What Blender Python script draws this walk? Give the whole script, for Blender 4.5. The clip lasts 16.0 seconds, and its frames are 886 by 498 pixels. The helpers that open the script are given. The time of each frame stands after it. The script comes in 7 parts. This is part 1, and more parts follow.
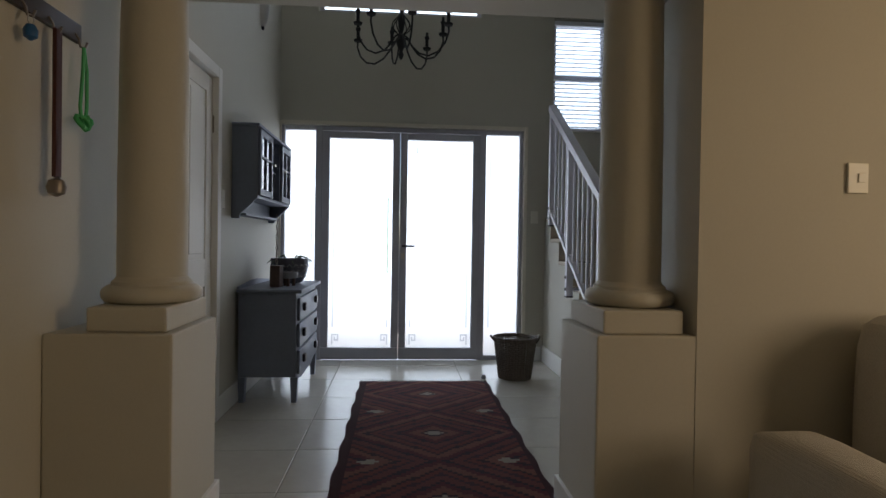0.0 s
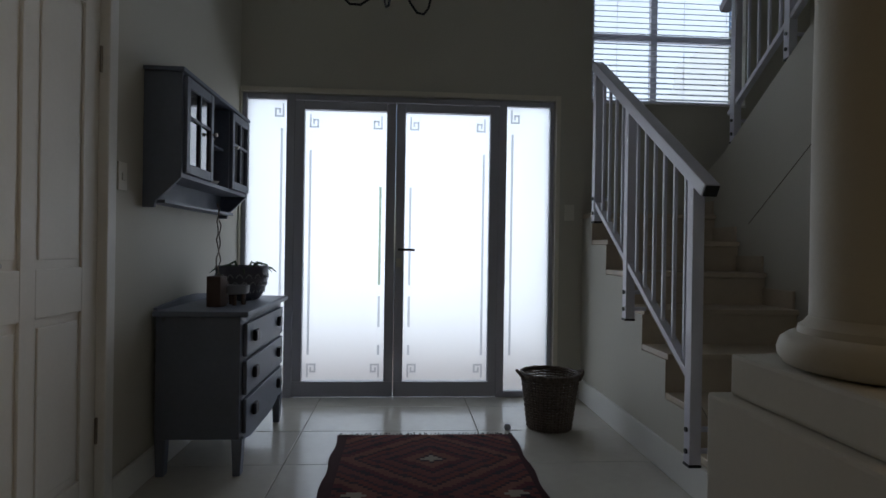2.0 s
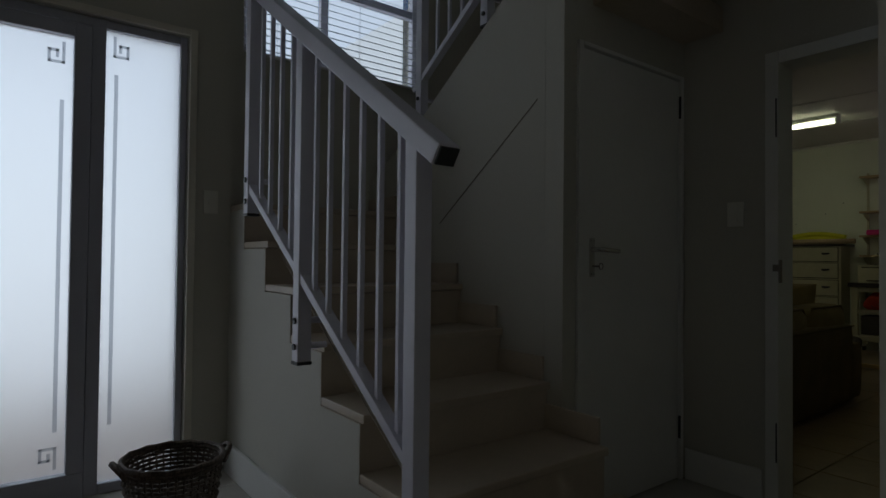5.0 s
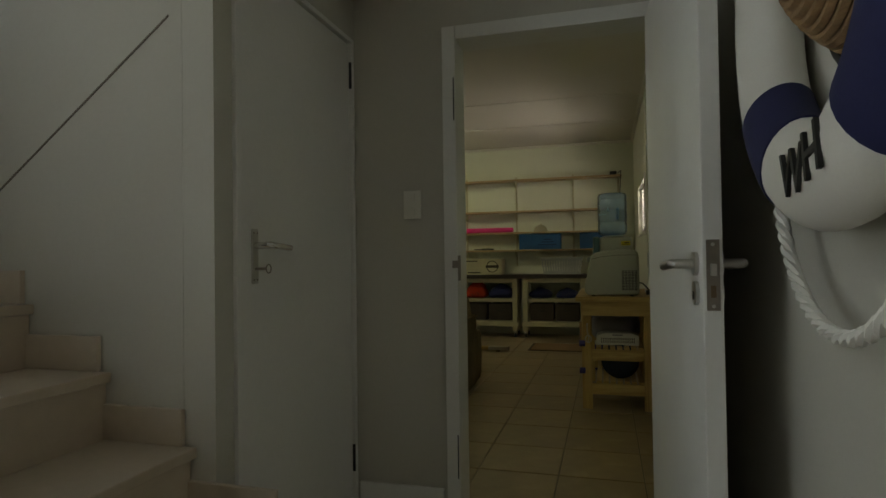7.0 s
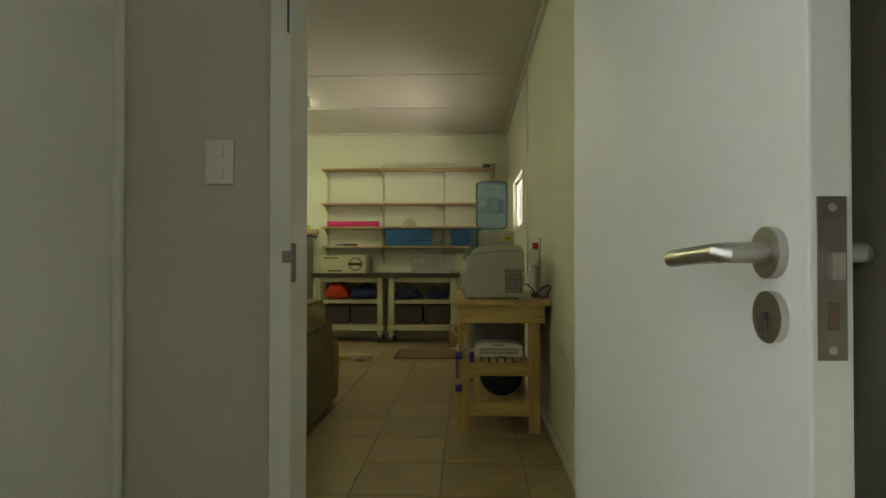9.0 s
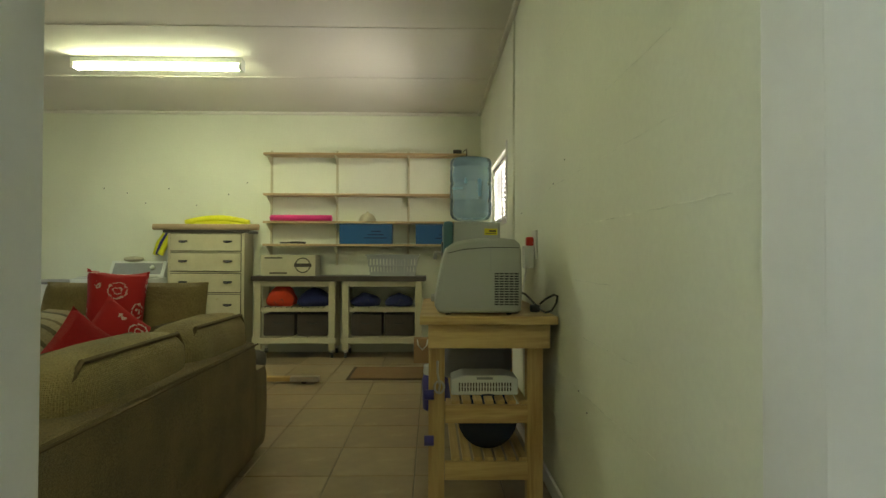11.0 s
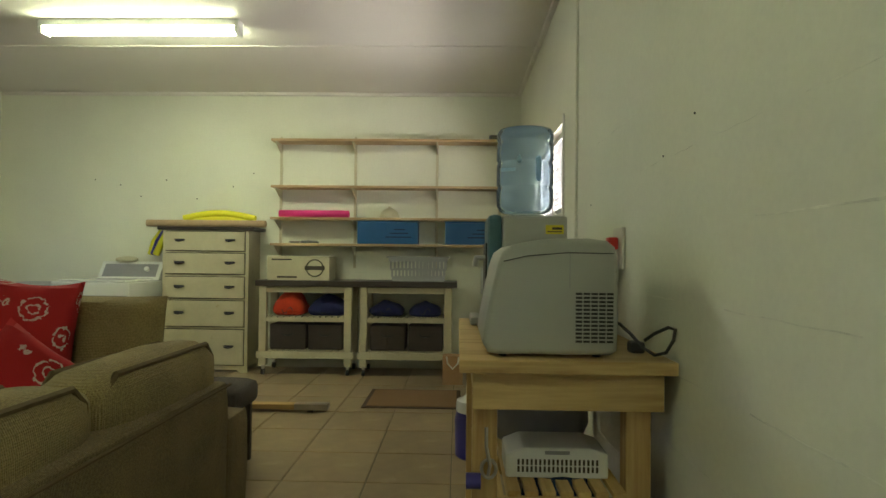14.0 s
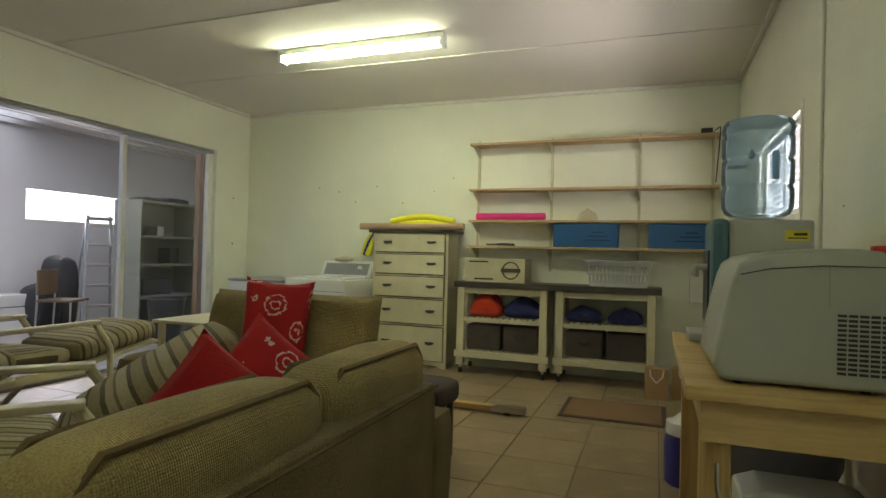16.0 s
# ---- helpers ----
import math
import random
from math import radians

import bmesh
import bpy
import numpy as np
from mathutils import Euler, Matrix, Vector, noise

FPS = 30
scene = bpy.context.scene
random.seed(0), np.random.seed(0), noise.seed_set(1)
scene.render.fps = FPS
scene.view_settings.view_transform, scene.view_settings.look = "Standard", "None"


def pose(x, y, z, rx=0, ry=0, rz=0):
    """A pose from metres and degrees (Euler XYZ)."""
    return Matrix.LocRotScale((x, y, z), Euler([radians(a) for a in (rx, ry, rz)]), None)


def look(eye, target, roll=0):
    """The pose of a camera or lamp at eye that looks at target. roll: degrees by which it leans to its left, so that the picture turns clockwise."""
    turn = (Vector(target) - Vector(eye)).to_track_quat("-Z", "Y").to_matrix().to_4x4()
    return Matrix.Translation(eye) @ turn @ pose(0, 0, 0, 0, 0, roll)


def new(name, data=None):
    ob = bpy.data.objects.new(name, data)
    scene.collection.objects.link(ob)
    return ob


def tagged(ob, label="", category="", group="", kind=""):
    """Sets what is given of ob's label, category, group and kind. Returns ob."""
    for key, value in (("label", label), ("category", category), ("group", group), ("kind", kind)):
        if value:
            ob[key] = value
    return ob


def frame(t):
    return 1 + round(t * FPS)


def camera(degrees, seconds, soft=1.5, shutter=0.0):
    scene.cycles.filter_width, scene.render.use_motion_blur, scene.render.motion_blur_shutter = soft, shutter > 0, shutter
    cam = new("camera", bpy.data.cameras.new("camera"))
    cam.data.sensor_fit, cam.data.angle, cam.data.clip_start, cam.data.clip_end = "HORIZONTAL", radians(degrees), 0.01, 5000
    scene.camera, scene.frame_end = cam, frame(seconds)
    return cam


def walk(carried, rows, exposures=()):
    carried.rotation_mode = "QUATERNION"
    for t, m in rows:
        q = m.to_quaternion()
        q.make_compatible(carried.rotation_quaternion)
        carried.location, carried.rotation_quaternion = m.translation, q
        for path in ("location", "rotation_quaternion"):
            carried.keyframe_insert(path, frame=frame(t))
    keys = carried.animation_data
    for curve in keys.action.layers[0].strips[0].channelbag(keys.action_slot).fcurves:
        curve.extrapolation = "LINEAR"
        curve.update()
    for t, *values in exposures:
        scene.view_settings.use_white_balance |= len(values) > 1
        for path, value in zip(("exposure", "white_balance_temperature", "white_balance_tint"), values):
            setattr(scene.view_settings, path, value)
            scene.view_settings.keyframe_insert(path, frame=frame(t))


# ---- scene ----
cam = camera(75.3, 16.0)
PATH = [
    (0, (2.122, 1.309, 1.098), (2.268, 3.303, 1.073), 0.9),
    (0.5, (2.114, 1.612, 1.093), (2.252, 3.607, 1.071), 0.9),
    (1, (2.085, 1.92, 1.082), (2.218, 3.915, 1.066), 0.8),
    (1.5, (2.118, 2.218, 1.069), (2.25, 4.214, 1.062), 0.9),
    (2, (2.173, 2.515, 1.069), (2.308, 4.51, 1.066), 0.9),
    (2.5, (2.193, 2.796, 1.073), (2.344, 4.79, 1.072), 0.9),
    (3, (2.25, 3.028, 1.074), (2.467, 5.016, 1.078), 0.9),
    (3.5, (2.333, 3.24, 1.069), (2.722, 5.202, 1.082), 1.0),
    (4, (2.345, 3.406, 1.077), (3.013, 5.291, 1.096), 0.9),
    (4.5, (2.396, 3.511, 1.073), (3.362, 5.263, 1.103), 0.8),
    (5, (2.546, 3.63, 1.065), (3.762, 5.217, 1.103), 0.6),
    (7.5, (3.173, 4.252, 1.068), (5.142, 4.599, 1.097), -0.5),
    (8, (3.367, 4.294, 1.063), (5.353, 4.524, 1.09), 0.0),
    (8.5, (3.579, 4.285, 1.057), (5.573, 4.425, 1.083), -0.1),
    (9, (3.785, 4.275, 1.046), (5.783, 4.365, 1.072), 0.0),
    (11.5, (5.007, 4.331, 1.031), (7.006, 4.271, 1.062), 0.2),
    (12, (5.203, 4.307, 1.035), (7.201, 4.233, 1.065), 0.3),
    (12.5, (5.38, 4.331, 1.031), (7.378, 4.254, 1.062), 0.4),
    (13, (5.517, 4.379, 1.05), (7.515, 4.302, 1.08), 0.5),
    (13.5, (5.592, 4.384, 1.052), (7.591, 4.333, 1.083), 0.6),
    (14, (5.628, 4.383, 1.061), (7.627, 4.434, 1.09), 0.6),
    (14.5, (5.644, 4.388, 1.068), (7.636, 4.566, 1.096), 0.9),
    (15, (5.664, 4.402, 1.079), (7.637, 4.733, 1.107), 1.0),
    (15.5, (5.678, 4.429, 1.081), (7.611, 4.943, 1.107), 1.3),
    (16, (5.68, 4.45, 1.081), (7.557, 5.141, 1.101), 1.4),
]
EXPOSURES = [(0.0, 0.3, 6450, 14), (1.5, -0.3, 6400, 14), (2.5, -0.7, 6400, 13), (3.5, -1.1, 6500, 13), (5.0, -1.22, 6400, 12), (5.6, -0.8, 6500, 11), (7.3, 0.95, 7500, 6), (9.0, 1.85, 7650, 1), (11.3, 2.35, 6900, 0), (16.0, 2.35, 6500, 11)]
walk(cam, [(t, look(eye, target, roll)) for t, eye, target, roll in PATH], EXPOSURES)

# ---- world and large lights ----
world = bpy.data.worlds.new("sky")
scene.world = world
world.use_nodes = True
sky = world.node_tree.nodes.new("ShaderNodeTexSky")
sky.sky_type, sky.sun_disc, sky.sun_elevation, sky.sun_rotation = "NISHITA", False, radians(50), radians(200)
world.node_tree.links.new(sky.outputs[0], world.node_tree.nodes["Background"].inputs[0])
world.node_tree.nodes["Background"].inputs[1].default_value = 0.1


def window_light(name, eye, target, sx, sy, watts, colour):
    """Daylight of the sky in a window's opening."""
    data = bpy.data.lights.new(name, "AREA")
    data.shape, data.size, data.size_y, data.energy, data.color = "RECTANGLE", sx, sy, watts, colour
    ob = new(name, data)
    ob.matrix_world = look(eye, target)
    return ob


window_light("daylight_front_door", (2.13, 8.3, 1.5), (2.13, 0.0, 1.1), 3.6, 2.9, 56, (0.82, 0.91, 1.0))
window_light("daylight_stair_window", (4.13, 7.2, 2.75), (4.13, 0.0, 2.75), 1.5, 1.3, 9, (0.78, 0.89, 1.0))
window_light("daylight_high_window", (2.1, 7.0, 3.5), (2.1, 0.0, 3.3), 1.5, 0.7, 9, (0.78, 0.89, 1.0))
# unseen warm lamp, added to light the lounge wall from the east
window_light("added_lounge_light", (5.48, 1.45, 1.5), (3.4, 3.0, 1.2), 1.0, 1.2, 20, (1.0, 0.74, 0.44))
window_light("daylight_garage_window", (9.49, 3.4, 1.58), (9.49, 9.0, 1.5), 1.3, 0.6, 20, (1.0, 0.9, 0.87))
window_light("daylight_yard_window", (11.4, 12.4, 1.62), (11.4, 0.0, 1.0), 1.3, 0.4, 7, (1.0, 0.95, 0.96))
window_light("daylight_yard_roof", (9.0, 10.6, 3.3), (9.2, 10.6, 0.0), 2.5, 1.6, 7, (1.0, 0.94, 0.94))


# ---- materials ----
def nodes_of(name):
    m = bpy.data.materials.new(name)
    m.use_nodes = True
    t = m.node_tree
    return m, t, t.nodes, t.links, t.nodes["Principled BSDF"]


def surface(name, colour, rough=0.5, metal=0.0, vary=0.12, big=1.5, fine=40.0, bump=0.1, stretch=(1, 1, 1), spot=None, coat=0.0, per_piece=0.0):
    """A surface with colour change at two scales, uneven gloss and fine relief."""
    m, t, nodes, links, p = nodes_of(name)
    p.inputs["Roughness"].default_value, p.inputs["Metallic"].default_value = rough, metal
    p.inputs["Coat Weight"].default_value = coat
    co = nodes.new("ShaderNodeTexCoord")
    mp = nodes.new("ShaderNodeMapping")
    mp.inputs["Scale"].default_value = stretch
    links.new(co.outputs["Object"], mp.inputs[0])
    n1, n2 = nodes.new("ShaderNodeTexNoise"), nodes.new("ShaderNodeTexNoise")
    n1.inputs["Scale"].default_value, n1.inputs["Detail"].default_value = big, 4
    n2.inputs["Scale"].default_value, n2.inputs["Detail"].default_value = fine, 5
    links.new(mp.outputs[0], n1.inputs[0])
    links.new(mp.outputs[0], n2.inputs[0])
    add = nodes.new("ShaderNodeMath")
    add.operation = "MULTIPLY_ADD"
    links.new(n2.outputs[0], add.inputs[0])
    add.inputs[1].default_value = 0.5
    links.new(n1.outputs[0], add.inputs[2])
    ramp = nodes.new("ShaderNodeMapRange")
    ramp.inputs["From Min"].default_value, ramp.inputs["From Max"].default_value = 0.4, 1.1
    ramp.inputs["To Min"].default_value, ramp.inputs["To Max"].default_value = 1 - vary, 1 + vary
    links.new(add.outputs[0], ramp.inputs[0])
    value = ramp.outputs[0]
    if per_piece:
        info = nodes.new("ShaderNodeObjectInfo")
        r2 = nodes.new("ShaderNodeMapRange")
        r2.inputs["To Min"].default_value, r2.inputs["To Max"].default_value = 1 - per_piece, 1 + per_piece
        links.new(info.outputs["Random"], r2.inputs[0])
        mul = nodes.new("ShaderNodeMath")
        mul.operation = "MULTIPLY"
        links.new(value, mul.inputs[0])
        links.new(r2.outputs[0], mul.inputs[1])
        value = mul.outputs[0]
    hsv = nodes.new("ShaderNodeHueSaturation")
    hsv.inputs["Color"].default_value = (*colour, 1)
    links.new(value, hsv.inputs["Value"])
    last = hsv.outputs[0]
    if spot:
        n3 = nodes.new("ShaderNodeTexNoise")
        n3.inputs["Scale"].default_value, n3.inputs["Detail"].default_value = spot[1], 6
        links.new(mp.outputs[0], n3.inputs[0])
        r3 = nodes.new("ShaderNodeMapRange")
        r3.inputs["From Min"].default_value, r3.inputs["From Max"].default_value = spot[2], spot[2] + 0.08
        links.new(n3.outputs[0], r3.inputs[0])
        mix = nodes.new("ShaderNodeMix")
        mix.data_type = "RGBA"
        links.new(r3.outputs[0], mix.inputs[0])
        links.new(last, mix.inputs[6])
        mix.inputs[7].default_value = (*spot[0], 1)
        last = mix.outputs[2]
    links.new(last, p.inputs["Base Color"])
    rr = nodes.new("ShaderNodeMapRange")
    rr.inputs["To Min"].default_value, rr.inputs["To Max"].default_value = max(0.02, rough - 0.1), min(1, rough + 0.1)
    links.new(n1.outputs[0], rr.inputs[0])
    links.new(rr.outputs[0], p.inputs["Roughness"])
    if bump:
        b = nodes.new("ShaderNodeBump")
        b.inputs["Strength"].default_value, b.inputs["Distance"].default_value = bump, 0.004
        links.new(add.outputs[0], b.inputs["Height"])
        links.new(b.outputs[0], p.inputs["Normal"])
    return m


def wood(name, light, dark, along="x", rough=0.5, rings=9.0):
    """Sawn timber: growth rings drawn out along the board."""
    m, t, nodes, links, p = nodes_of(name)
    co, mp = nodes.new("ShaderNodeTexCoord"), nodes.new("ShaderNodeMapping")
    s = [1.0, 1.0, 1.0]
    s["xyz".index(along)] = 0.08
    mp.inputs["Scale"].default_value = s
    info = nodes.new("ShaderNodeObjectInfo")
    off = nodes.new("ShaderNodeMath")
    off.operation, off.inputs[1].default_value = "MULTIPLY", 13.0
    links.new(info.outputs["Random"], off.inputs[0])
    links.new(off.outputs[0], mp.inputs["Location"])
    links.new(co.outputs["Object"], mp.inputs[0])
    wave = nodes.new("ShaderNodeTexNoise")
    wave.inputs["Scale"].default_value, wave.inputs["Detail"].default_value, wave.inputs["Distortion"].default_value = rings, 3, 1.2
    links.new(mp.outputs[0], wave.inputs[0])
    fine = nodes.new("ShaderNodeTexNoise")
    fine.inputs["Scale"].default_value, fine.inputs["Detail"].default_value = 120, 3
    links.new(mp.outputs[0], fine.inputs[0])
    frac = nodes.new("ShaderNodeMath")
    frac.operation, frac.inputs[1].default_value = "PINGPONG", 0.12
    links.new(wave.outputs[0], frac.inputs[0])
    tot = nodes.new("ShaderNodeMath")
    tot.operation, tot.inputs[1].default_value = "MULTIPLY_ADD", 6.0
    links.new(frac.outputs[0], tot.inputs[0])
    links.new(fine.outputs[0], tot.inputs[2])
    rg = nodes.new("ShaderNodeMapRange")
    rg.inputs["From Min"].default_value, rg.inputs["From Max"].default_value = 0.3, 1.3
    links.new(tot.outputs[0], rg.inputs[0])
    mix = nodes.new("ShaderNodeMix")
    mix.data_type = "RGBA"
    mix.inputs[6].default_value, mix.inputs[7].default_value = (*light, 1), (*dark, 1)
    links.new(rg.outputs[0], mix.inputs[0])
    links.new(mix.outputs[2], p.inputs["Base Color"])
    p.inputs["Roughness"].default_value = rough
    b = nodes.new("ShaderNodeBump")
    b.inputs["Strength"].default_value, b.inputs["Distance"].default_value = 0.15, 0.002
    links.new(tot.outputs[0], b.inputs["Height"])
    links.new(b.outputs[0], p.inputs["Normal"])
    return m


def glass(name, colour, rough, ior=1.45):
    m, t, nodes, links, p = nodes_of(name)
    p.inputs["Base Color"].default_value, p.inputs["Roughness"].default_value = (*colour, 1), rough
    p.inputs["Transmission Weight"].default_value, p.inputs["IOR"].default_value = 1.0, ior
    return m


def clear_plastic(name, tint, haze):
    """Thin tinted plastic: mostly see-through, a little milky, glossier at grazing angles."""
    m, t, nodes, links, p = nodes_of(name)
    tr, gl, di = nodes.new("ShaderNodeBsdfTransparent"), nodes.new("ShaderNodeBsdfGlossy"), nodes.new("ShaderNodeBsdfTranslucent")
    tr.inputs[0].default_value, di.inputs[0].default_value = (*tint, 1), (*haze, 1)
    gl.inputs["Roughness"].default_value = 0.06
    a, b, lw = nodes.new("ShaderNodeMixShader"), nodes.new("ShaderNodeMixShader"), nodes.new("ShaderNodeLayerWeight")
    lw.inputs[0].default_value = 0.12
    a.inputs[0].default_value = 0.3
    links.new(tr.outputs[0], a.inputs[1])
    df, c = nodes.new("ShaderNodeBsdfDiffuse"), nodes.new("ShaderNodeMixShader")
    df.inputs[0].default_value = (*haze, 1)
    links.new(di.outputs[0], c.inputs[1])
    links.new(df.outputs[0], c.inputs[2])
    links.new(c.outputs[0], a.inputs[2])
    links.new(lw.outputs["Fresnel"], b.inputs[0])
    links.new(a.outputs[0], b.inputs[1])
    links.new(gl.outputs[0], b.inputs[2])
    links.new(b.outputs[0], nodes["Material Output"].inputs[0])
    return m


def lamp_surface(name, colour, strength):
    m, t, nodes, links, p = nodes_of(name)
    p.inputs["Emission Color"].default_value, p.inputs["Emission Strength"].default_value = (*colour, 1), strength
    return m


def weave(name, colour, dark, scale=460.0, rough=0.9):
    """Coarse woven cloth: crossing threads with flecks."""
    m, t, nodes, links, p = nodes_of(name)
    co = nodes.new("ShaderNodeTexCoord")
    heights = []
    for axis in ("X", "Y"):
        w = nodes.new("ShaderNodeTexWave")
        w.bands_direction = axis
        w.inputs["Scale"].default_value, w.inputs["Distortion"].default_value = scale / 6.3, 1.5
        links.new(co.outputs["UV"], w.inputs[0])
        links.new(co.outputs["Object"], w.inputs[0])
        heights.append(w.outputs[1])
    wz = nodes.new("ShaderNodeTexWave")
    wz.bands_direction = "Z"
    wz.inputs["Scale"].default_value, wz.inputs["Distortion"].default_value = scale / 6.3, 1.5
    links.new(co.outputs["Object"], wz.inputs[0])
    a = nodes.new("ShaderNodeMath")
    links.new(heights[0], a.inputs[0])
    links.new(heights[1], a.inputs[1])
    a2 = nodes.new("ShaderNodeMath")
    links.new(a.outputs[0], a2.inputs[0])
    links.new(wz.outputs[1], a2.inputs[1])
    n = nodes.new("ShaderNodeTexNoise")
    n.inputs["Scale"].default_value, n.inputs["Detail"].default_value = 220, 3
    links.new(co.outputs["Object"], n.inputs[0])
    big = nodes.new("ShaderNodeTexNoise")
    big.inputs["Scale"].default_value = 5
    links.new(co.outputs["Object"], big.inputs[0])
    s = nodes.new("ShaderNodeMath")
    s.operation, s.inputs[1].default_value = "MULTIPLY_ADD", 1.6
    links.new(n.outputs[0], s.inputs[0])
    links.new(big.outputs[0], s.inputs[2])
    rg = nodes.new("ShaderNodeMapRange")
    rg.inputs["From Min"].default_value, rg.inputs["From Max"].default_value = 0.95, 1.65
    links.new(s.outputs[0], rg.inputs[0])
    mix = nodes.new("ShaderNodeMix")
    mix.data_type = "RGBA"
    mix.inputs[6].default_value, mix.inputs[7].default_value = (*dark, 1), (*colour, 1)
    links.new(rg.outputs[0], mix.inputs[0])
    links.new(mix.outputs[2], p.inputs["Base Color"])
    p.inputs["Roughness"].default_value = rough
    p.inputs["Sheen Weight"].default_value = 0.06
    b = nodes.new("ShaderNodeBump")
    b.inputs["Strength"].default_value, b.inputs["Distance"].default_value = 0.55, 0.0025
    links.new(a2.outputs[0], b.inputs["Height"])
    links.new(b.outputs[0], p.inputs["Normal"])
    return m


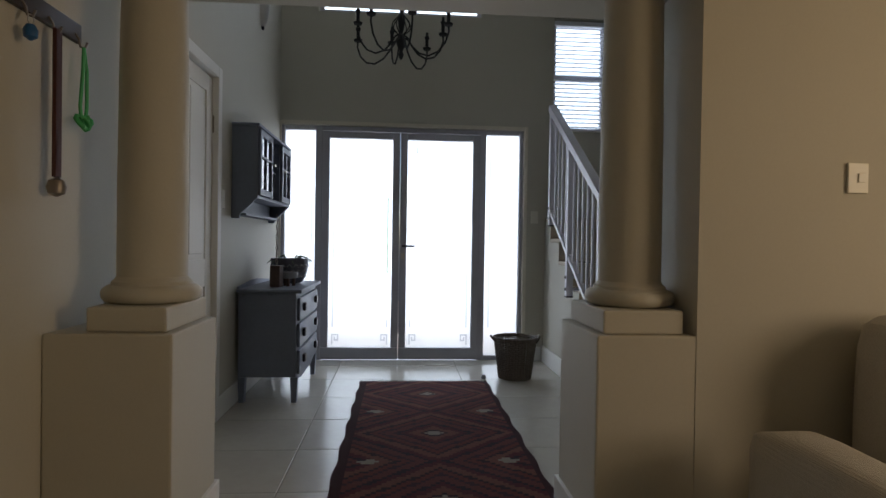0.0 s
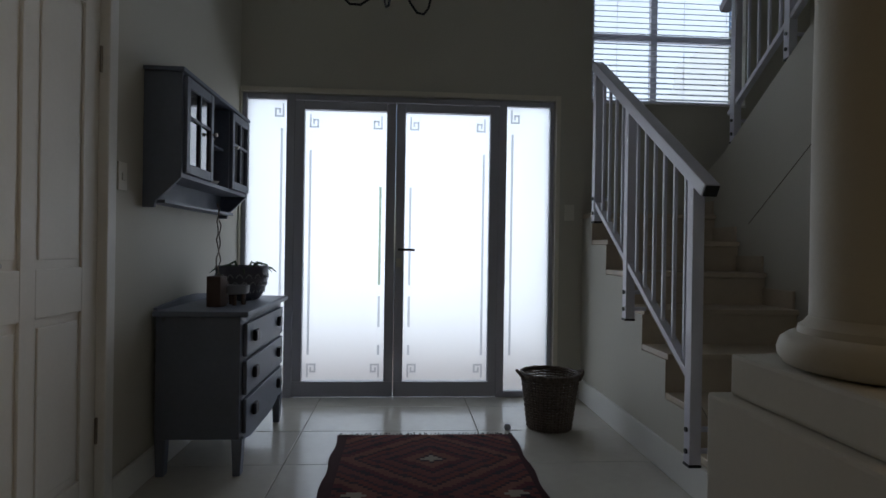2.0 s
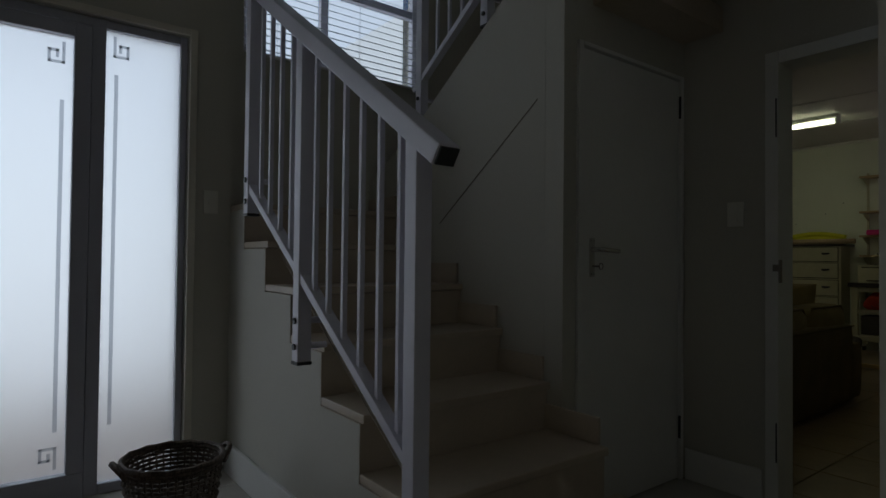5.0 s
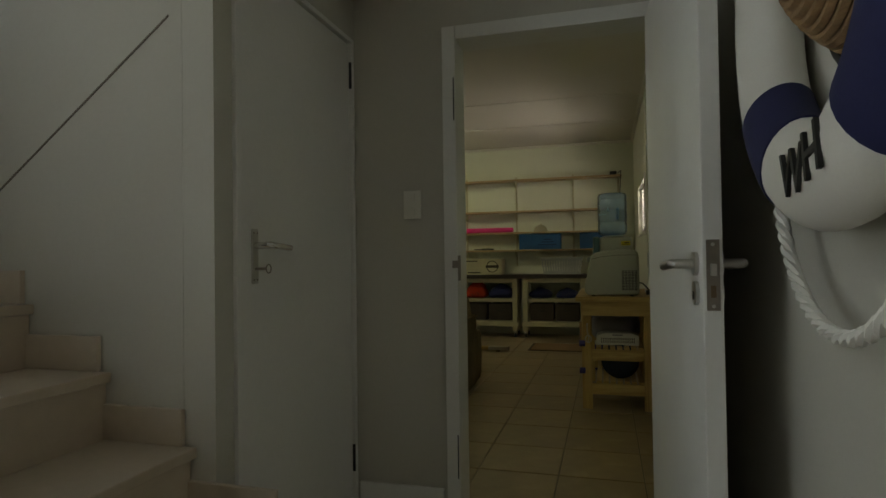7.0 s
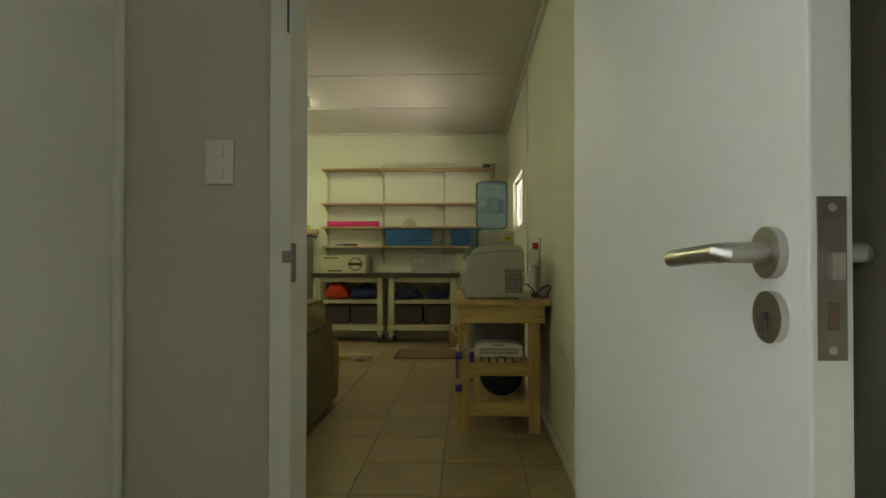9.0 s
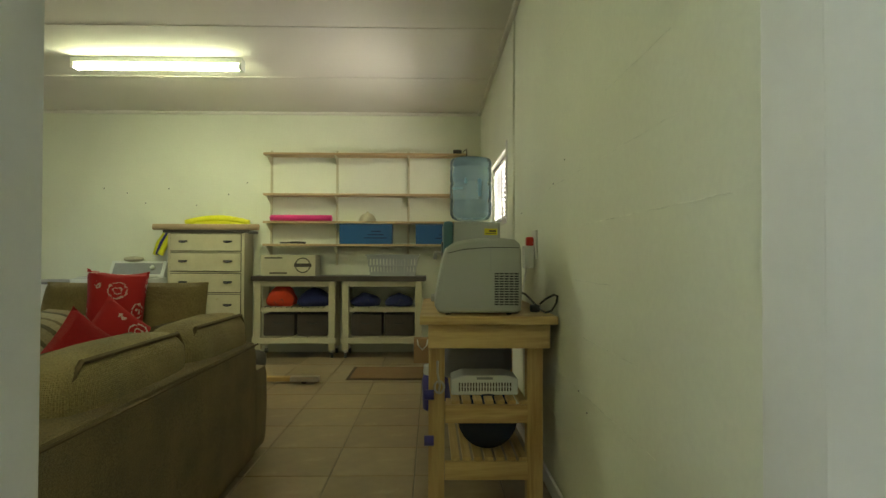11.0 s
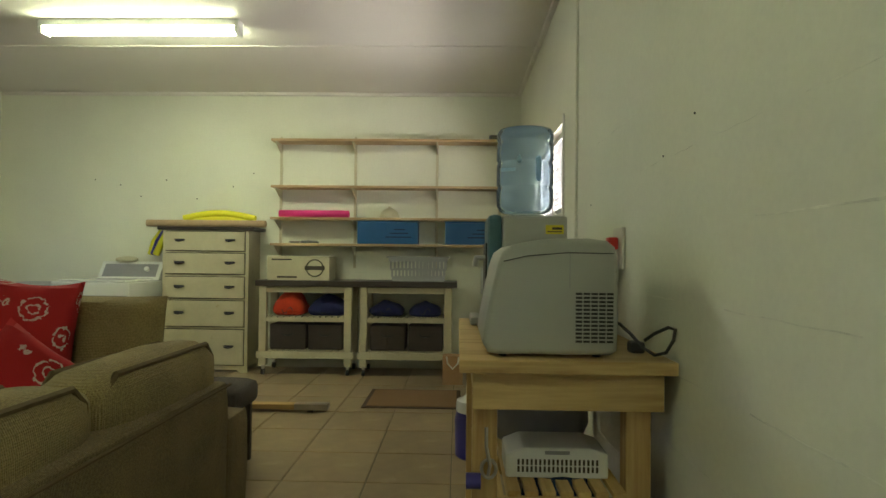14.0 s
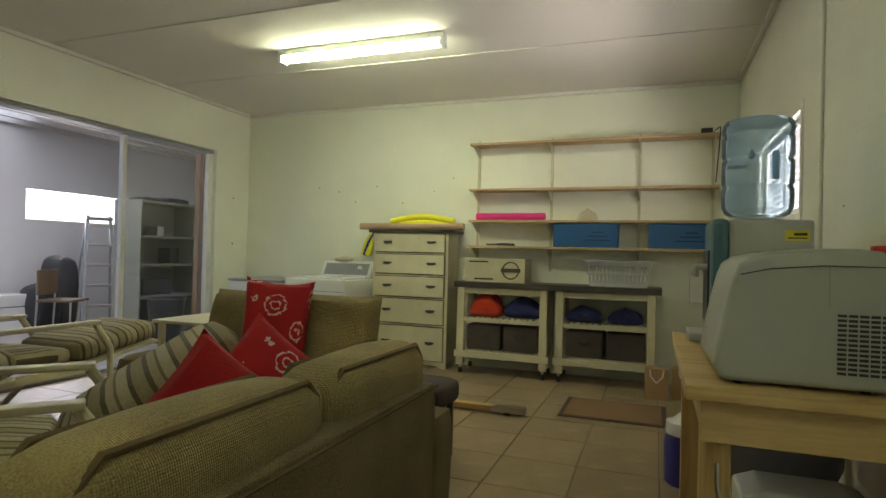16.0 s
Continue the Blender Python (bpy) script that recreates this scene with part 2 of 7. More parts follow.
M = {
    "hall_wall": surface("hall wall paint", (0.52, 0.5, 0.43), 0.75, vary=0.05, big=1.2, fine=90, bump=0.12),
    "garage_wall": surface("garage wall paint", (0.74, 0.75, 0.63), 0.7, vary=0.07, big=1.4, fine=60, bump=0.2, spot=((0.56, 0.56, 0.47), 3.0, 0.74)),
    "ceiling": surface("ceiling paint", (0.72, 0.69, 0.63), 0.85, vary=0.04, big=1.0, fine=70, bump=0.08),
    "white_paint": surface("white gloss paint", (0.72, 0.71, 0.67), 0.55, vary=0.05, big=3, fine=60, bump=0.06),
    "cream_trim": surface("cream trim paint", (0.66, 0.62, 0.52), 0.45, vary=0.05, big=3, fine=50, bump=0.06),
    "hall_tile": surface("polished porcelain tile", (0.47, 0.445, 0.39), 0.2, vary=0.07, big=2.2, fine=18, bump=0.02, per_piece=0.03),
    "garage_tile": surface("mottled ceramic tile", (0.3, 0.225, 0.13), 0.33, vary=0.22, big=3.5, fine=14, bump=0.05, per_piece=0.1, spot=((0.37, 0.29, 0.18), 5.0, 0.6)),
    "grout": surface("grout", (0.22, 0.19, 0.15), 0.9, vary=0.2, fine=120),
    "stair_tile": surface("beige stair stone", (0.5, 0.42, 0.32), 0.4, vary=0.1, big=4, fine=30, bump=0.05),
    "yard_floor": surface("yard concrete", (0.3, 0.27, 0.24), 0.8, vary=0.15, fine=30),
    "grey_aluminium": surface("grey powder-coated aluminium", (0.42, 0.42, 0.47), 0.45, 0.0, vary=0.04, fine=120, bump=0.03),
    "rail_paint": surface("lilac white rail paint", (0.62, 0.61, 0.68), 0.4, vary=0.04, fine=80, bump=0.04),
    "frosted": glass("frosted glass", (0.97, 0.98, 0.98), 0.6),
    "clear_line": glass("clear glass", (0.95, 0.97, 0.97), 0.02),
    "grey_blue_paint": surface("grey-blue furniture paint", (0.15, 0.17, 0.22), 0.5, vary=0.12, big=5, fine=40, bump=0.12, spot=((0.09, 0.1, 0.13), 12.0, 0.68)),
    "dark_knob": surface("dark cup handle", (0.04, 0.04, 0.05), 0.4, 0.5),
    "black_iron": surface("black wrought iron", (0.012, 0.012, 0.013), 0.55, 0.3, bump=0.2),
    "black_plastic": surface("black plastic", (0.02, 0.02, 0.02), 0.4),
    "steel": surface("brushed steel", (0.55, 0.53, 0.5), 0.32, 1.0, vary=0.05, fine=150),
    "chrome": surface("polished chrome", (0.75, 0.74, 0.72), 0.14, 1.0, vary=0.03, fine=150, bump=0.0),
    "dull_alu": surface("dull aluminium", (0.34, 0.35, 0.36), 0.5, 0.4, vary=0.1, fine=80),
    "old_steel": surface("worn latch steel", (0.28, 0.25, 0.22), 0.45, 0.9, vary=0.25, fine=60),
    "wicker": wood("dark wicker", (0.16, 0.12, 0.09), (0.05, 0.035, 0.025), "z", 0.7, 30),
    "pine": wood("pine", (0.62, 0.45, 0.19), (0.42, 0.265, 0.09), "y", 0.5, 7),
    "pine_x": wood("pine along", (0.62, 0.45, 0.19), (0.42, 0.265, 0.09), "x", 0.5, 7),
    "pine_z": wood("pine upright", (0.6, 0.43, 0.18), (0.41, 0.255, 0.085), "z", 0.5, 8),
    "old_timber": wood("weathered timber", (0.3, 0.19, 0.1), (0.19, 0.115, 0.06), "z", 0.7, 8),
    "pale_pine": wood("pale shelf pine", (0.56, 0.42, 0.24), (0.42, 0.28, 0.14), "y", 0.55, 6),
    "dark_board": surface("dark stained board", (0.045, 0.035, 0.03), 0.4, vary=0.25, big=4, fine=40, stretch=(1, 0.1, 1)),
    "cream_wood": surface("cream painted wood", (0.52, 0.48, 0.33), 0.55, vary=0.1, big=6, fine=40, bump=0.15, spot=((0.42, 0.34, 0.2), 14.0, 0.7)),
    "white_enamel": surface("white enamel", (0.72, 0.73, 0.7), 0.25, vary=0.03),
    "silver_plastic": surface("silver grey plastic", (0.38, 0.39, 0.345), 0.36, 0.15, vary=0.03, fine=200, bump=0.0),
    "cooler_grey": surface("pale grey plastic", (0.42, 0.43, 0.4), 0.4, vary=0.04),
    "cooler_blue": surface("teal plastic", (0.06, 0.16, 0.2), 0.4, vary=0.04),
    "bottle": clear_plastic("blue polycarbonate", (0.84, 0.93, 1.0), (0.5, 0.7, 1.0)),
    "grip_blue": surface("blue moulded grip", (0.25, 0.45, 0.75), 0.25, vary=0.05),
    "paving": surface("warm terrace paving", (0.58, 0.43, 0.33), 0.8, vary=0.1),
    "blue_bottle": surface("dark blue plastic", (0.015, 0.03, 0.07), 0.25, vary=0.15),
    "sofa": weave("olive brown upholstery", (0.26, 0.192, 0.086), (0.12, 0.085, 0.036)),
    "sofa_cushion": weave("olive cushion cloth", (0.37, 0.285, 0.125), (0.19, 0.143, 0.06), 360),
    "white_cloth": weave("off-white slip cover", (0.62, 0.6, 0.56), (0.5, 0.48, 0.44)),
    "red_plain": weave("red cotton", (0.46, 0.008, 0.014), (0.34, 0.004, 0.008)),
    "orange": weave("orange nylon", (0.75, 0.07, 0.02), (0.5, 0.03, 0.01)),
    "navy": weave("navy nylon", (0.025, 0.035, 0.17), (0.01, 0.014, 0.07)),
    "bin_cloth": weave("dark brown cloth", (0.085, 0.066, 0.056), (0.05, 0.038, 0.032)),
    "pink": surface("pink foam", (0.7, 0.03, 0.22), 0.7, vary=0.08),
    "yellow": surface("yellow foam", (0.75, 0.72, 0.03), 0.7, vary=0.06),
    "tan": surface("tan foam", (0.42, 0.3, 0.18), 0.8, vary=0.1),
    "blue_box": surface("blue plastic box", (0.015, 0.1, 0.27), 0.4, vary=0.08),
    "purple": surface("purple blue plastic", (0.03, 0.025, 0.2), 0.35),
    "basket_grey": surface("pale grey laundry plastic", (0.42, 0.43, 0.43), 0.5),
    "lattice_grey": surface("grey laundry plastic", (0.26, 0.26, 0.28), 0.5),
    "kraft": surface("kraft paper", (0.36, 0.22, 0.11), 0.85, vary=0.1, fine=60),
    "mat": surface("coir mat", (0.22, 0.13, 0.06), 0.95, vary=0.2, fine=200, bump=0.4),
    "mat_edge": surface("mat border", (0.07, 0.045, 0.03), 0.9, vary=0.2, fine=200),
    "rope": surface("white rope", (0.7, 0.68, 0.62), 0.85, fine=150, bump=0.4),
    "navy_band": surface("navy canvas", (0.01, 0.012, 0.06), 0.8, fine=200, bump=0.3),
    "ring_white": surface("white canvas ring", (0.72, 0.69, 0.62), 0.6, vary=0.04, fine=200, bump=0.2),
    "letter": surface("black lettering", (0.015, 0.015, 0.015), 0.6),
    "straw": surface("woven straw", (0.28, 0.17, 0.08), 0.85, vary=0.35, big=30, fine=150, bump=0.6, stretch=(1, 1, 4)),
    "leather": surface("dark red leather", (0.06, 0.015, 0.01), 0.5),
    "green": surface("green leash nylon", (0.06, 0.42, 0.14), 0.6),
    "brown_wood": surface("dark hook board", (0.04, 0.03, 0.025), 0.5),
    "pot": surface("glazed patterned pot", (0.13, 0.13, 0.16), 0.25, vary=0.2, big=20),
    "leaf": surface("succulent leaf", (0.05, 0.09, 0.05), 0.5, vary=0.2),
    "driftwood": surface("dark wood block", (0.09, 0.05, 0.035), 0.6, vary=0.3, stretch=(1, 1, 0.2), fine=60),
    "switch": surface("ivory switch plastic", (0.68, 0.66, 0.58), 0.35, vary=0.02),
    "red_plug": surface("red plastic", (0.6, 0.03, 0.02), 0.4),
    "yellow_label": surface("yellow label", (0.7, 0.6, 0.03), 0.5),
    "print": surface("dark print", (0.05, 0.04, 0.03), 0.7),
    "piping": surface("dark corded seam", (0.13, 0.09, 0.04), 0.9, vary=0.2, big=20),
    "joint_paint": surface("grubby joint paint", (0.7, 0.71, 0.6), 0.8, vary=0.3, big=6),
    "bottle_mark": surface("printed blue plastic", (0.2, 0.34, 0.52), 0.4, vary=0.05),
    "louvre": surface("obscured louvre blade", (0.38, 0.39, 0.4), 0.35, vary=0.05),
    "blind": surface("white blind slat", (0.75, 0.77, 0.8), 0.5, vary=0.02),
    "tube": lamp_surface("fluorescent tube", (0.94, 1.0, 0.66), 11.8),
    "rafter": wood("whitewashed roof timber", (0.62, 0.6, 0.57), (0.5, 0.47, 0.44), "y", 0.7),
    "dusty": surface("dusty shelf metal", (0.26, 0.25, 0.19), 0.6, vary=0.12),
    "dark_goods": surface("dark stored goods", (0.035, 0.035, 0.035), 0.7, vary=0.3, big=8),
    "cane": surface("cane chair", (0.15, 0.1, 0.055), 0.7, vary=0.2),
    "plaster": surface("yard wall paint", (0.66, 0.65, 0.64), 0.8, vary=0.06, big=1.5),
}


# ---- building helpers ----
def box(bm, x0, x1, y0, y1, z0, z1, bevel=0.0, m=None):
    made = bmesh.ops.create_cube(bm, size=1.0)["verts"]
    bmesh.ops.scale(bm, verts=made, vec=(x1 - x0, y1 - y0, z1 - z0))
    bmesh.ops.translate(bm, verts=made, vec=((x0 + x1) / 2, (y0 + y1) / 2, (z0 + z1) / 2))
    if bevel:
        edges = list({e for v in made for e in v.link_edges})
        out = bmesh.ops.bevel(bm, geom=edges, offset=bevel, segments=2, profile=0.6, affect="EDGES", clamp_overlap=True)
        made = list({v for f in out["faces"] for v in f.verts} | {v for v in made if v.is_valid})
    if m is not None:
        bmesh.ops.transform(bm, matrix=m, verts=made)
    return made


def block(x0, x1, y0, y1, z0, z1, bevel=0.003, m=None):
    bm = bmesh.new()
    box(bm, x0, x1, y0, y1, z0, z1, bevel, m)
    return bm


def spin(profile, centre=(0, 0, 0), seg=28, bm=None):
    """A turned solid from (radius, height) pairs, closed at both ends."""
    bm = bm or bmesh.new()
    rings = []
    for r, z in profile:
        rings.append([bm.verts.new((centre[0] + r * math.cos(2 * math.pi * i / seg), centre[1] + r * math.sin(2 * math.pi * i / seg), centre[2] + z)) for i in range(seg)])
    for a, b in zip(rings, rings[1:]):
        for i in range(seg):
            bm.faces.new((a[i], a[(i + 1) % seg], b[(i + 1) % seg], b[i]))
    bm.faces.new(rings[0][::-1])
    bm.faces.new(rings[-1])
    return bm


def pipe(points, radius, seg=8, bm=None, closed=False, taper=None):
    """A round bar swept along points."""
    bm = bm or bmesh.new()
    pts = [Vector(p) for p in points]
    rings, side = [], None
    n = len(pts)
    for i, p in enumerate(pts):
        a, b = (pts[(i - 1) % n], pts[(i + 1) % n]) if closed else (pts[max(0, i - 1)], pts[min(n - 1, i + 1)])
        d = (b - a).normalized()
        if side is None:
            side = d.orthogonal().normalized()
        side = (side - d * side.dot(d)).normalized()
        up = d.cross(side)
        r = radius * (taper[i] if taper else 1)
        rings.append([bm.verts.new(p + r * (side * math.cos(2 * math.pi * k / seg) + up * math.sin(2 * math.pi * k / seg))) for k in range(seg)])
    for i in range(n if closed else n - 1):
        a, b = rings[i], rings[(i + 1) % n]
        for k in range(seg):
            bm.faces.new((a[k], a[(k + 1) % seg], b[(k + 1) % seg], b[k]))
    if not closed:
        bm.faces.new(rings[0][::-1])
        bm.faces.new(rings[-1])
    return bm


def prism(outline, axis, lo, hi, bevel=0.0):
    """A flat outline pushed through along an axis; outline in the two other axes, in order."""
    bm = bmesh.new()
    k = "xyz".index(axis)

    def at(p, v):
        q = list(p)
        q.insert(k, v)
        return q

    a = [bm.verts.new(at(p, lo)) for p in outline]
    b = [bm.verts.new(at(p, hi)) for p in outline]
    bm.faces.new(a)
    bm.faces.new(b[::-1])
    for i in range(len(a)):
        bm.faces.new((a[i], b[i], b[(i + 1) % len(a)], a[(i + 1) % len(a)]))
    bmesh.ops.recalc_face_normals(bm, faces=bm.faces)
    if bevel:
        bmesh.ops.bevel(bm, geom=list(bm.edges), offset=bevel, segments=2, profile=0.6, affect="EDGES", clamp_overlap=True)
    return bm


def pillow(w, h, d, pinch=0.06, n=14, seed=0):
    """A stuffed cushion in the xz plane, d thick along y, with pulled corners and soft creases."""
    bm = bmesh.new()
    front, back = [], []
    for j in range(n + 1):
        for i in range(n + 1):
            u, v = 2 * i / n - 1, 2 * j / n - 1
            edge = (1 - u ** 4) * (1 - v ** 4)
            t = d / 2 * edge ** 0.45
            t *= 1 + 0.10 * noise.noise((u * 2.2 + seed, v * 2.2, seed * 1.7))
            sx = 1 - pinch * (1 - v * v) * abs(u) ** 3
            sz = 1 - pinch * (1 - u * u) * abs(v) ** 3
            x, z = u * w / 2 * sx, v * h / 2 * sz
            front.append(bm.verts.new((x, -t, z)))
            on_edge = i in (0, n) or j in (0, n)
            back.append(front[-1] if on_edge else bm.verts.new((x, t, z)))
    for j in range(n):
        for i in range(n):
            q = [j * (n + 1) + i, j * (n + 1) + i + 1, (j + 1) * (n + 1) + i + 1, (j + 1) * (n + 1) + i]
            bm.faces.new([front[k] for k in q])
            bm.faces.new([back[k] for k in reversed(q)])
    return bm


def puff(x0, x1, y0, y1, z0, z1, r=0.05, bulge=0.02, seed=0):
    """An upholstered block: rounded edges and slightly swollen, uneven faces."""
    bm = bmesh.new()
    box(bm, x0, x1, y0, y1, z0, z1)
    bmesh.ops.subdivide_edges(bm, edges=list(bm.edges), cuts=7, use_grid_fill=True)
    c = Vector(((x0 + x1) / 2, (y0 + y1) / 2, (z0 + z1) / 2))
    half = Vector(((x1 - x0) / 2, (y1 - y0) / 2, (z1 - z0) / 2))
    for v in bm.verts:
        p = v.co - c
        core = Vector([max(-half[k] + r, min(half[k] - r, p[k])) for k in range(3)])
        d = p - core
        if d.length > 1e-6:
            p = core + d.normalized() * min(r, max(abs(q) for q in d))
        u = [p[k] / half[k] for k in range(3)]
        for k in range(3):
            o = [q for q in range(3) if q != k]
            if abs(u[k]) > 0.75:
                p[k] += math.copysign(bulge * (1 - u[o[0]] ** 2) * (1 - u[o[1]] ** 2), p[k])
        p += 0.006 * Vector(noise.noise_vector(v.co * 6 + Vector((seed, 0, 0))))
        v.co = c + p
    return bm


def link_mesh(name, bm, material, smooth=False):
    me = bpy.data.meshes.new(name)
    bmesh.ops.recalc_face_normals(bm, faces=bm.faces)
    if smooth:
        for f in bm.faces:
            f.smooth = True
    bm.to_mesh(me)
    bm.free()
    if smooth:
        me.set_sharp_from_angle(angle=radians(40))
    me.materials.append(material)
    return new(name, me)


def solid(name, bm, material, label="", category="", kind="", group="", smooth=False):
    return tagged(link_mesh(name, bm, material, smooth), label, category, group, kind)


def thing(name, at, label, category, group="", turn=0.0):
    ob = new(name)
    ob.empty_display_size = 0.1
    ob.matrix_world = pose(*at, 0, 0, turn)
    bpy.context.view_layer.update()
    return tagged(ob, label, category, group)


def part(name, bm, material, parent, label="", smooth=False):
    """One mesh under a thing or under a part, in the thing's own measure."""
    ob = link_mesh(name, bm, material, smooth)
    ob.parent = parent
    return tagged(ob, label)


def piece(name, mesh, parent, at):
    ob = new(name, mesh)
    ob.parent = parent
    ob.location = at
    return ob


def structure(name, bm, material, label=""):
    return solid(name, bm, material, label, kind="structure")


def wall_with_holes(name, axis, at, thick, u0, u1, z0, z1, holes, material, label):
    """A wall across axis (x or y) whose face lies at `at`; holes as (u0, u1, z0, z1), cut right through."""
    bm = bmesh.new()
    us = sorted({u0, u1, *[h[0] for h in holes], *[h[1] for h in holes]})
    zs = sorted({z0, z1, *[h[2] for h in holes], *[h[3] for h in holes]})
    for a, b in zip(us, us[1:]):
        for c, d in zip(zs, zs[1:]):
            if any(h[0] < (a + b) / 2 < h[1] and h[2] < (c + d) / 2 < h[3] for h in holes):
                continue
            lo, hi = min(at, at + thick), max(at, at + thick)
            if axis == "y":
                box(bm, a, b, lo, hi, c, d)
            else:
                box(bm, lo, hi, a, b, c, d)
    bmesh.ops.remove_doubles(bm, verts=bm.verts, dist=1e-5)
    seen = {}
    for f in bm.faces:
        seen.setdefault(tuple(round(q, 4) for q in f.calc_center_median()), []).append(f)
    bmesh.ops.delete(bm, geom=[f for fs in seen.values() if len(fs) > 1 for f in fs], context="FACES")
    return structure(name, bm, material, label)


# ---- the setting ----
HALL_Z, LOUNGE_Z, GARAGE_Z = 4.3, 2.6, 2.63
wall_with_holes("wall_west", "x", 1.02, -0.2, 3.8, 6.8, 0, HALL_Z, [(3.96, 4.81, 0, 2.07)], M["hall_wall"], "painted plaster wall of the entrance hall")
wall_with_holes("wall_north", "y", 6.60, 0.2, 0.82, 3.46, 0, HALL_Z, [(1.03, 3.25, 0, 2.14), (1.35, 2.84, 3.17, 3.8)], M["hall_wall"], "painted plaster wall round the glazed front door")
wall_with_holes("wall_stair_window", "y", 6.72, 0.2, 3.46, 5.4, 0, HALL_Z, [(3.55, 4.74, 2.18, 3.24)], M["hall_wall"], "painted wall with the stair window")
structure("wall_lounge_west", block(0.80, 1.0, -2.0, 3.799, 0, LOUNGE_Z, 0), M["hall_wall"], "painted lounge wall with a hook rail")
structure("wall_lounge_south", block(0.62, 6.2, -2.0, -1.8, 0, LOUNGE_Z, 0), M["hall_wall"], "plain lounge wall")
# unseen wall; its opening is added to let the warm lounge lamp in
wall_with_holes("wall_lounge_east", "x", 5.361, 0.2, -1.8, 3.585, 0, LOUNGE_Z, [(0.9, 2.0, 0.85, 2.15)], M["hall_wall"], "plain lounge wall with an added unseen window")
structure("wall_lounge_north", block(3.13, 5.36, 3.19, 3.79, 0, HALL_Z, 0), M["hall_wall"], "warm cream painted wall between lounge and hall")
structure("ceiling_lounge", block(0.62, 6.2, -2.0, 3.19, LOUNGE_Z, LOUNGE_Z + 0.15, 0), M["ceiling"], "white lounge ceiling")
structure("wall_upper_south", block(0.82, 3.129, 3.19, 3.66, 2.035, HALL_Z, 0.0), M["hall_wall"], "plaster beam carried by two columns")
structure("ceiling_hall", block(0.8, 5.5, 3.25, 6.95, HALL_Z, HALL_Z + 0.15, 0), M["ceiling"], "white double-height hall ceiling")
structure("ceiling_passage", block(4.36, 5.25, 3.8, 5.174, 2.45, 2.55, 0), M["ceiling"], "white passage ceiling")
wall_with_holes("wall_garage_west", "x", 5.25, 0.12, 3.79, 8.97, 0, 3.2, [(3.955, 4.75, 0, 1.98)], M["hall_wall"], "taupe painted wall with the garage door opening")
# unseen inner face, kept pale to bounce light onto things facing it
wall_with_holes("wall_garage_west_face", "x", 5.371, 0.012, 3.795, 8.845, 0, GARAGE_Z, [(3.955, 4.75, 0, 1.98)], M["garage_wall"], "unseen pale garage face round the door opening")
structure("wall_upper_east", block(5.25, 5.37, 3.79, 6.9, 3.2, HALL_Z, 0), M["hall_wall"], "upper stairwell wall")
wall_with_holes("wall_under_stairs", "y", 5.175, 0.1, 4.34, 5.25, 0, 2.9, [(4.42, 5.23, 0, 1.99)], M["hall_wall"], "painted wall with a cupboard door under the stairs")
structure("wall_stair_east", prism([(5.276, 0), (6.72, 0), (6.72, 1.55), (6.3, 1.75), (5.276, 2.436)], "x", 4.34, 4.52), M["hall_wall"], "painted stair wall with a sloping top")
structure("wall_garage_south", block(5.37, 8.68, 3.59, 3.79, 0, GARAGE_Z, 0), M["garage_wall"], "scuffed pale green-cream garage wall with faint block joints")
wall_with_holes("wall_garage_south_window", "y", 3.79, -0.2, 8.68, 11.3, 0, GARAGE_Z, [(8.88, 10.1, 1.31, 1.84)], M["garage_wall"], "garage wall with a louvred window")
structure("wall_garage_east", block(11.10, 11.3, 3.79, 9.0, 0, GARAGE_Z, 0), M["garage_wall"], "pale garage end wall with nail holes")
wall_with_holes("wall_garage_north", "y", 8.85, 0.14, 5.37, 11.1, 0, GARAGE_Z, [(7.0, 10.58, 0, 2.13)], M["garage_wall"], "garage wall with a wide sliding door opening")
structure("ceiling_garage", block(5.37, 11.3, 3.59, 9.0, GARAGE_Z, GARAGE_Z + 0.12, 0), M["ceiling"], "flat board garage ceiling with thin joint strips")
for x in (6.6, 8.76, 9.88):
    structure("trim_ceiling", block(x - 0.016, x + 0.016, 3.81, 8.83, GARAGE_Z - 0.006, GARAGE_Z - 0.001, 0), M["ceiling"], "ceiling joint strip")
for n, b in (("cornice", (5.38, 11.09, 3.792, 3.825, GARAGE_Z - 0.035, GARAGE_Z - 0.002)), ("cornice", (11.065, 11.098, 3.83, 8.84, GARAGE_Z - 0.035, GARAGE_Z - 0.002)), ("cornice", (5.38, 11.06, 8.815, 8.848, GARAGE_Z - 0.035, GARAGE_Z - 0.002))):
    structure(n, block(*b, 0.008), M["ceiling"], "small ceiling cornice")

# floors: bed and single tiles come last in the file
structure("floor_hall", block(0.6, 5.3, -2.0, 6.8, -0.1, -0.006, 0), M["grout"], "grout bed of the hall floor")
structure("floor_garage", block(5.3, 11.3, 3.6, 9.0, -0.1, -0.006, 0), M["grout"], "grout bed of the garage floor")
structure("floor_yard", block(6.0, 14.0, 9.0, 12.6, -0.1, -0.01, 0), M["yard_floor"], "rough concrete floor of the covered yard")
# terrace is added, its warm colour tints the lower door panes
structure("terrace", block(-1.0, 6.0, 6.81, 12.0, -0.1, -0.02, 0), M["paving"], "added warm terrace outside, tinting the lower frosted panes")
structure("ground", block(-40, 60, -40, 60, -0.3, -0.11, 0), M["yard_floor"], "plain ground outside")

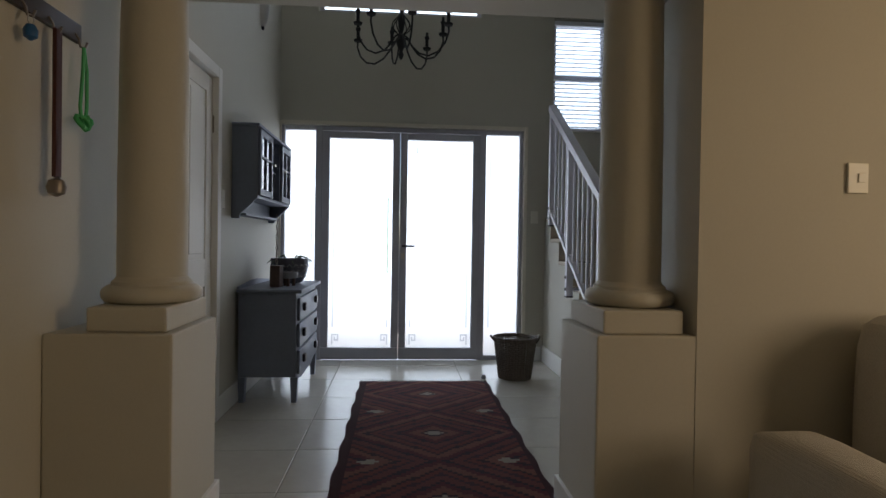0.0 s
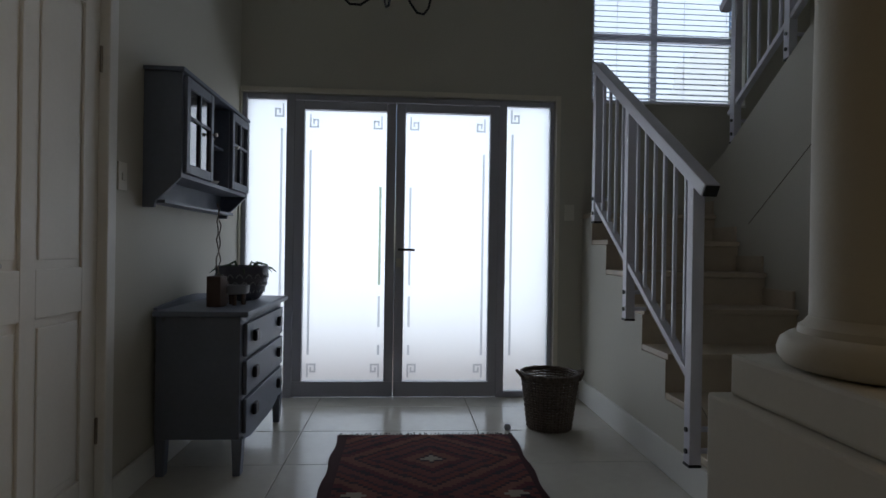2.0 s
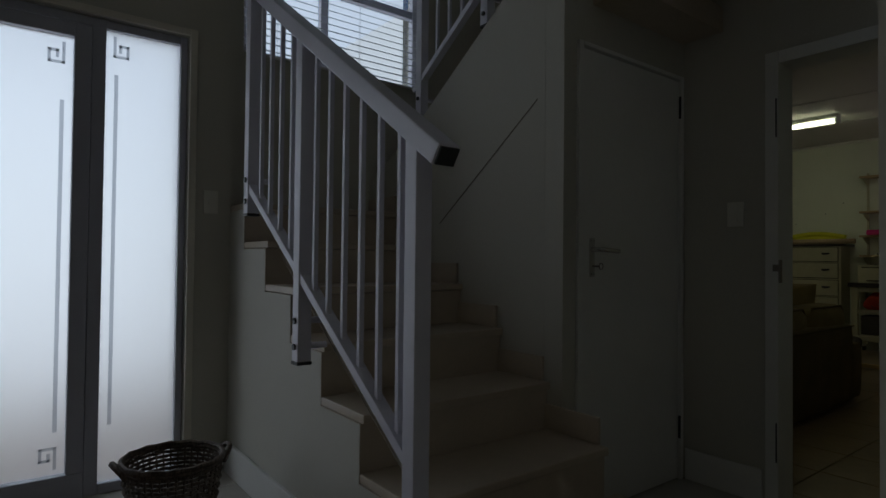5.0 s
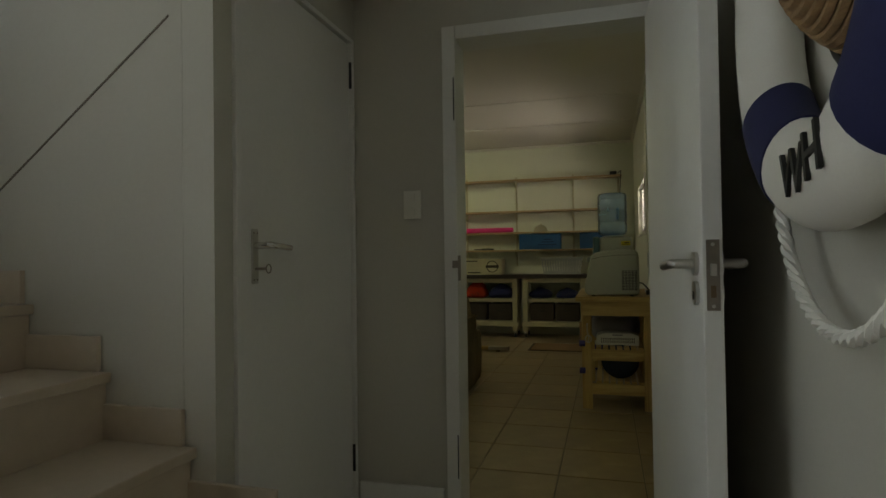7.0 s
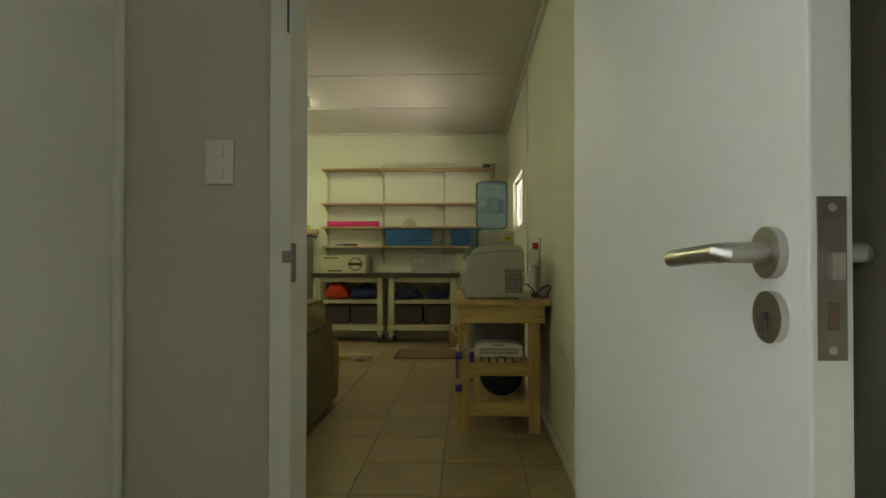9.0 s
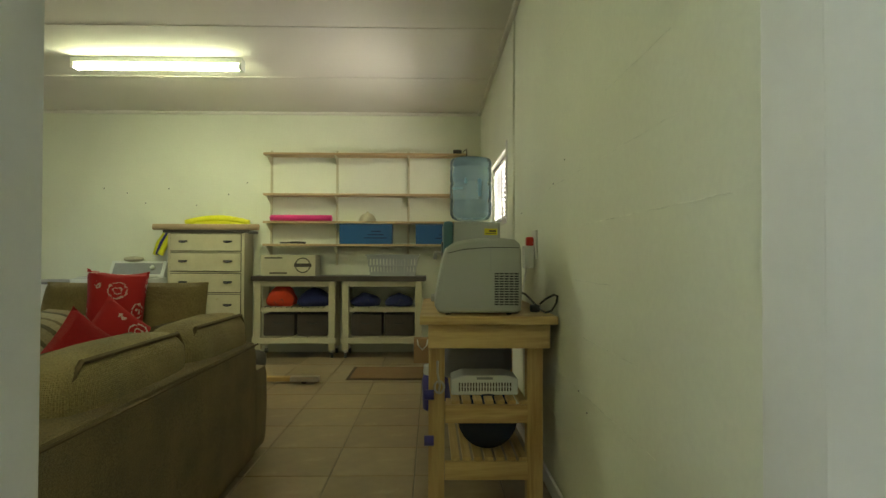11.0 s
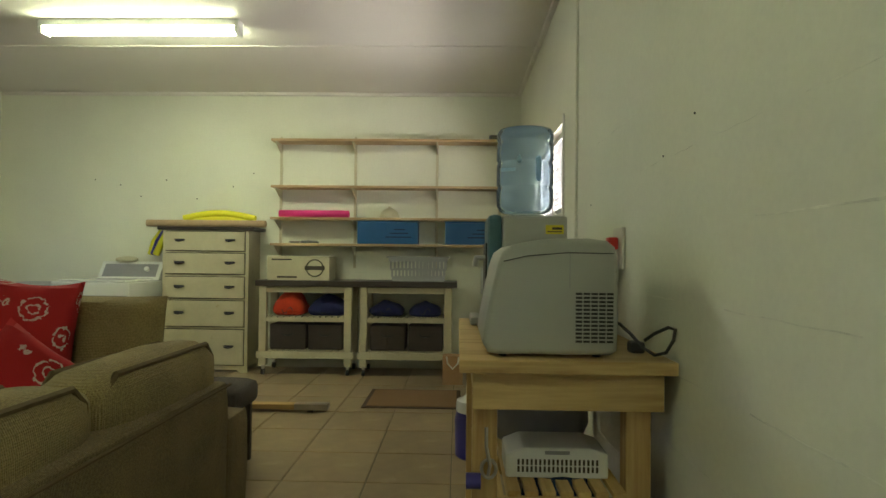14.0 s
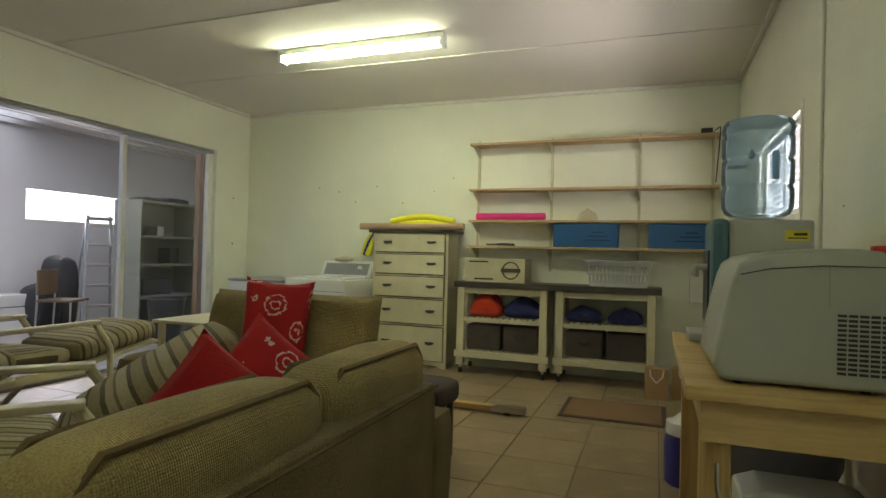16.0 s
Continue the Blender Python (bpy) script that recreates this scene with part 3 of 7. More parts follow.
# skirtings
SK = M["white_paint"]
for b in ((1.021, 1.036, 4.87, 6.58, 0, 0.13), (3.29, 3.44, 6.58, 6.598, 0, 0.13), (3.442, 3.458, 4.70, 6.58, 0, 0.15),
          (5.232, 5.248, 4.80, 5.16, 0, 0.15), (5.38, 8.6, 3.792, 3.806, 0, 0.07), (3.17, 5.2, 3.792, 3.808, 0, 0.13)):
    structure("baseboard", block(*b, 0.004), SK, "white painted baseboard")

# half-height pedestals with columns
for name, x0, x1, cx in (("pedestal_west", 1.001, 1.40, 1.244), ("pedestal_east", 2.785, 3.14, 2.982)):
    t = thing(name, (0, 0, 0), "cream plaster pedestal with a round column on top", "column", "columns at the hall entrance")
    part("pedestal_body", block(x0, x1, 3.192, 3.63, 0, 0.79, 0.008), M["hall_wall"], t)
    a0, a1 = (1.12, x1 - 0.03) if x0 < 2 else (x0 + 0.03, x1 - 0.042)
    part("pedestal_cap", block(a0, a1, 3.22, 3.60, 0.791, 0.872, 0.008), M["hall_wall"], t)
    part("skirting", block(x0 - (0.015 if x0 > 2 else -0.001), x1 + (0.015 if x0 < 2 else 0.0), 3.176, 3.645, 0, 0.14, 0.006), M["white_paint"], t)
    r = 0.114
    part("column_base", spin([(0.135, 0.873), (0.152, 0.878), (0.161, 0.89), (0.163, 0.905), (0.158, 0.92), (0.145, 0.93), (0.132, 0.933), (0.130, 0.945), (0.122, 0.95), (r, 0.962)], (cx, 3.42, 0), 44), M["hall_wall"], t, smooth=True)
    part("column_shaft", spin([(r, 0.962), (r, 1.3), (r - 0.003, 1.65), (r - 0.008, 2.034)], (cx, 3.42, 0), 44), M["hall_wall"], t, smooth=True)

# ---- stairs ----
RISE, GO, Y1 = 0.19, 0.285, 4.68
stairs = tagged(new("stairs"), "beige stone-clad stairs rising beside a white rail", "stairs", kind="structure")
for k in range(1, 8):
    y0 = Y1 + GO * (k - 1)
    z1 = RISE * k
    end = 6.71
    part("riser", block(3.462, 4.335 if y0 > 4.95 else 4.41, y0, end if k == 7 else y0 + GO + 0.01, 0.0 if k < 3 else z1 - RISE - 0.16, z1 - 0.032, 0.002), M["stair_tile"], stairs)
    part("tread", block(3.462, 4.335 if y0 > 4.95 else 4.41, y0 - 0.02, end if k == 7 else y0 + GO, z1 - 0.03, z1, 0.005), M["stair_tile"], stairs)
    if y0 > 4.95:
        part("skirting", block(4.322, 4.338, y0 + 0.02, y0 + GO + 0.03, z1, z1 + 0.1, 0.003), M["stair_tile"], stairs)
steps = [(Y1, 0.0)]
for k in range(1, 8):
    y0 = Y1 + GO * (k - 1)
    steps += [(y0, RISE * k - 0.034), (min(y0 + GO, 6.6), RISE * k - 0.034)]
structure("wall_stair_side", prism(steps + [(6.6, 0.0)], "x", 3.46, 3.461), M["hall_wall"], "painted stepped wall below the stair rail")
structure("trim_stair_line", prism([(4.75, 0.3), (5.9, 1.06), (5.9, 1.066), (4.75, 0.306)], "x", 3.4585, 3.4598), M["grout"], "fine crack along the stair wall")
structure("trim_stair_line", prism([(5.32, 1.75), (6.0, 1.25), (6.0, 1.256), (5.32, 1.756)], "x", 4.337, 4.3398), M["grout"], "fine crack along the upper stair wall")
# upper flight behind its wall
upper = tagged(new("upper_flight"), "second stair flight with pale treads", "stairs", kind="structure")
for k in range(8):
    part("tread", block(4.522, 5.24, 6.4 - 0.285 * (k + 1), 6.71 if k == 0 else 6.4 - 0.285 * k, 1.40 + RISE * k, 1.52 + RISE * k, 0.004), M["stair_tile"], upper)


def railing(name, x, y_lo, z_lo, slope, y_hi, posts, sign, label, lift=0.0):
    """A welded rail: sloped hand and bottom rails, posts that run down past the wall, thin balusters."""
    t = thing(name, (x, y_lo, 0), label, "stair rail", "stair rails")
    ln = y_hi - y_lo
    ang = math.degrees(math.atan(slope))
    long = ln / math.cos(radians(ang))
    hand = pose(0, 0, z_lo + lift, ang) if sign > 0 else pose(0, 0, z_lo + lift, ang, 0, 180)
    hr = part("handrail", block(-0.032, 0.032, -0.075, long, 0.0, 0.055, 0.005, hand), M["rail_paint"], t)
    part("end_cap", block(-0.028, 0.028, -0.083, -0.0755, 0.004, 0.051, 0.002, hand), M["black_plastic"], hr, "black plastic end cap")
    low = pose(0, 0, z_lo - 0.80, ang) if sign > 0 else pose(0, 0, z_lo - 0.80, ang, 0, 180)
    part("bottom_rail", block(-0.02, 0.02, 0.03, long, 0.0, 0.03, 0.003, low), M["rail_paint"], t)
    for p, foot in posts:
        top = z_lo + slope * p
        q = part("post", block(-0.025, 0.025, sign * p - 0.025, sign * p + 0.025, top - 0.80 - foot, top + lift + 0.01, 0.003), M["rail_paint"], t)
        part("foot_plate", block(-0.027, 0.027, sign * p - 0.027, sign * p + 0.027, top - 0.812 - foot, top - 0.801 - foot, 0.002), M["black_plastic"], q, "black end plug")
        for dz in (0.05, 0.14):
            part("bolt", pipe([(-0.032, sign * p, top - 0.80 - foot + dz), (-0.02, sign * p, top - 0.80 - foot + dz)], 0.011), M["black_plastic"], q, "black bolt head")
            part("spacer", pipe([(0.02, sign * p, top - 0.80 - foot + dz), (0.092, sign * p, top - 0.80 - foot + dz)], 0.012), M["rail_paint"], q)
    taken = [p for p, _ in posts]
    p = 0.115
    while p < ln - 0.03:
        if all(abs(p - s) > 0.06 for s in taken):
            part("baluster", block(-0.008, 0.008, sign * p - 0.008, sign * p + 0.008, z_lo + slope * p - 0.785, z_lo + slope * p + lift + 0.005, 0.002), M["rail_paint"], t)
        p += 0.104
    return t


railing("stair_rail", 3.378, 4.785, 1.30, 0.672, 6.10, ((0.035, 0.33), (0.735, 0.285), (1.27, 0.1)), 1, "white painted metal stair rail with thin square balusters", 0.032)
railing("stair_rail", 4.372, 6.30, 2.78, 0.667, 4.9 + 2 * (6.30 - 4.9), ((0.08, 0.22), (0.62, 0.2), (1.3, 0.1)), -1, "white painted metal rail of the upper flight")

# ---- front door with side lights ----
GA = M["grey_aluminium"]
fd = tagged(new("door_1"), "closed grey aluminium double front door with frosted panes", "front door", kind="structure")
YF0, YF1 = 6.615, 6.675


def bar(parent, name, x0, x1, z0, z1, y0=YF0, y1=YF1, mat=GA):
    return part(name, block(x0, x1, y0, y1, z0, z1, 0.004), mat, parent)


for x0, x1 in ((1.032, 1.062), (1.335, 1.395), (2.845, 2.90), (3.215, 3.245)):
    bar(fd, "frame_post", x0, x1, 0.0, 2.138)
bar(fd, "frame_head", 1.063, 3.214, 2.098, 2.138, YF0 + 0.003, YF1 - 0.003)
for x0, x1 in ((1.063, 1.334), (2.901, 3.214)):
    bar(fd, "frame_sill", x0, x1, 0.0, 0.045, YF0 + 0.003, YF1 - 0.003)
greek = [(0.012, 0), (0.012, 0.085), (0.065, 0.085), (0.065, 0.035), (0.035, 0.035), (0.035, 0.06)]


def frosted_pane(parent, x0, x1, z0, z1, lines):
    """A frosted pane with a thin border line and key corners of less frosted glass."""
    pn = part("pane", block(x0, x1, 6.640, 6.646, z0, z1, 0), M["frosted"], parent, "bright frosted glass pane")
    pn.visible_shadow = False
    for x, a, b in lines:
        # tinted runs paint in the darker outdoors that clear strips would show
        runs = ((a, b, "grey_line"),) if x < 1.6 or x > 2.5 else ((a, a + 0.07, "grey_line"), (a + 0.2, a + 0.42, "grey_line"), (a + 0.5, b - 0.25, "green_line" if x < 2.1 else "grey_line"))
        for lo, hi, mat in runs:
            ln = part("clear_line", block(x - 0.008, x + 0.008, 6.6365, 6.6395, lo, hi, 0), M[mat], pn, "narrow clear border line, tinted for the view outdoors")
            ln.visible_shadow = False
    return pn


M["grey_line"] = glass("grey-tinted line glass", (0.5, 0.52, 0.55), 0.3)
# green tint stands in for plants behind the strip; none are built
M["green_line"] = glass("green-tinted strip for the garden view", (0.36, 0.44, 0.34), 0.15)


def corner_key(parent, x, z, sx, sz):
    bm = bmesh.new()
    for (a, b), (c, d) in zip(greek, greek[1:]):
        x0, x1 = sorted((x + sx * a, x + sx * c))
        z0, z1 = sorted((z + sz * b, z + sz * d))
        box(bm, x0 - 0.006, x1 + 0.006, 6.6365, 6.6395, z0 - 0.006, z1 + 0.006)
    k = part("corner_key", bm, M["grey_line"], parent, "etched key pattern in the corner")
    k.visible_shadow = False


for side, x0, x1 in (("a", 1.397, 2.103), ("b", 2.107, 2.843)):
    leaf = part("door_leaf", block(x0, x1, YF0 - 0.012, YF1 - 0.012, 0.008, 0.115, 0.004), GA, fd)
    bar(leaf, "stile", x0, x0 + 0.065, 0.116, 2.09, YF0 - 0.012, YF1 - 0.012)
    bar(leaf, "stile", x1 - 0.065, x1, 0.116, 2.09, YF0 - 0.012, YF1 - 0.012)
    bar(leaf, "top_rail", x0 + 0.066, x1 - 0.066, 2.03, 2.09, YF0 - 0.012, YF1 - 0.012)
    pn = frosted_pane(leaf, x0 + 0.06, x1 - 0.06, 0.11, 2.035, ((x0 + 0.105, 0.3, 1.75), (x1 - 0.105, 0.3, 1.75)))
    for cx, sx in ((x0 + 0.09, 1), (x1 - 0.09, -1)):
        for cz, sz in ((2.0, -1), (0.145, 1)):
            corner_key(leaf, cx, cz, sx, sz)
    if side == "b":
        part("lever_handle", pipe([(x0 + 0.03, 6.60, 1.055), (x0 + 0.03, 6.56, 1.055), (x0 + 0.04, 6.55, 1.055), (x0 + 0.14, 6.55, 1.053)], 0.009), M["dark_knob"], leaf, "dark metal lever handle", smooth=True)
        part("lock_plate", block(x0 + 0.012, x0 + 0.05, 6.594, 6.603, 0.93, 0.99, 0.002), M["steel"], leaf)
for x0, x1, lx in ((1.06, 1.337, 1.30), (2.899, 3.22, 2.945)):
    frosted_pane(fd, x0, x1, 0.04, 2.10, ((lx, 0.3, 1.9),))
    corner_key(fd, lx + (0.02 if lx < 2 else -0.02), 2.07, -1 if lx < 2 else 1, -1)
for b in ((1.022, 1.031, 6.575, 6.612, 0, 2.17), (3.251, 3.285, 6.578, 6.599, 0, 2.175), (1.032, 3.25, 6.58, 6.599, 2.141, 2.175)):
    structure("trim", block(*b, 0.003), M["cream_trim"], "plaster door surround")

# high window over the door and stair window with blind
for nm, x0, x1, z0, z1, y, mulls, trans in (("window_1", 1.352, 2.838, 3.172, 3.798, 6.66, (2.1,), ()), ("window_2", 3.552, 4.738, 2.182, 3.238, 6.80, (4.06,), (2.70,))):
    w = tagged(new(nm), "white framed window with bright daylight behind", "window", kind="structure")
    for b in ((x0, x0 + 0.04, z0, z1), (x1 - 0.04, x1, z0, z1)):
        part("window_frame", block(b[0], b[1], y, y + 0.05, b[2], b[3], 0.003), M["rail_paint"], w)
    for z in (z0, z1 - 0.04):
        part("window_frame", block(x0 + 0.041, x1 - 0.041, y, y + 0.05, z, z + 0.04, 0.003), M["rail_paint"], w)
    for x in mulls:
        part("mullion", block(x - 0.025, x + 0.025, y + 0.003, y + 0.047, z0 + 0.041, z1 - 0.041, 0.003), M["rail_paint"], w)
    for z in trans:
        for a, b in ((x0 + 0.041, mulls[0] - 0.026), (mulls[0] + 0.026, x1 - 0.041)):
            part("transom", block(a, b, y + 0.004, y + 0.046, z - 0.025, z + 0.025, 0.003), M["rail_paint"], w)
    pn = part("pane", block(x0 + 0.02, x1 - 0.02, y + 0.02, y + 0.026, z0 + 0.02, z1 - 0.02, 0), M["clear_line"], w, "clear glass pane")
    pn.visible_shadow = False
    if nm == "window_2":
        blind = thing("venetian_blind", ((x0 + x1) / 2, 6.765, z1), "white venetian blind lowered over the stair window", "blind")
        part("head_rail", block(x0 - (x0 + x1) / 2 + 0.01, (x1 - x0) / 2 - 0.01, -0.02, 0.02, -0.045, -0.005, 0.003), M["blind"], blind)
        hw = (x1 - x0) / 2 - 0.012
        slat = link_mesh("slat", block(-hw, hw, -0.0245, 0.0245, -0.0012, 0.0012, 0), M["blind"])
        slat.parent = blind
        slat.matrix_basis = pose(0, 0, -0.07, 28)
        zz = 0.07 + 0.041
        while zz < z1 - z0 - 0.02:
            s = piece("slat", slat.data, blind, (0, 0, 0))
            s.matrix_basis = pose(0, 0, -zz, 28)
            zz += 0.041
        for x in (-0.4, 0.12, 0.45):
            part("ladder_cord", pipe([(x, -0.026, -0.05), (x, -0.026, z0 - z1 + 0.01)], 0.0016, 4), M["blind"], blind)
structure("window_sill", block(3.552, 4.738, 6.70, 6.795, 2.172, 2.1815, 0.003), M["white_paint"], "white stair window sill")


# ---- doors of the hall ----
d2 = tagged(new("door_2"), "closed white six-panel door in the hall side wall", "door", kind="structure")
XD = 1.005
leaf = part("door_leaf", block(XD - 0.035, XD - 0.012, 3.980, 4.790, 0.005, 2.035, 0.002), M["white_paint"], d2)
for a, b in ((3.980, 4.080), (4.350, 4.425), (4.690, 4.790)):
    part("stile", block(XD - 0.0115, XD, a, b, 0.005, 2.035, 0.003), M["white_paint"], leaf)
for a, b in ((0.005, 0.2), (0.82, 0.98), (1.94, 2.035)):
    for p, q in ((4.081, 4.349), (4.426, 4.689)):
        part("rail", block(XD - 0.0115, XD - 0.0005, p, q, a, b, 0.003), M["white_paint"], leaf)
for a, b in ((0.23, 0.79), (1.01, 1.91)):
    for p, q in ((4.100, 4.330), (4.445, 4.670)):
        part("panel", block(XD - 0.0115, XD - 0.003, p, q, a, b, 0.007), M["white_paint"], leaf)
for y0, y1, z0, z1 in ((3.910, 3.975, 0, 2.11), (4.795, 4.860, 0, 2.11), (3.976, 4.794, 2.045, 2.11)):
    part("casing", block(0.96, 1.04, y0, y1, z0, z1, 0.006), M["white_paint"], d2)
part("lever_handle", pipe([(XD, 4.060, 1.0), (XD + 0.045, 4.060, 1.0), (XD + 0.052, 4.070, 1.0), (XD + 0.052, 4.180, 1.0)], 0.009), M["steel"], d2, "brushed steel lever handle", smooth=True)
part("rose", pipe([(XD, 4.060, 1.0), (XD + 0.008, 4.060, 1.0)], 0.025, 20), M["steel"], d2)
for z in (0.3, 1.72):
    part("hinge", block(1.0055, 1.013, 4.784, 4.800, z, z + 0.1, 0.002), M["old_steel"], d2, "worn steel hinge")


def lever(parent, rose, tip, out, plate=None):
    """A lever on a rose: neck out from the face, then the grip."""
    r, t, o = Vector(rose), Vector(tip), Vector(out)
    part("rose", pipe([r, r + o * 0.009], 0.026, 24), M["steel"], parent, "round steel rose", smooth=True)
    part("lever_handle", pipe([r + o * 0.005, r + o * 0.045, r + o * 0.052 + (t - r) * 0.04, t + o * 0.052], 0.0105, 14), M["steel"], parent, "brushed steel lever handle", smooth=True)
    k = r - Vector((0, 0, 0.064))
    part("key_rose", pipe([k, k + o * 0.008], 0.026, 24), M["steel"], parent, "steel keyhole rose", smooth=True)
    s = k + o * 0.0085
    part("keyhole", pipe([s, s + o * 0.001], 0.005, 10), M["black_plastic"], parent)
    part("keyhole", pipe([s - Vector((0, 0, 0.004)), s - Vector((0, 0, 0.014))], 0.0022, 6), M["black_plastic"], parent)


d3 = tagged(new("door_3"), "closed plain white cupboard door under the stairs", "door", kind="structure")
part("door_leaf", block(4.458, 5.205, 5.18, 5.22, 0.006, 1.965, 0.003), M["white_paint"], d3)
for x0, x1, z0, z1 in ((4.425, 4.455, 0, 1.988), (5.208, 5.228, 0, 1.988), (4.456, 5.207, 1.97, 1.988)):
    part("casing", block(x0, x1, 5.165, 5.255, z0, z1, 0.003), M["white_paint"], d3)
part("handle_plate", block(4.512, 4.542, 5.174, 5.1795, 1.0, 1.165, 0.002), M["steel"], d3)
part("lever_handle", pipe([(4.527, 5.175, 1.115), (4.527, 5.13, 1.115), (4.535, 5.123, 1.115), (4.64, 5.125, 1.109)], 0.011, 12), M["chrome"], d3, "bright chrome lever handle", smooth=True)
part("key", pipe([(4.527, 5.175, 1.045), (4.527, 5.14, 1.045)], 0.004), M["old_steel"], d3)
part("key_bow", pipe([(4.527 + 0.013 * math.cos(a), 5.13, 1.045 + 0.013 * math.sin(a)) for a in np.linspace(0, 6.28, 13)[:-1]], 0.002, 6, closed=True), M["old_steel"], d3)
for z in (1.012, 1.153):
    for x in (4.518, 4.536):
        part("screw", pipe([(x, 5.1745, z), (x, 5.1725, z)], 0.003, 8), M["old_steel"], d3)
for z in (0.2, 1.78):
    part("hinge", block(5.204, 5.212, 5.168, 5.1795, z, z + 0.11, 0.001), M["black_plastic"], d3, "dark hinge")

# door to the garage, standing open into the hall
d4 = tagged(new("door_4"), "white door to the garage standing wide open", "door", kind="structure")
for y0, y1, z0, z1 in ((4.73, 4.785, 0, 2.0), (3.925, 3.975, 0, 2.0), (3.976, 4.729, 1.945, 2.0)):
    part("casing", block(5.232, 5.385, y0, y1, z0, z1, 0.004), M["white_paint"], d4)
part("strike_plate", block(5.236, 5.26, 4.724, 4.731, 0.98, 1.08, 0.001), M["old_steel"], d4, "worn steel strike plate")
part("strike_lip", block(5.225, 5.232, 4.728, 4.75, 1.03, 1.06, 0.001), M["old_steel"], d4)
# raised black strips draw the shade of gaps in the jamb
for z in (0.2, 1.62):
    part("gap_strip", block(5.227, 5.233, 4.735, 4.739, z, z + 0.17, 0.0), M["black_plastic"], d4, "dark gap in the frame drawn as a black strip")
door_m = pose(5.235, 3.972, 0, 0, 0, 180 + 2.6)
leaf4 = part("door_leaf", block(0.0, 0.92, -0.04, 0.0, 0.008, 1.94, 0.003), M["white_paint"], d4)
leaf4.matrix_basis = door_m
lever(leaf4, (0.865, -0.0402, 1.05), (0.745, -0.0402, 1.043), (0, -1, 0))
lever(leaf4, (0.865, 0.0002, 1.05), (0.745, 0.0002, 1.043), (0, 1, 0))
part("latch_plate", block(0.9195, 0.9215, -0.033, -0.007, 0.953, 1.10, 0.0), M["old_steel"], leaf4, "worn steel latch plate")
part("latch", block(0.9215, 0.931, -0.026, -0.014, 1.025, 1.05, 0.002), M["steel"], leaf4)
part("dead_bolt", block(0.9215, 0.923, -0.025, -0.015, 0.98, 1.005, 0.0), M["cane"], leaf4)
for z in (0.962, 1.09):
    part("screw", pipe([(0.9214, -0.02, z), (0.9222, -0.02, z)], 0.004, 8), M["steel"], leaf4)


def light_switch(name, at, normal, w, hgt, rockers, label):
    """A plate on a wall, with its rockers; normal x or y, signed."""
    t = thing(name, at, label, "light switch", turn={"+x": 90, "-x": -90, "-y": 0, "+y": 180}[normal])
    part("plate", block(-w / 2, w / 2, -0.009, 0.0, -hgt / 2, hgt / 2, 0.003), M["switch"], t)
    for x, z in rockers:
        part("rocker", block(x - 0.012, x + 0.012, -0.013, -0.0092, z - 0.016, z + 0.016, 0.002), M["switch"], t)
    return t


light_switch("light_switch", (5.249, 4.92, 1.29), "-x", 0.075, 0.115, ((0, 0.03), (0, -0.028)), "ivory light switch plate on the taupe wall")
light_switch("light_switch", (1.021, 4.93, 1.34), "+x", 0.07, 0.115, ((0, 0.0),), "ivory light switch beside the white door")
light_switch("light_switch", (3.36, 6.599, 1.34), "-y", 0.07, 0.115, ((0, 0.0),), "ivory light switch beside the front door")
light_switch("light_switch", (3.69, 3.189, 1.34), "-y", 0.075, 0.105, ((0.01, 0.0),), "ivory light switch on the lounge wall")

# ---- hall things ----
rug_mat, t_, nodes_, links_, p_ = nodes_of("red kilim wool")
co_ = nodes_.new("ShaderNodeTexCoord")
sep_ = nodes_.new("ShaderNodeSeparateXYZ")
links_.new(co_.outputs["Object"], sep_.inputs[0])


def mnode(op, a, b=None, c=None):
    n = nodes_.new("ShaderNodeMath")
    n.operation = op
    for i, v in enumerate((a, b, c)):
        if v is None:
            continue
        if isinstance(v, (int, float)):
            n.inputs[i].default_value = v
        else:
            links_.new(v, n.inputs[i])
    return n.outputs[0]


# stepped diamonds: both axes are snapped to the weave before they are folded
sx_ = mnode("SNAP", sep_.outputs[0], 0.022)
sy_ = mnode("SNAP", sep_.outputs[1], 0.022)
fx_ = mnode("ABSOLUTE", sx_)
fy_ = mnode("PINGPONG", mnode("ADD", sy_, 8.4), 0.42)
dia_ = mnode("ADD", mnode("DIVIDE", fx_, 0.5), mnode("DIVIDE", fy_, 0.42))
band_ = mnode("MODULO", mnode("MULTIPLY", dia_, 1.55), 1.0)
ramp_ = nodes_.new("ShaderNodeValToRGB")
ramp_.color_ramp.interpolation = "CONSTANT"
cols_ = [(0.0, (0.2, 0.042, 0.036)), (0.15, (0.05, 0.018, 0.024)), (0.24, (0.24, 0.085, 0.06)), (0.44, (0.13, 0.022, 0.028)), (0.6, (0.04, 0.017, 0.026)), (0.7, (0.19, 0.045, 0.042)), (0.9, (0.07, 0.024, 0.034))]
while len(ramp_.color_ramp.elements) < len(cols_):
    ramp_.color_ramp.elements.new(0.5)
for el_, (pos_, c_) in zip(ramp_.color_ramp.elements, cols_):
    el_.position, el_.color = pos_, (*c_, 1)
links_.new(band_, ramp_.inputs[0])
nz_ = nodes_.new("ShaderNodeTexNoise")
nz_.inputs["Scale"].default_value, nz_.inputs["Detail"].default_value = 160, 4
links_.new(co_.outputs["Object"], nz_.inputs[0])
hs_ = nodes_.new("ShaderNodeHueSaturation")
links_.new(ramp_.outputs[0], hs_.inputs["Color"])
links_.new(mnode("ADD", nz_.outputs[0], 0.5), hs_.inputs["Value"])
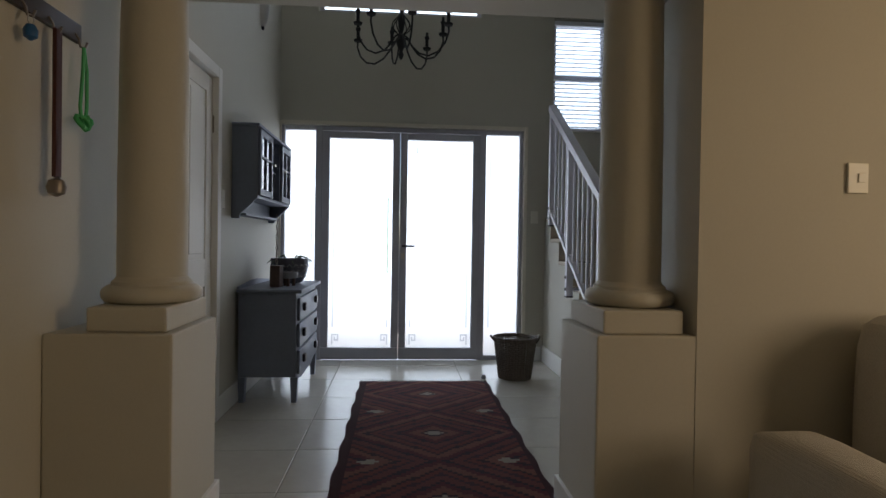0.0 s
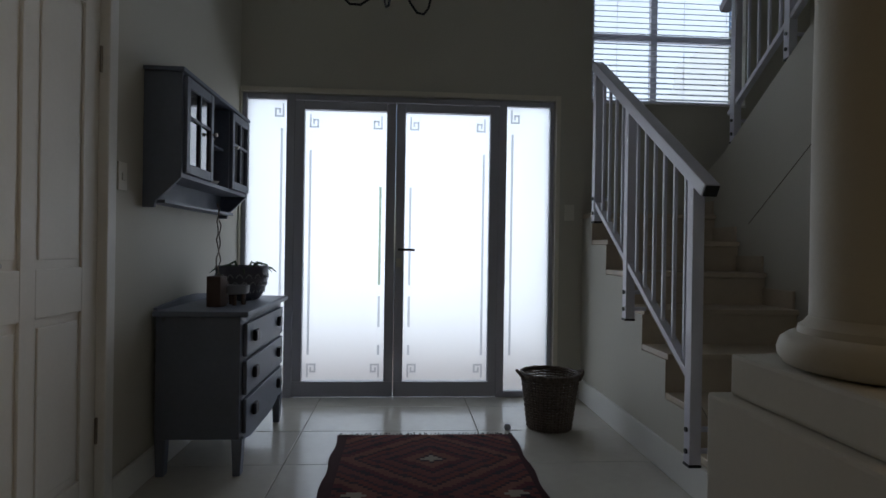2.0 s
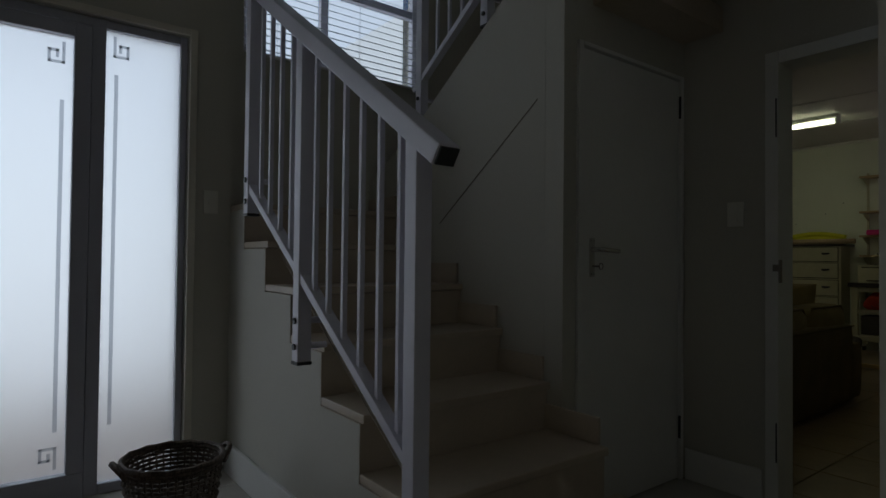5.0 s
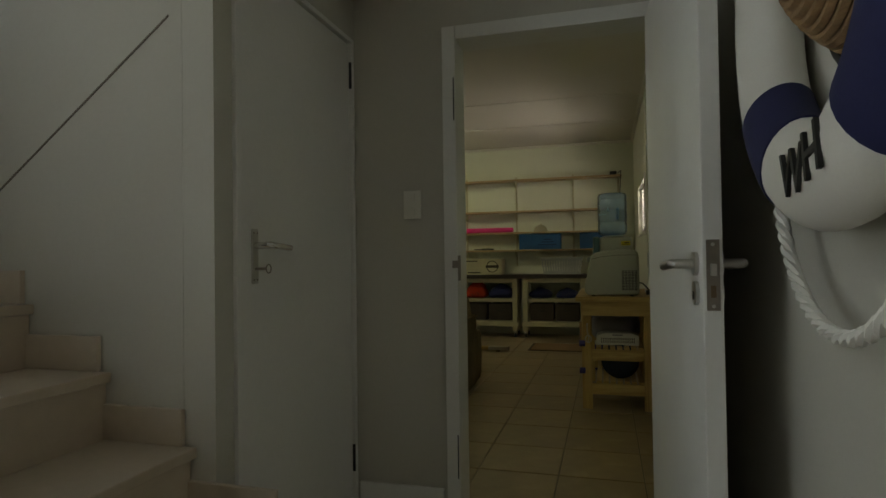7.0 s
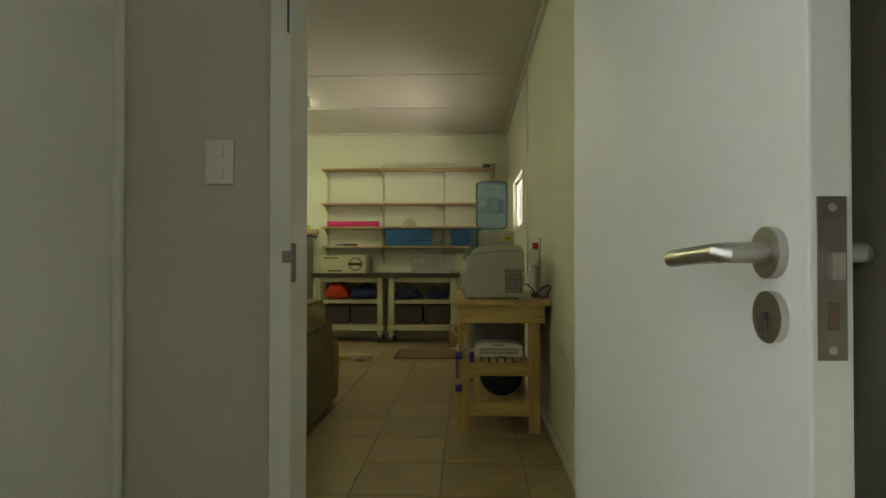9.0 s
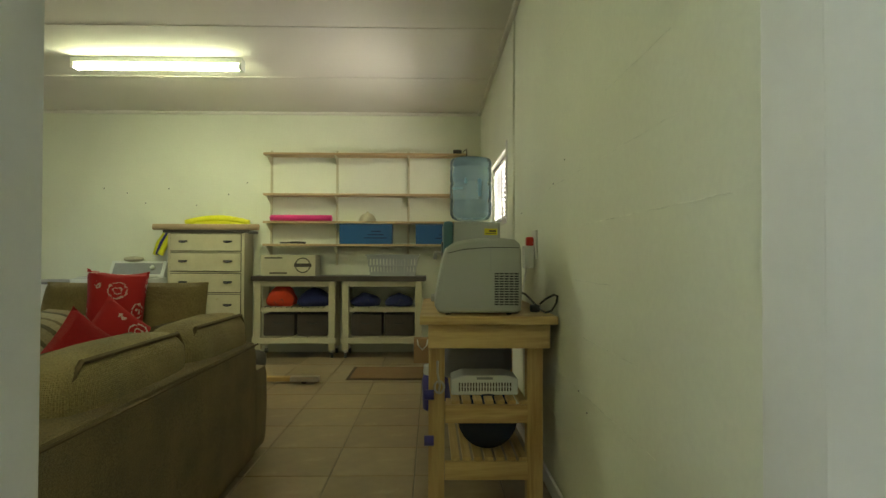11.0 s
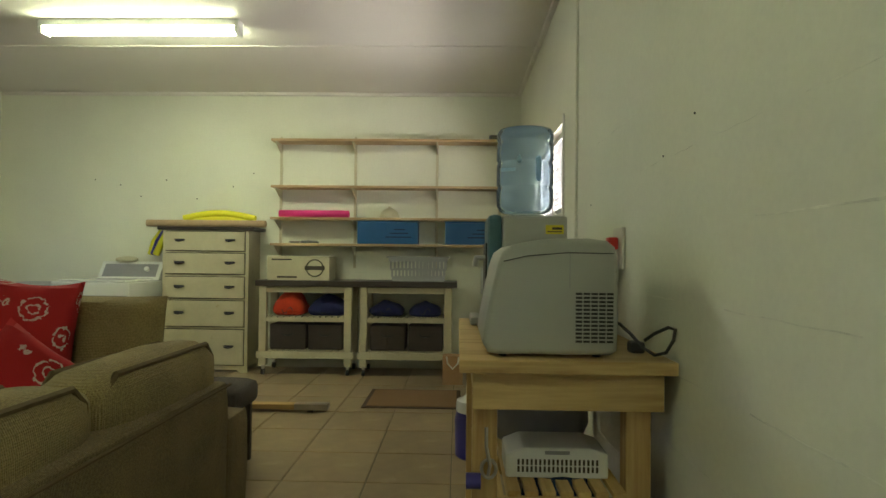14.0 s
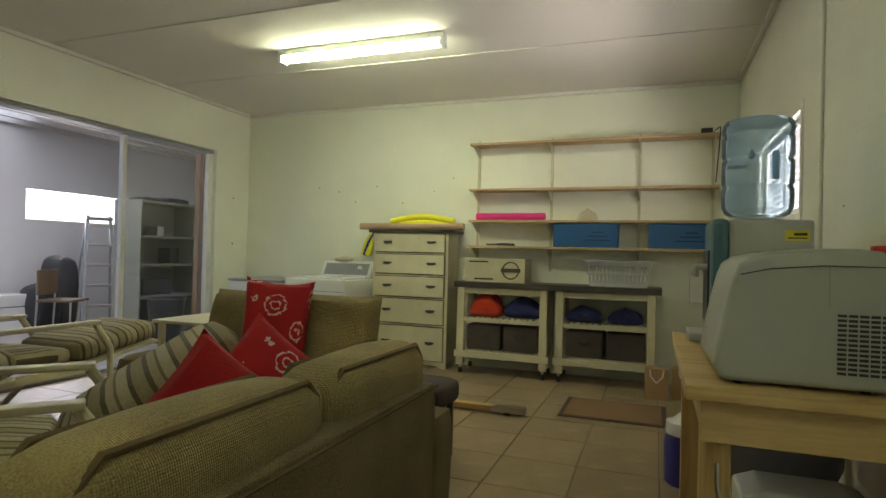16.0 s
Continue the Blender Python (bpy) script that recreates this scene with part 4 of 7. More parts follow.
edge_ = mnode("GREATER_THAN", fx_, 0.44)
white_ = mnode("LESS_THAN", mnode("ADD", mnode("DIVIDE", fx_, 0.5), mnode("DIVIDE", mnode("PINGPONG", mnode("ADD", sy_, 8.4), 0.42), 0.42)), 0.1)
side_ = mnode("LESS_THAN", mnode("ADD", mnode("DIVIDE", mnode("ABSOLUTE", mnode("SUBTRACT", fx_, 0.35)), 0.5), mnode("DIVIDE", mnode("SUBTRACT", 0.42, fy_), 0.42)), 0.1)
mx_ = nodes_.new("ShaderNodeMix")
mx_.data_type = "RGBA"
links_.new(mnode("MAXIMUM", white_, side_), mx_.inputs[0])
links_.new(hs_.outputs[0], mx_.inputs[6])
mx_.inputs[7].default_value = (0.45, 0.36, 0.28, 1)
my_ = nodes_.new("ShaderNodeMix")
my_.data_type = "RGBA"
links_.new(edge_, my_.inputs[0])
links_.new(mx_.outputs[2], my_.inputs[6])
my_.inputs[7].default_value = (0.06, 0.014, 0.018, 1)
links_.new(my_.outputs[2], p_.inputs["Base Color"])
p_.inputs["Roughness"].default_value = 0.95
bp_ = nodes_.new("ShaderNodeBump")
bp_.inputs["Strength"].default_value, bp_.inputs["Distance"].default_value = 0.5, 0.003
links_.new(nz_.outputs[0], bp_.inputs["Height"])
links_.new(bp_.outputs[0], p_.inputs["Normal"])

rug = thing("rug", (2.315, 4.55, 0.001), "dark red kilim rug with stepped diamonds and fringed ends", "rug")
bm = bmesh.new()
nx, ny = 24, 60
grid = [[bm.verts.new((-0.495 + 0.99 * i / nx + 0.006 * math.sin(j * 0.7), -1.22 + 2.44 * j / ny + 0.004 * math.sin(i * 1.3), 0.008 + 0.0025 * noise.noise((i * 0.3, j * 0.3, 0)))) for i in range(nx + 1)] for j in range(ny + 1)]
for j in range(ny):
    for i in range(nx):
        bm.faces.new((grid[j][i], grid[j][i + 1], grid[j + 1][i + 1], grid[j + 1][i]))
bmesh.ops.solidify(bm, geom=list(bm.faces), thickness=0.006)
part("carpet", bm, rug_mat, rug)
bm = bmesh.new()
for i in range(56):
    x = -0.49 + 0.98 * i / 55
    dx, dy = random.uniform(-0.012, 0.012), random.uniform(0.02, 0.045)
    pipe([(x, 1.22, 0.006), (x + dx * 0.4, 1.22 + dy * 0.5, 0.006), (x + dx, 1.22 + dy, 0.004)], 0.0035, 5, bm)
part("fringe", bm, M["bin_cloth"], rug, "dark knotted fringe")

# chest of drawers with pots
GB = M["grey_blue_paint"]
ch = thing("chest_of_drawers", (1.045, 5.22, 0), "grey-blue painted chest of three drawers on tall legs", "chest of drawers")
W, Dp = 0.87, 0.40
part("body", block(0.0, Dp - 0.02, 0.0, W, 0.17, 0.735, 0.004), GB, ch)
part("top", block(-0.01, Dp + 0.02, -0.02, W + 0.02, 0.736, 0.762, 0.008), GB, ch)
part("back_splash", prism([(0.0, 0.763), (W, 0.763), (W, 0.775), (W * 0.6, 0.80), (W * 0.4, 0.80), (0.0, 0.775)], "x", -0.01, 0.008), GB, ch)
for y in (0.0, W - 0.05):
    for x in (0.0, Dp - 0.055):
        part("leg", prism([(x, 0.169), (x + 0.05, 0.169), (x + 0.042, 0.0), (x + 0.008, 0.0)], "y", y, y + 0.05, 0.003), GB, ch)
part("apron", prism([(0.052, 0.169), (W - 0.052, 0.169), (W - 0.052, 0.15), (W * 0.75, 0.12), (W * 0.25, 0.12), (0.052, 0.15)], "x", Dp - 0.045, Dp - 0.022), GB, ch)
for z0, z1 in ((0.185, 0.345), (0.365, 0.525), (0.545, 0.70)):
    dr = part("drawer", block(Dp - 0.019, Dp + 0.002, 0.04, W - 0.04, z0, z1, 0.006), GB, ch)
    for y in (0.17, W - 0.17):
        part("handle", block(Dp + 0.002, Dp + 0.024, y - 0.032, y + 0.032, (z0 + z1) / 2 - 0.02, (z0 + z1) / 2 + 0.035, 0.009), M["dark_knob"], dr, "dark square drawer pull")

pot = thing("plant_pot", (1.27, 5.80, 0.763), "patterned dark ceramic bowl with a trailing succulent", "plant pot")
bm = spin([(0.07, 0.0), (0.095, 0.008), (0.122, 0.045), (0.138, 0.10), (0.143, 0.165), (0.135, 0.165), (0.13, 0.15), (0.02, 0.14)], seg=36)
part("pot", bm, M["pot"], pot, smooth=True)
for j in range(3):
    for i in range(18):
        a = 2 * math.pi * (i + 0.5 * (j % 2)) / 18
        r, z = (0.119, 0.131, 0.138)[j], (0.04, 0.075, 0.11)[j]
        part("scale_relief", pipe([(r * math.cos(a + s * 0.12) * 1.02, r * math.sin(a + s * 0.12) * 1.02, z + 0.016 * (1 - s * s)) for s in (-1, -0.5, 0, 0.5, 1)], 0.003, 5), M["lattice_grey"], pot, "raised scale pattern")
for i in range(11):
    a = random.uniform(0, 6.28)
    r = random.uniform(0.08, 0.17)
    up = random.uniform(0.0, 0.035)
    part("leaf", pipe([(0.03 * math.cos(a), 0.03 * math.sin(a), 0.14), (r * 0.6 * math.cos(a), r * 0.6 * math.sin(a), 0.15 + up), (r * math.cos(a), r * math.sin(a), 0.15 + up * 0.6), (r * 1.2 * math.cos(a), r * 1.2 * math.sin(a), 0.13 + up * 0.1)], 0.007, 6, taper=(1, 1, 0.7, 0.2)), M["leaf"], pot, "narrow green leaf")
for at, hh, st in (((1.25, 5.43, 0.763), 0.15, 0.36), ((1.22, 5.56, 0.763), 0.115, 0.32)):
    t = thing("wood_ornament", at, "dark wood block ornament with a tall twisted wire", "ornament", "ornaments on the chest")
    part("block", prism([(-0.04, -0.035), (0.03, -0.042), (0.042, 0.03), (-0.03, 0.04)], "z", 0, hh, 0.005), M["driftwood"], t)
    part("wire", pipe([(0.006 * math.sin(k * 1.9), 0.006 * math.cos(k * 1.3), hh + st * k / 12) for k in range(13)], 0.0035, 6), M["old_steel"], t)
t = thing("stone_bowl", (1.32, 5.52, 0.763), "small pale stone dish on short legs", "bowl")
part("bowl", spin([(0.045, 0.055), (0.062, 0.06), (0.064, 0.10), (0.055, 0.10), (0.05, 0.085), (0.005, 0.08)], seg=24), M["lattice_grey"], t, smooth=True)
for a in (0.5, 2.6, 4.7):
    part("leg", pipe([(0.035 * math.cos(a), 0.035 * math.sin(a), 0), (0.035 * math.cos(a), 0.035 * math.sin(a), 0.06)], 0.012), M["driftwood"], t)

# wall cabinet
wc = thing("wall_cabinet", (1.022, 5.12, 1.23), "grey-blue wall cabinet with two small glazed doors and an open shelf", "wall cabinet")
W, Dp, Hh = 1.06, 0.165, 0.60
for y in (0.0, W - 0.02):
    part("side_panel", prism([(0.0, 0.0), (0.05, 0.0), (0.055, 0.03), (0.09, 0.06), (Dp, 0.135), (Dp, Hh), (0.0, Hh)], "y", y, y + 0.02, 0.002), GB, wc)
part("back_panel", block(0.0, 0.012, 0.021, W - 0.021, 0.02, Hh - 0.01, 0.0), GB, wc)
part("top", block(0.0, Dp + 0.012, -0.012, W + 0.012, Hh + 0.001, Hh + 0.02, 0.004), GB, wc)
part("crest", prism([(0.03, Hh + 0.021), (W - 0.03, Hh + 0.021), (W - 0.12, Hh + 0.04), (W * 0.6, Hh + 0.055), (W * 0.5, Hh + 0.09), (W * 0.4, Hh + 0.055), (0.12, Hh + 0.04)], "x", 0.0, 0.016), GB, wc)
part("crest_knot", spin([(0.0, -0.02), (0.03, -0.012), (0.036, 0), (0.03, 0.012), (0.001, 0.02)], (0.02, W * 0.5, Hh + 0.075), 16), GB, wc, smooth=True)
part("shelf", block(0.013, Dp - 0.002, 0.021, W - 0.021, 0.135, 0.155, 0.002), GB, wc)
part("lower_shelf", block(0.013, 0.09, 0.021, W - 0.021, 0.02, 0.035, 0.002), GB, wc)
part("middle_shelf", block(0.013, Dp - 0.03, 0.401, 0.679, 0.36, 0.372, 0.002), GB, wc)
for y in (0.38, 0.68):
    part("divider", block(0.013, Dp - 0.002, y, y + 0.02, 0.156, Hh - 0.011, 0.002), GB, wc)
mirror_pane = surface("dark cabinet glass", (0.02, 0.022, 0.026), 0.04, 0.0, vary=0.0, bump=0.0, coat=1.0)
for y0, y1, kn in ((0.021, 0.379, 0.355), (0.701, W - 0.021, 0.73)):
    dd = part("door", block(Dp - 0.001, Dp + 0.016, y0, y0 + 0.04, 0.157, Hh - 0.012, 0.003), GB, wc)
    part("door_stile", block(Dp - 0.001, Dp + 0.016, y1 - 0.04, y1, 0.157, Hh - 0.012, 0.003), GB, dd)
    for z0, z1 in ((0.157, 0.2), (Hh - 0.055, Hh - 0.012)):
        part("door_rail", block(Dp - 0.0005, Dp + 0.0155, y0 + 0.0405, y1 - 0.0405, z0, z1, 0.003), GB, dd)
    part("glazing_bar", block(Dp + 0.004, Dp + 0.014, (y0 + y1) / 2 - 0.008, (y0 + y1) / 2 + 0.008, 0.2005, Hh - 0.0555, 0.002), GB, dd)
    part("glazing_bar", block(Dp + 0.0042, Dp + 0.0138, y0 + 0.041, y1 - 0.041, 0.405, 0.42, 0.002), GB, dd)
    part("glass_pane", block(Dp + 0.001, Dp + 0.0035, y0 + 0.035, y1 - 0.035, 0.195, Hh - 0.05, 0), mirror_pane, dd, "dark reflecting glass")
    part("knob", spin([(0.004, 0), (0.005, 0.012), (0.011, 0.018), (0.009, 0.026), (0.001, 0.028)], seg=12), M["steel"], dd).matrix_basis = pose(Dp + 0.015, kn, 0.39, 0, 90, 0)
for y, z in ((0.52, 0.373), (0.5, 0.156), (0.6, 0.156)):
    t = thing("small_dish", (1.022 + 0.09, 5.12 + y, 1.23 + z), "small pale dish in the wall cabinet", "dish", "dishes in the cabinet")
    part("dish", spin([(0.02, 0), (0.028, 0.004), (0.05, 0.028), (0.046, 0.028), (0.02, 0.008), (0.001, 0.007)], seg=20), M["white_enamel"], t, smooth=True)

# wicker basket: woven strands round uprights
bk = thing("wicker_basket", (3.06, 5.92, 0.0), "round dark wicker basket with two side handles", "basket")
bm = bmesh.new()
for j in range(20):
    z = 0.012 + j * 0.017
    r0 = 0.135 + 0.045 * z / 0.36
    pipe([((r0 + 0.005 * (1 if (i + j) % 2 else -1)) * math.cos(2 * math.pi * i / 40), (r0 + 0.005 * (1 if (i + j) % 2 else -1)) * math.sin(2 * math.pi * i / 40), z) for i in range(40)], 0.0075, 5, bm, closed=True)
part("weave", bm, M["wicker"], bk, smooth=True)
for i in range(40):
    a = 2 * math.pi * i / 40
    part("upright", pipe([(0.136 * math.cos(a), 0.136 * math.sin(a), 0.0), (0.18 * math.cos(a), 0.18 * math.sin(a), 0.352)], 0.0038, 5), M["wicker"], bk)
part("bottom", spin([(0.132, 0.004), (0.134, 0.012)], seg=30), M["wicker"], bk)
for k, r in ((0.0, 0.181), (0.014, 0.184)):
    part("rim", pipe([(r * math.cos(2 * math.pi * i / 40), r * math.sin(2 * math.pi * i / 40), 0.352 + k + 0.003 * math.sin(i * 2.2)) for i in range(40)], 0.011, 6, closed=True), M["wicker"], bk, "thick plaited rim", smooth=True)
for s in (0, math.pi):
    part("handle", pipe([((0.185 + 0.03 * math.sin(q)) * math.cos(s + 0.35 * (q / 1.57 - 1)), (0.185 + 0.03 * math.sin(q)) * math.sin(s + 0.35 * (q / 1.57 - 1)), 0.33 + 0.05 * math.sin(q)) for q in np.linspace(0, 3.14, 9)], 0.011, 6), M["wicker"], bk, "looped wicker handle", smooth=True)
pot.scale = (1.0, 1.0, 1.15)
bk.scale = (0.93, 0.93, 0.9)
solid("pebble", spin([(0.012, 0), (0.02, 0.006), (0.021, 0.02), (0.012, 0.034), (0.002, 0.037)], (2.80, 5.88, 0.0), 12), M["lattice_grey"], "small grey pebble lying on the floor tiles", "pebble", smooth=True)

# chandelier
cl = thing("chandelier", (2.10, 5.88, 2.53), "black wrought iron chandelier with eight curled candle arms", "chandelier")
part("stem", spin([(0.004, 0.0), (0.014, 0.015), (0.022, 0.04), (0.012, 0.07), (0.03, 0.10), (0.04, 0.14), (0.03, 0.18), (0.012, 0.21), (0.022, 0.25), (0.03, 0.32), (0.012, 0.36), (0.016, 0.44), (0.01, 0.48)], seg=16), M["black_iron"], cl, smooth=True)
for i in range(8):
    a = 2 * math.pi * (i + 0.3) / 8
    lift = 0.0 if i % 2 else 0.03
    reach = 1.03 if i % 2 else 0.85
    c, s = math.cos(a), math.sin(a)
    prof = [(0.02, 0.17), (0.06, 0.15), (0.10, 0.09), (0.16, 0.03), (0.24, 0.0), (0.32, 0.02), (0.38, 0.08), (0.41, 0.16), (0.405, 0.20)]
    arm = part("arm", pipe([(r * reach * c, r * reach * s, z + lift) for r, z in prof], 0.0075, 7), M["black_iron"], cl, smooth=True)
    tip = (0.405 * reach * c, 0.405 * reach * s, 0.20 + lift)
    part("drip_cup", spin([(0.008, 0), (0.03, 0.004), (0.036, 0.02), (0.03, 0.02), (0.012, 0.012)], tip, 14), M["black_iron"], arm, smooth=True)
    part("candle_sleeve", spin([(0.013, 0.012), (0.014, 0.09), (0.02, 0.10), (0.02, 0.115), (0.012, 0.12), (0.011, 0.15), (0.002, 0.155)], tip, 12), M["black_iron"], arm, smooth=True)
    part("scroll", pipe([((0.02 + 0.07 * math.sin(q) * (1 - q / 7)) * c, (0.02 + 0.07 * math.sin(q) * (1 - q / 7)) * s, 0.2 + 0.16 * q / 3.4) for q in np.linspace(0, 3.6, 10)], 0.005, 6), M["black_iron"], arm, smooth=True)
for j in range(31):
    z = 0.49 + j * 0.0405
    part("chain_link", pipe([((0.011 * math.cos(q)) if j % 2 else 0, 0 if j % 2 else 0.011 * math.cos(q), z + 0.024 * math.sin(q)) for q in np.linspace(0, 6.28, 11)[:-1]], 0.003, 5, closed=True), M["black_iron"], cl)
part("ceiling_rose", spin([(0.06, 1.74), (0.055, 1.755), (0.02, 1.765), (0.015, 1.769)], seg=20), M["black_iron"], cl)

# wall light high on the side wall: a half cone of brushed metal, unlit
sc = thing("wall_light", (1.021, 5.86, 2.74), "unlit tapered metal wall light high on the wall", "wall light")
bm = bmesh.new()
rings = [[bm.verts.new((r * math.sin(math.pi * k / 12), -r * math.cos(math.pi * k / 12), z)) for k in range(13)] for r, z in ((0.012, 0.0), (0.04, 0.03), (0.06, 0.12), (0.075, 0.25), (0.085, 0.36))]
for lo, hi in zip(rings, rings[1:]):
    for k in range(12):
        bm.faces.new((lo[k], lo[k + 1], hi[k + 1], hi[k]))
    bm.faces.new((lo[12], lo[0], hi[0], hi[12]))
bm.faces.new(rings[0][::-1])
bm.faces.new(rings[-1])
part("shade", bm, M["steel"], sc, smooth=True)
part("finial", spin([(0.002, -0.03), (0.011, -0.02), (0.012, -0.002)], (0.012, 0, 0), 12), M["black_iron"], sc, "dark finial", smooth=True)

# hook rail with leashes on the lounge wall
hk = thing("hook_rail", (1.001, 3.10, 1.79), "dark wooden hook rail with metal hooks on the wall", "hook rail")
part("board", block(0.0, 0.018, -0.25, 0.275, -0.034, 0.030, 0.004), M["brown_wood"], hk)
for y in (-0.04, 0.09, 0.235):
    part("hook", pipe([(0.018, y, -0.01), (0.03, y, -0.03), (0.035, y, -0.055), (0.05, y, -0.06), (0.058, y, -0.04)], 0.004, 6), M["old_steel"], hk, "small curved metal hook", smooth=True)
t = thing("leather_lead", (1.048, 3.185, 1.74), "dark red leather dog lead hanging from a hook", "dog lead")
part("strap", block(-0.006, 0.006, -0.017, 0.017, -0.46, 0.0, 0.003), M["leather"], t)
part("clasp", spin([(0.004, -0.03), (0.024, -0.02), (0.028, 0), (0.022, 0.02), (0.004, 0.03)], (0, 0, -0.49), 14), M["old_steel"], t, smooth=True)
t = thing("green_leash", (1.05, 3.33, 1.73), "green nylon leash looped over a hook", "dog leash")
for s in (-1, 1):
    part("strap", pipe([(0, 0.0, 0.0), (0.004, 0.012 * s, -0.08), (0, 0.02 * s, -0.2), (0, 0.012 * s, -0.24)], 0.006, 6), M["green"], t)
part("bundle", pipe([(0.012 * math.cos(q * 2.3), 0.028 * math.sin(q), -0.25 + 0.02 * math.cos(q * 1.7)) for q in np.linspace(0, 9, 26)], 0.008, 6), M["green"], t, smooth=True)
t = thing("key_ring", (1.048, 3.055, 1.735), "small blue and steel key fob on a hook", "key fob")
part("ring", pipe([(0, 0.014 * math.cos(q), -0.014 + 0.014 * math.sin(q)) for q in np.linspace(0, 6.28, 13)[:-1]], 0.002, 5, closed=True), M["steel"], t)
part("fob", spin([(0.004, -0.075), (0.018, -0.065), (0.02, -0.045), (0.012, -0.03)], seg=12), M["blue_box"], t, smooth=True)

# slip-covered armchair in the lounge
ac = thing("armchair", (3.53, 2.72, 0.0), "off-white slip-covered armchair seen from its arm", "armchair")
part("arm", puff(-0.34, -0.12, -0.36, 0.30, 0.0, 0.545, 0.06, 0.012, 1), M["white_cloth"], ac, smooth=True)
part("arm", puff(0.62, 0.84, -0.36, 0.30, 0.0, 0.56, 0.07, 0.012, 2), M["white_cloth"], ac, smooth=True)
part("seat", puff(-0.13, 0.63, -0.40, 0.20, 0.1, 0.46, 0.06, 0.02, 3), M["white_cloth"], ac, smooth=True)
part("backrest", puff(0.09, 0.66, 0.16, 0.42, 0.0, 0.88, 0.08, 0.012, 4), M["white_cloth"], ac, smooth=True)
part("piping", pipe([(-0.345, -0.35, 0.1), (-0.345, -0.35, 0.5), (-0.32, -0.355, 0.57), (-0.23, -0.36, 0.60), (-0.14, -0.355, 0.57), (-0.115, -0.35, 0.5)], 0.006, 6), M["lattice_grey"], ac, "darker piping", smooth=True)

# lifebuoy, straw hat on the passage wall
lb = thing("lifebuoy", (3.945, 3.79, 1.488), "white decorative lifebuoy with navy bands and black letters", "lifebuoy")
R0, r0 = 0.31, 0.08
part("hanger", pipe([(0, 0.0, R0), (0, 0.02, R0), (0, 0.04, R0), (0, 0.06, R0)], 0.012, 8), M["old_steel"], lb, "steel wall hanger")
def ring_arc(a0, a1, rr, n):
    return [((R0 * math.cos(a)), 0.09, R0 * math.sin(a)) for a in np.linspace(a0, a1, n)]
bm = bmesh.new()
pipe([(R0 * math.cos(a), 0.09, R0 * math.sin(a)) for a in np.linspace(0, 2 * math.pi, 65)[:-1]], r0, 24, bm, closed=True)
bmesh.ops.scale(bm, verts=bm.verts, vec=(1, 0.7, 1))
part("ring", bm, M["ring_white"], lb, smooth=True)
for q in (42, 132, 222, 312):
    bm = bmesh.new()
    pipe(ring_arc(radians(q - 14), radians(q + 14), r0, 9), r0 + 0.004, 24, bm)
    bmesh.ops.scale(bm, verts=bm.verts, vec=(1, 0.7, 1))
    part("band", bm, M["navy_band"], lb, "navy canvas band", smooth=True)
for q0, q1 in ((45, 135), (135, 225), (225, 315), (-45, 45)):
    a0, a1 = radians(q0), radians(q1)
    pts = []
    for s in np.linspace(0, 1, 17):
        a = a0 + (a1 - a0) * s
        rr = R0 + r0 + 0.008 + (0.14 if q0 == 225 else 0.03) * math.sin(math.pi * s)
        pts.append((rr * math.cos(a), 0.06, rr * math.sin(a)))
    strands = bmesh.new()
    for k in range(3):
        tw = []
        for i in range(65):
            s = i / 64 * 16
            j = min(15, int(s))
            p = Vector(pts[j]).lerp(Vector(pts[j + 1]), s - j)
            ph = i * 1.0 + k * 2.094
            n = Vector(p).normalized()
            tw.append(p + Vector((0, 1, 0)) * 0.006 * math.cos(ph) + Vector((n.x, 0, n.z)) * 0.006 * math.sin(ph))
        pipe(tw, 0.007, 6, strands)
    part("rope", strands, M["rope"], lb, "white twisted rope", smooth=True)


def letters(text, size, material, name, parent=None, depth=0.002):
    """Raised letters in the built-in font, lying in the xy plane."""
    cu = bpy.data.curves.new(name, "FONT")
    cu.body, cu.size, cu.extrude, cu.align_x, cu.align_y, cu.resolution_u = text, size, depth, "CENTER", "CENTER", 3
    tmp = bpy.data.objects.new(name, cu)
    scene.collection.objects.link(tmp)
    bpy.context.view_layer.update()
    me = bpy.data.meshes.new_from_object(tmp.evaluated_get(bpy.context.evaluated_depsgraph_get()))
    bpy.data.objects.remove(tmp)
    me.materials.clear()
    me.materials.append(material)
    ob = new(name, me)
    if parent:
        ob.parent = parent
    return ob


for i, c in enumerate("WH"):
    a = radians(266 - i * 15)
    k = letters(c, 0.095, M["letter"], "letter", lb, 0.003)
    k.matrix_basis = pose(R0 * math.cos(a), 0.1205, R0 * math.sin(a), 90, 0, 180) @ pose(0, 0, 0, 0, 0, -(math.degrees(a) - 270) * 0.6) 
ht = thing("straw_hat", (3.84, 3.79, 1.46), "brown woven straw hat hanging on the wall inside the ring", "hat")
bm = bmesh.new()
for k in range(15):
    s = k / 14
    rr = 0.02 + 0.12 * math.sin(s * 1.35)
    pipe([(rr * math.cos(q), 0.15 - 0.13 * s ** 1.6, rr * 1.1 * math.sin(q)) for q in np.linspace(0, 6.28, 33)[:-1]], 0.009, 6, bm, closed=True)
part("crown", bm, M["straw"], ht, smooth=True)
part("band", pipe([(0.145 * math.cos(q), 0.05, 0.158 * math.sin(q)) for q in np.linspace(0, 6.28, 33)[:-1]], 0.012, 6, closed=True), M["letter"], ht, "black hat band", smooth=True)
wd = thing("wheel_plaque", (3.67, 3.791, 0.70), "round black and white striped plaque on the wall", "wall plaque")
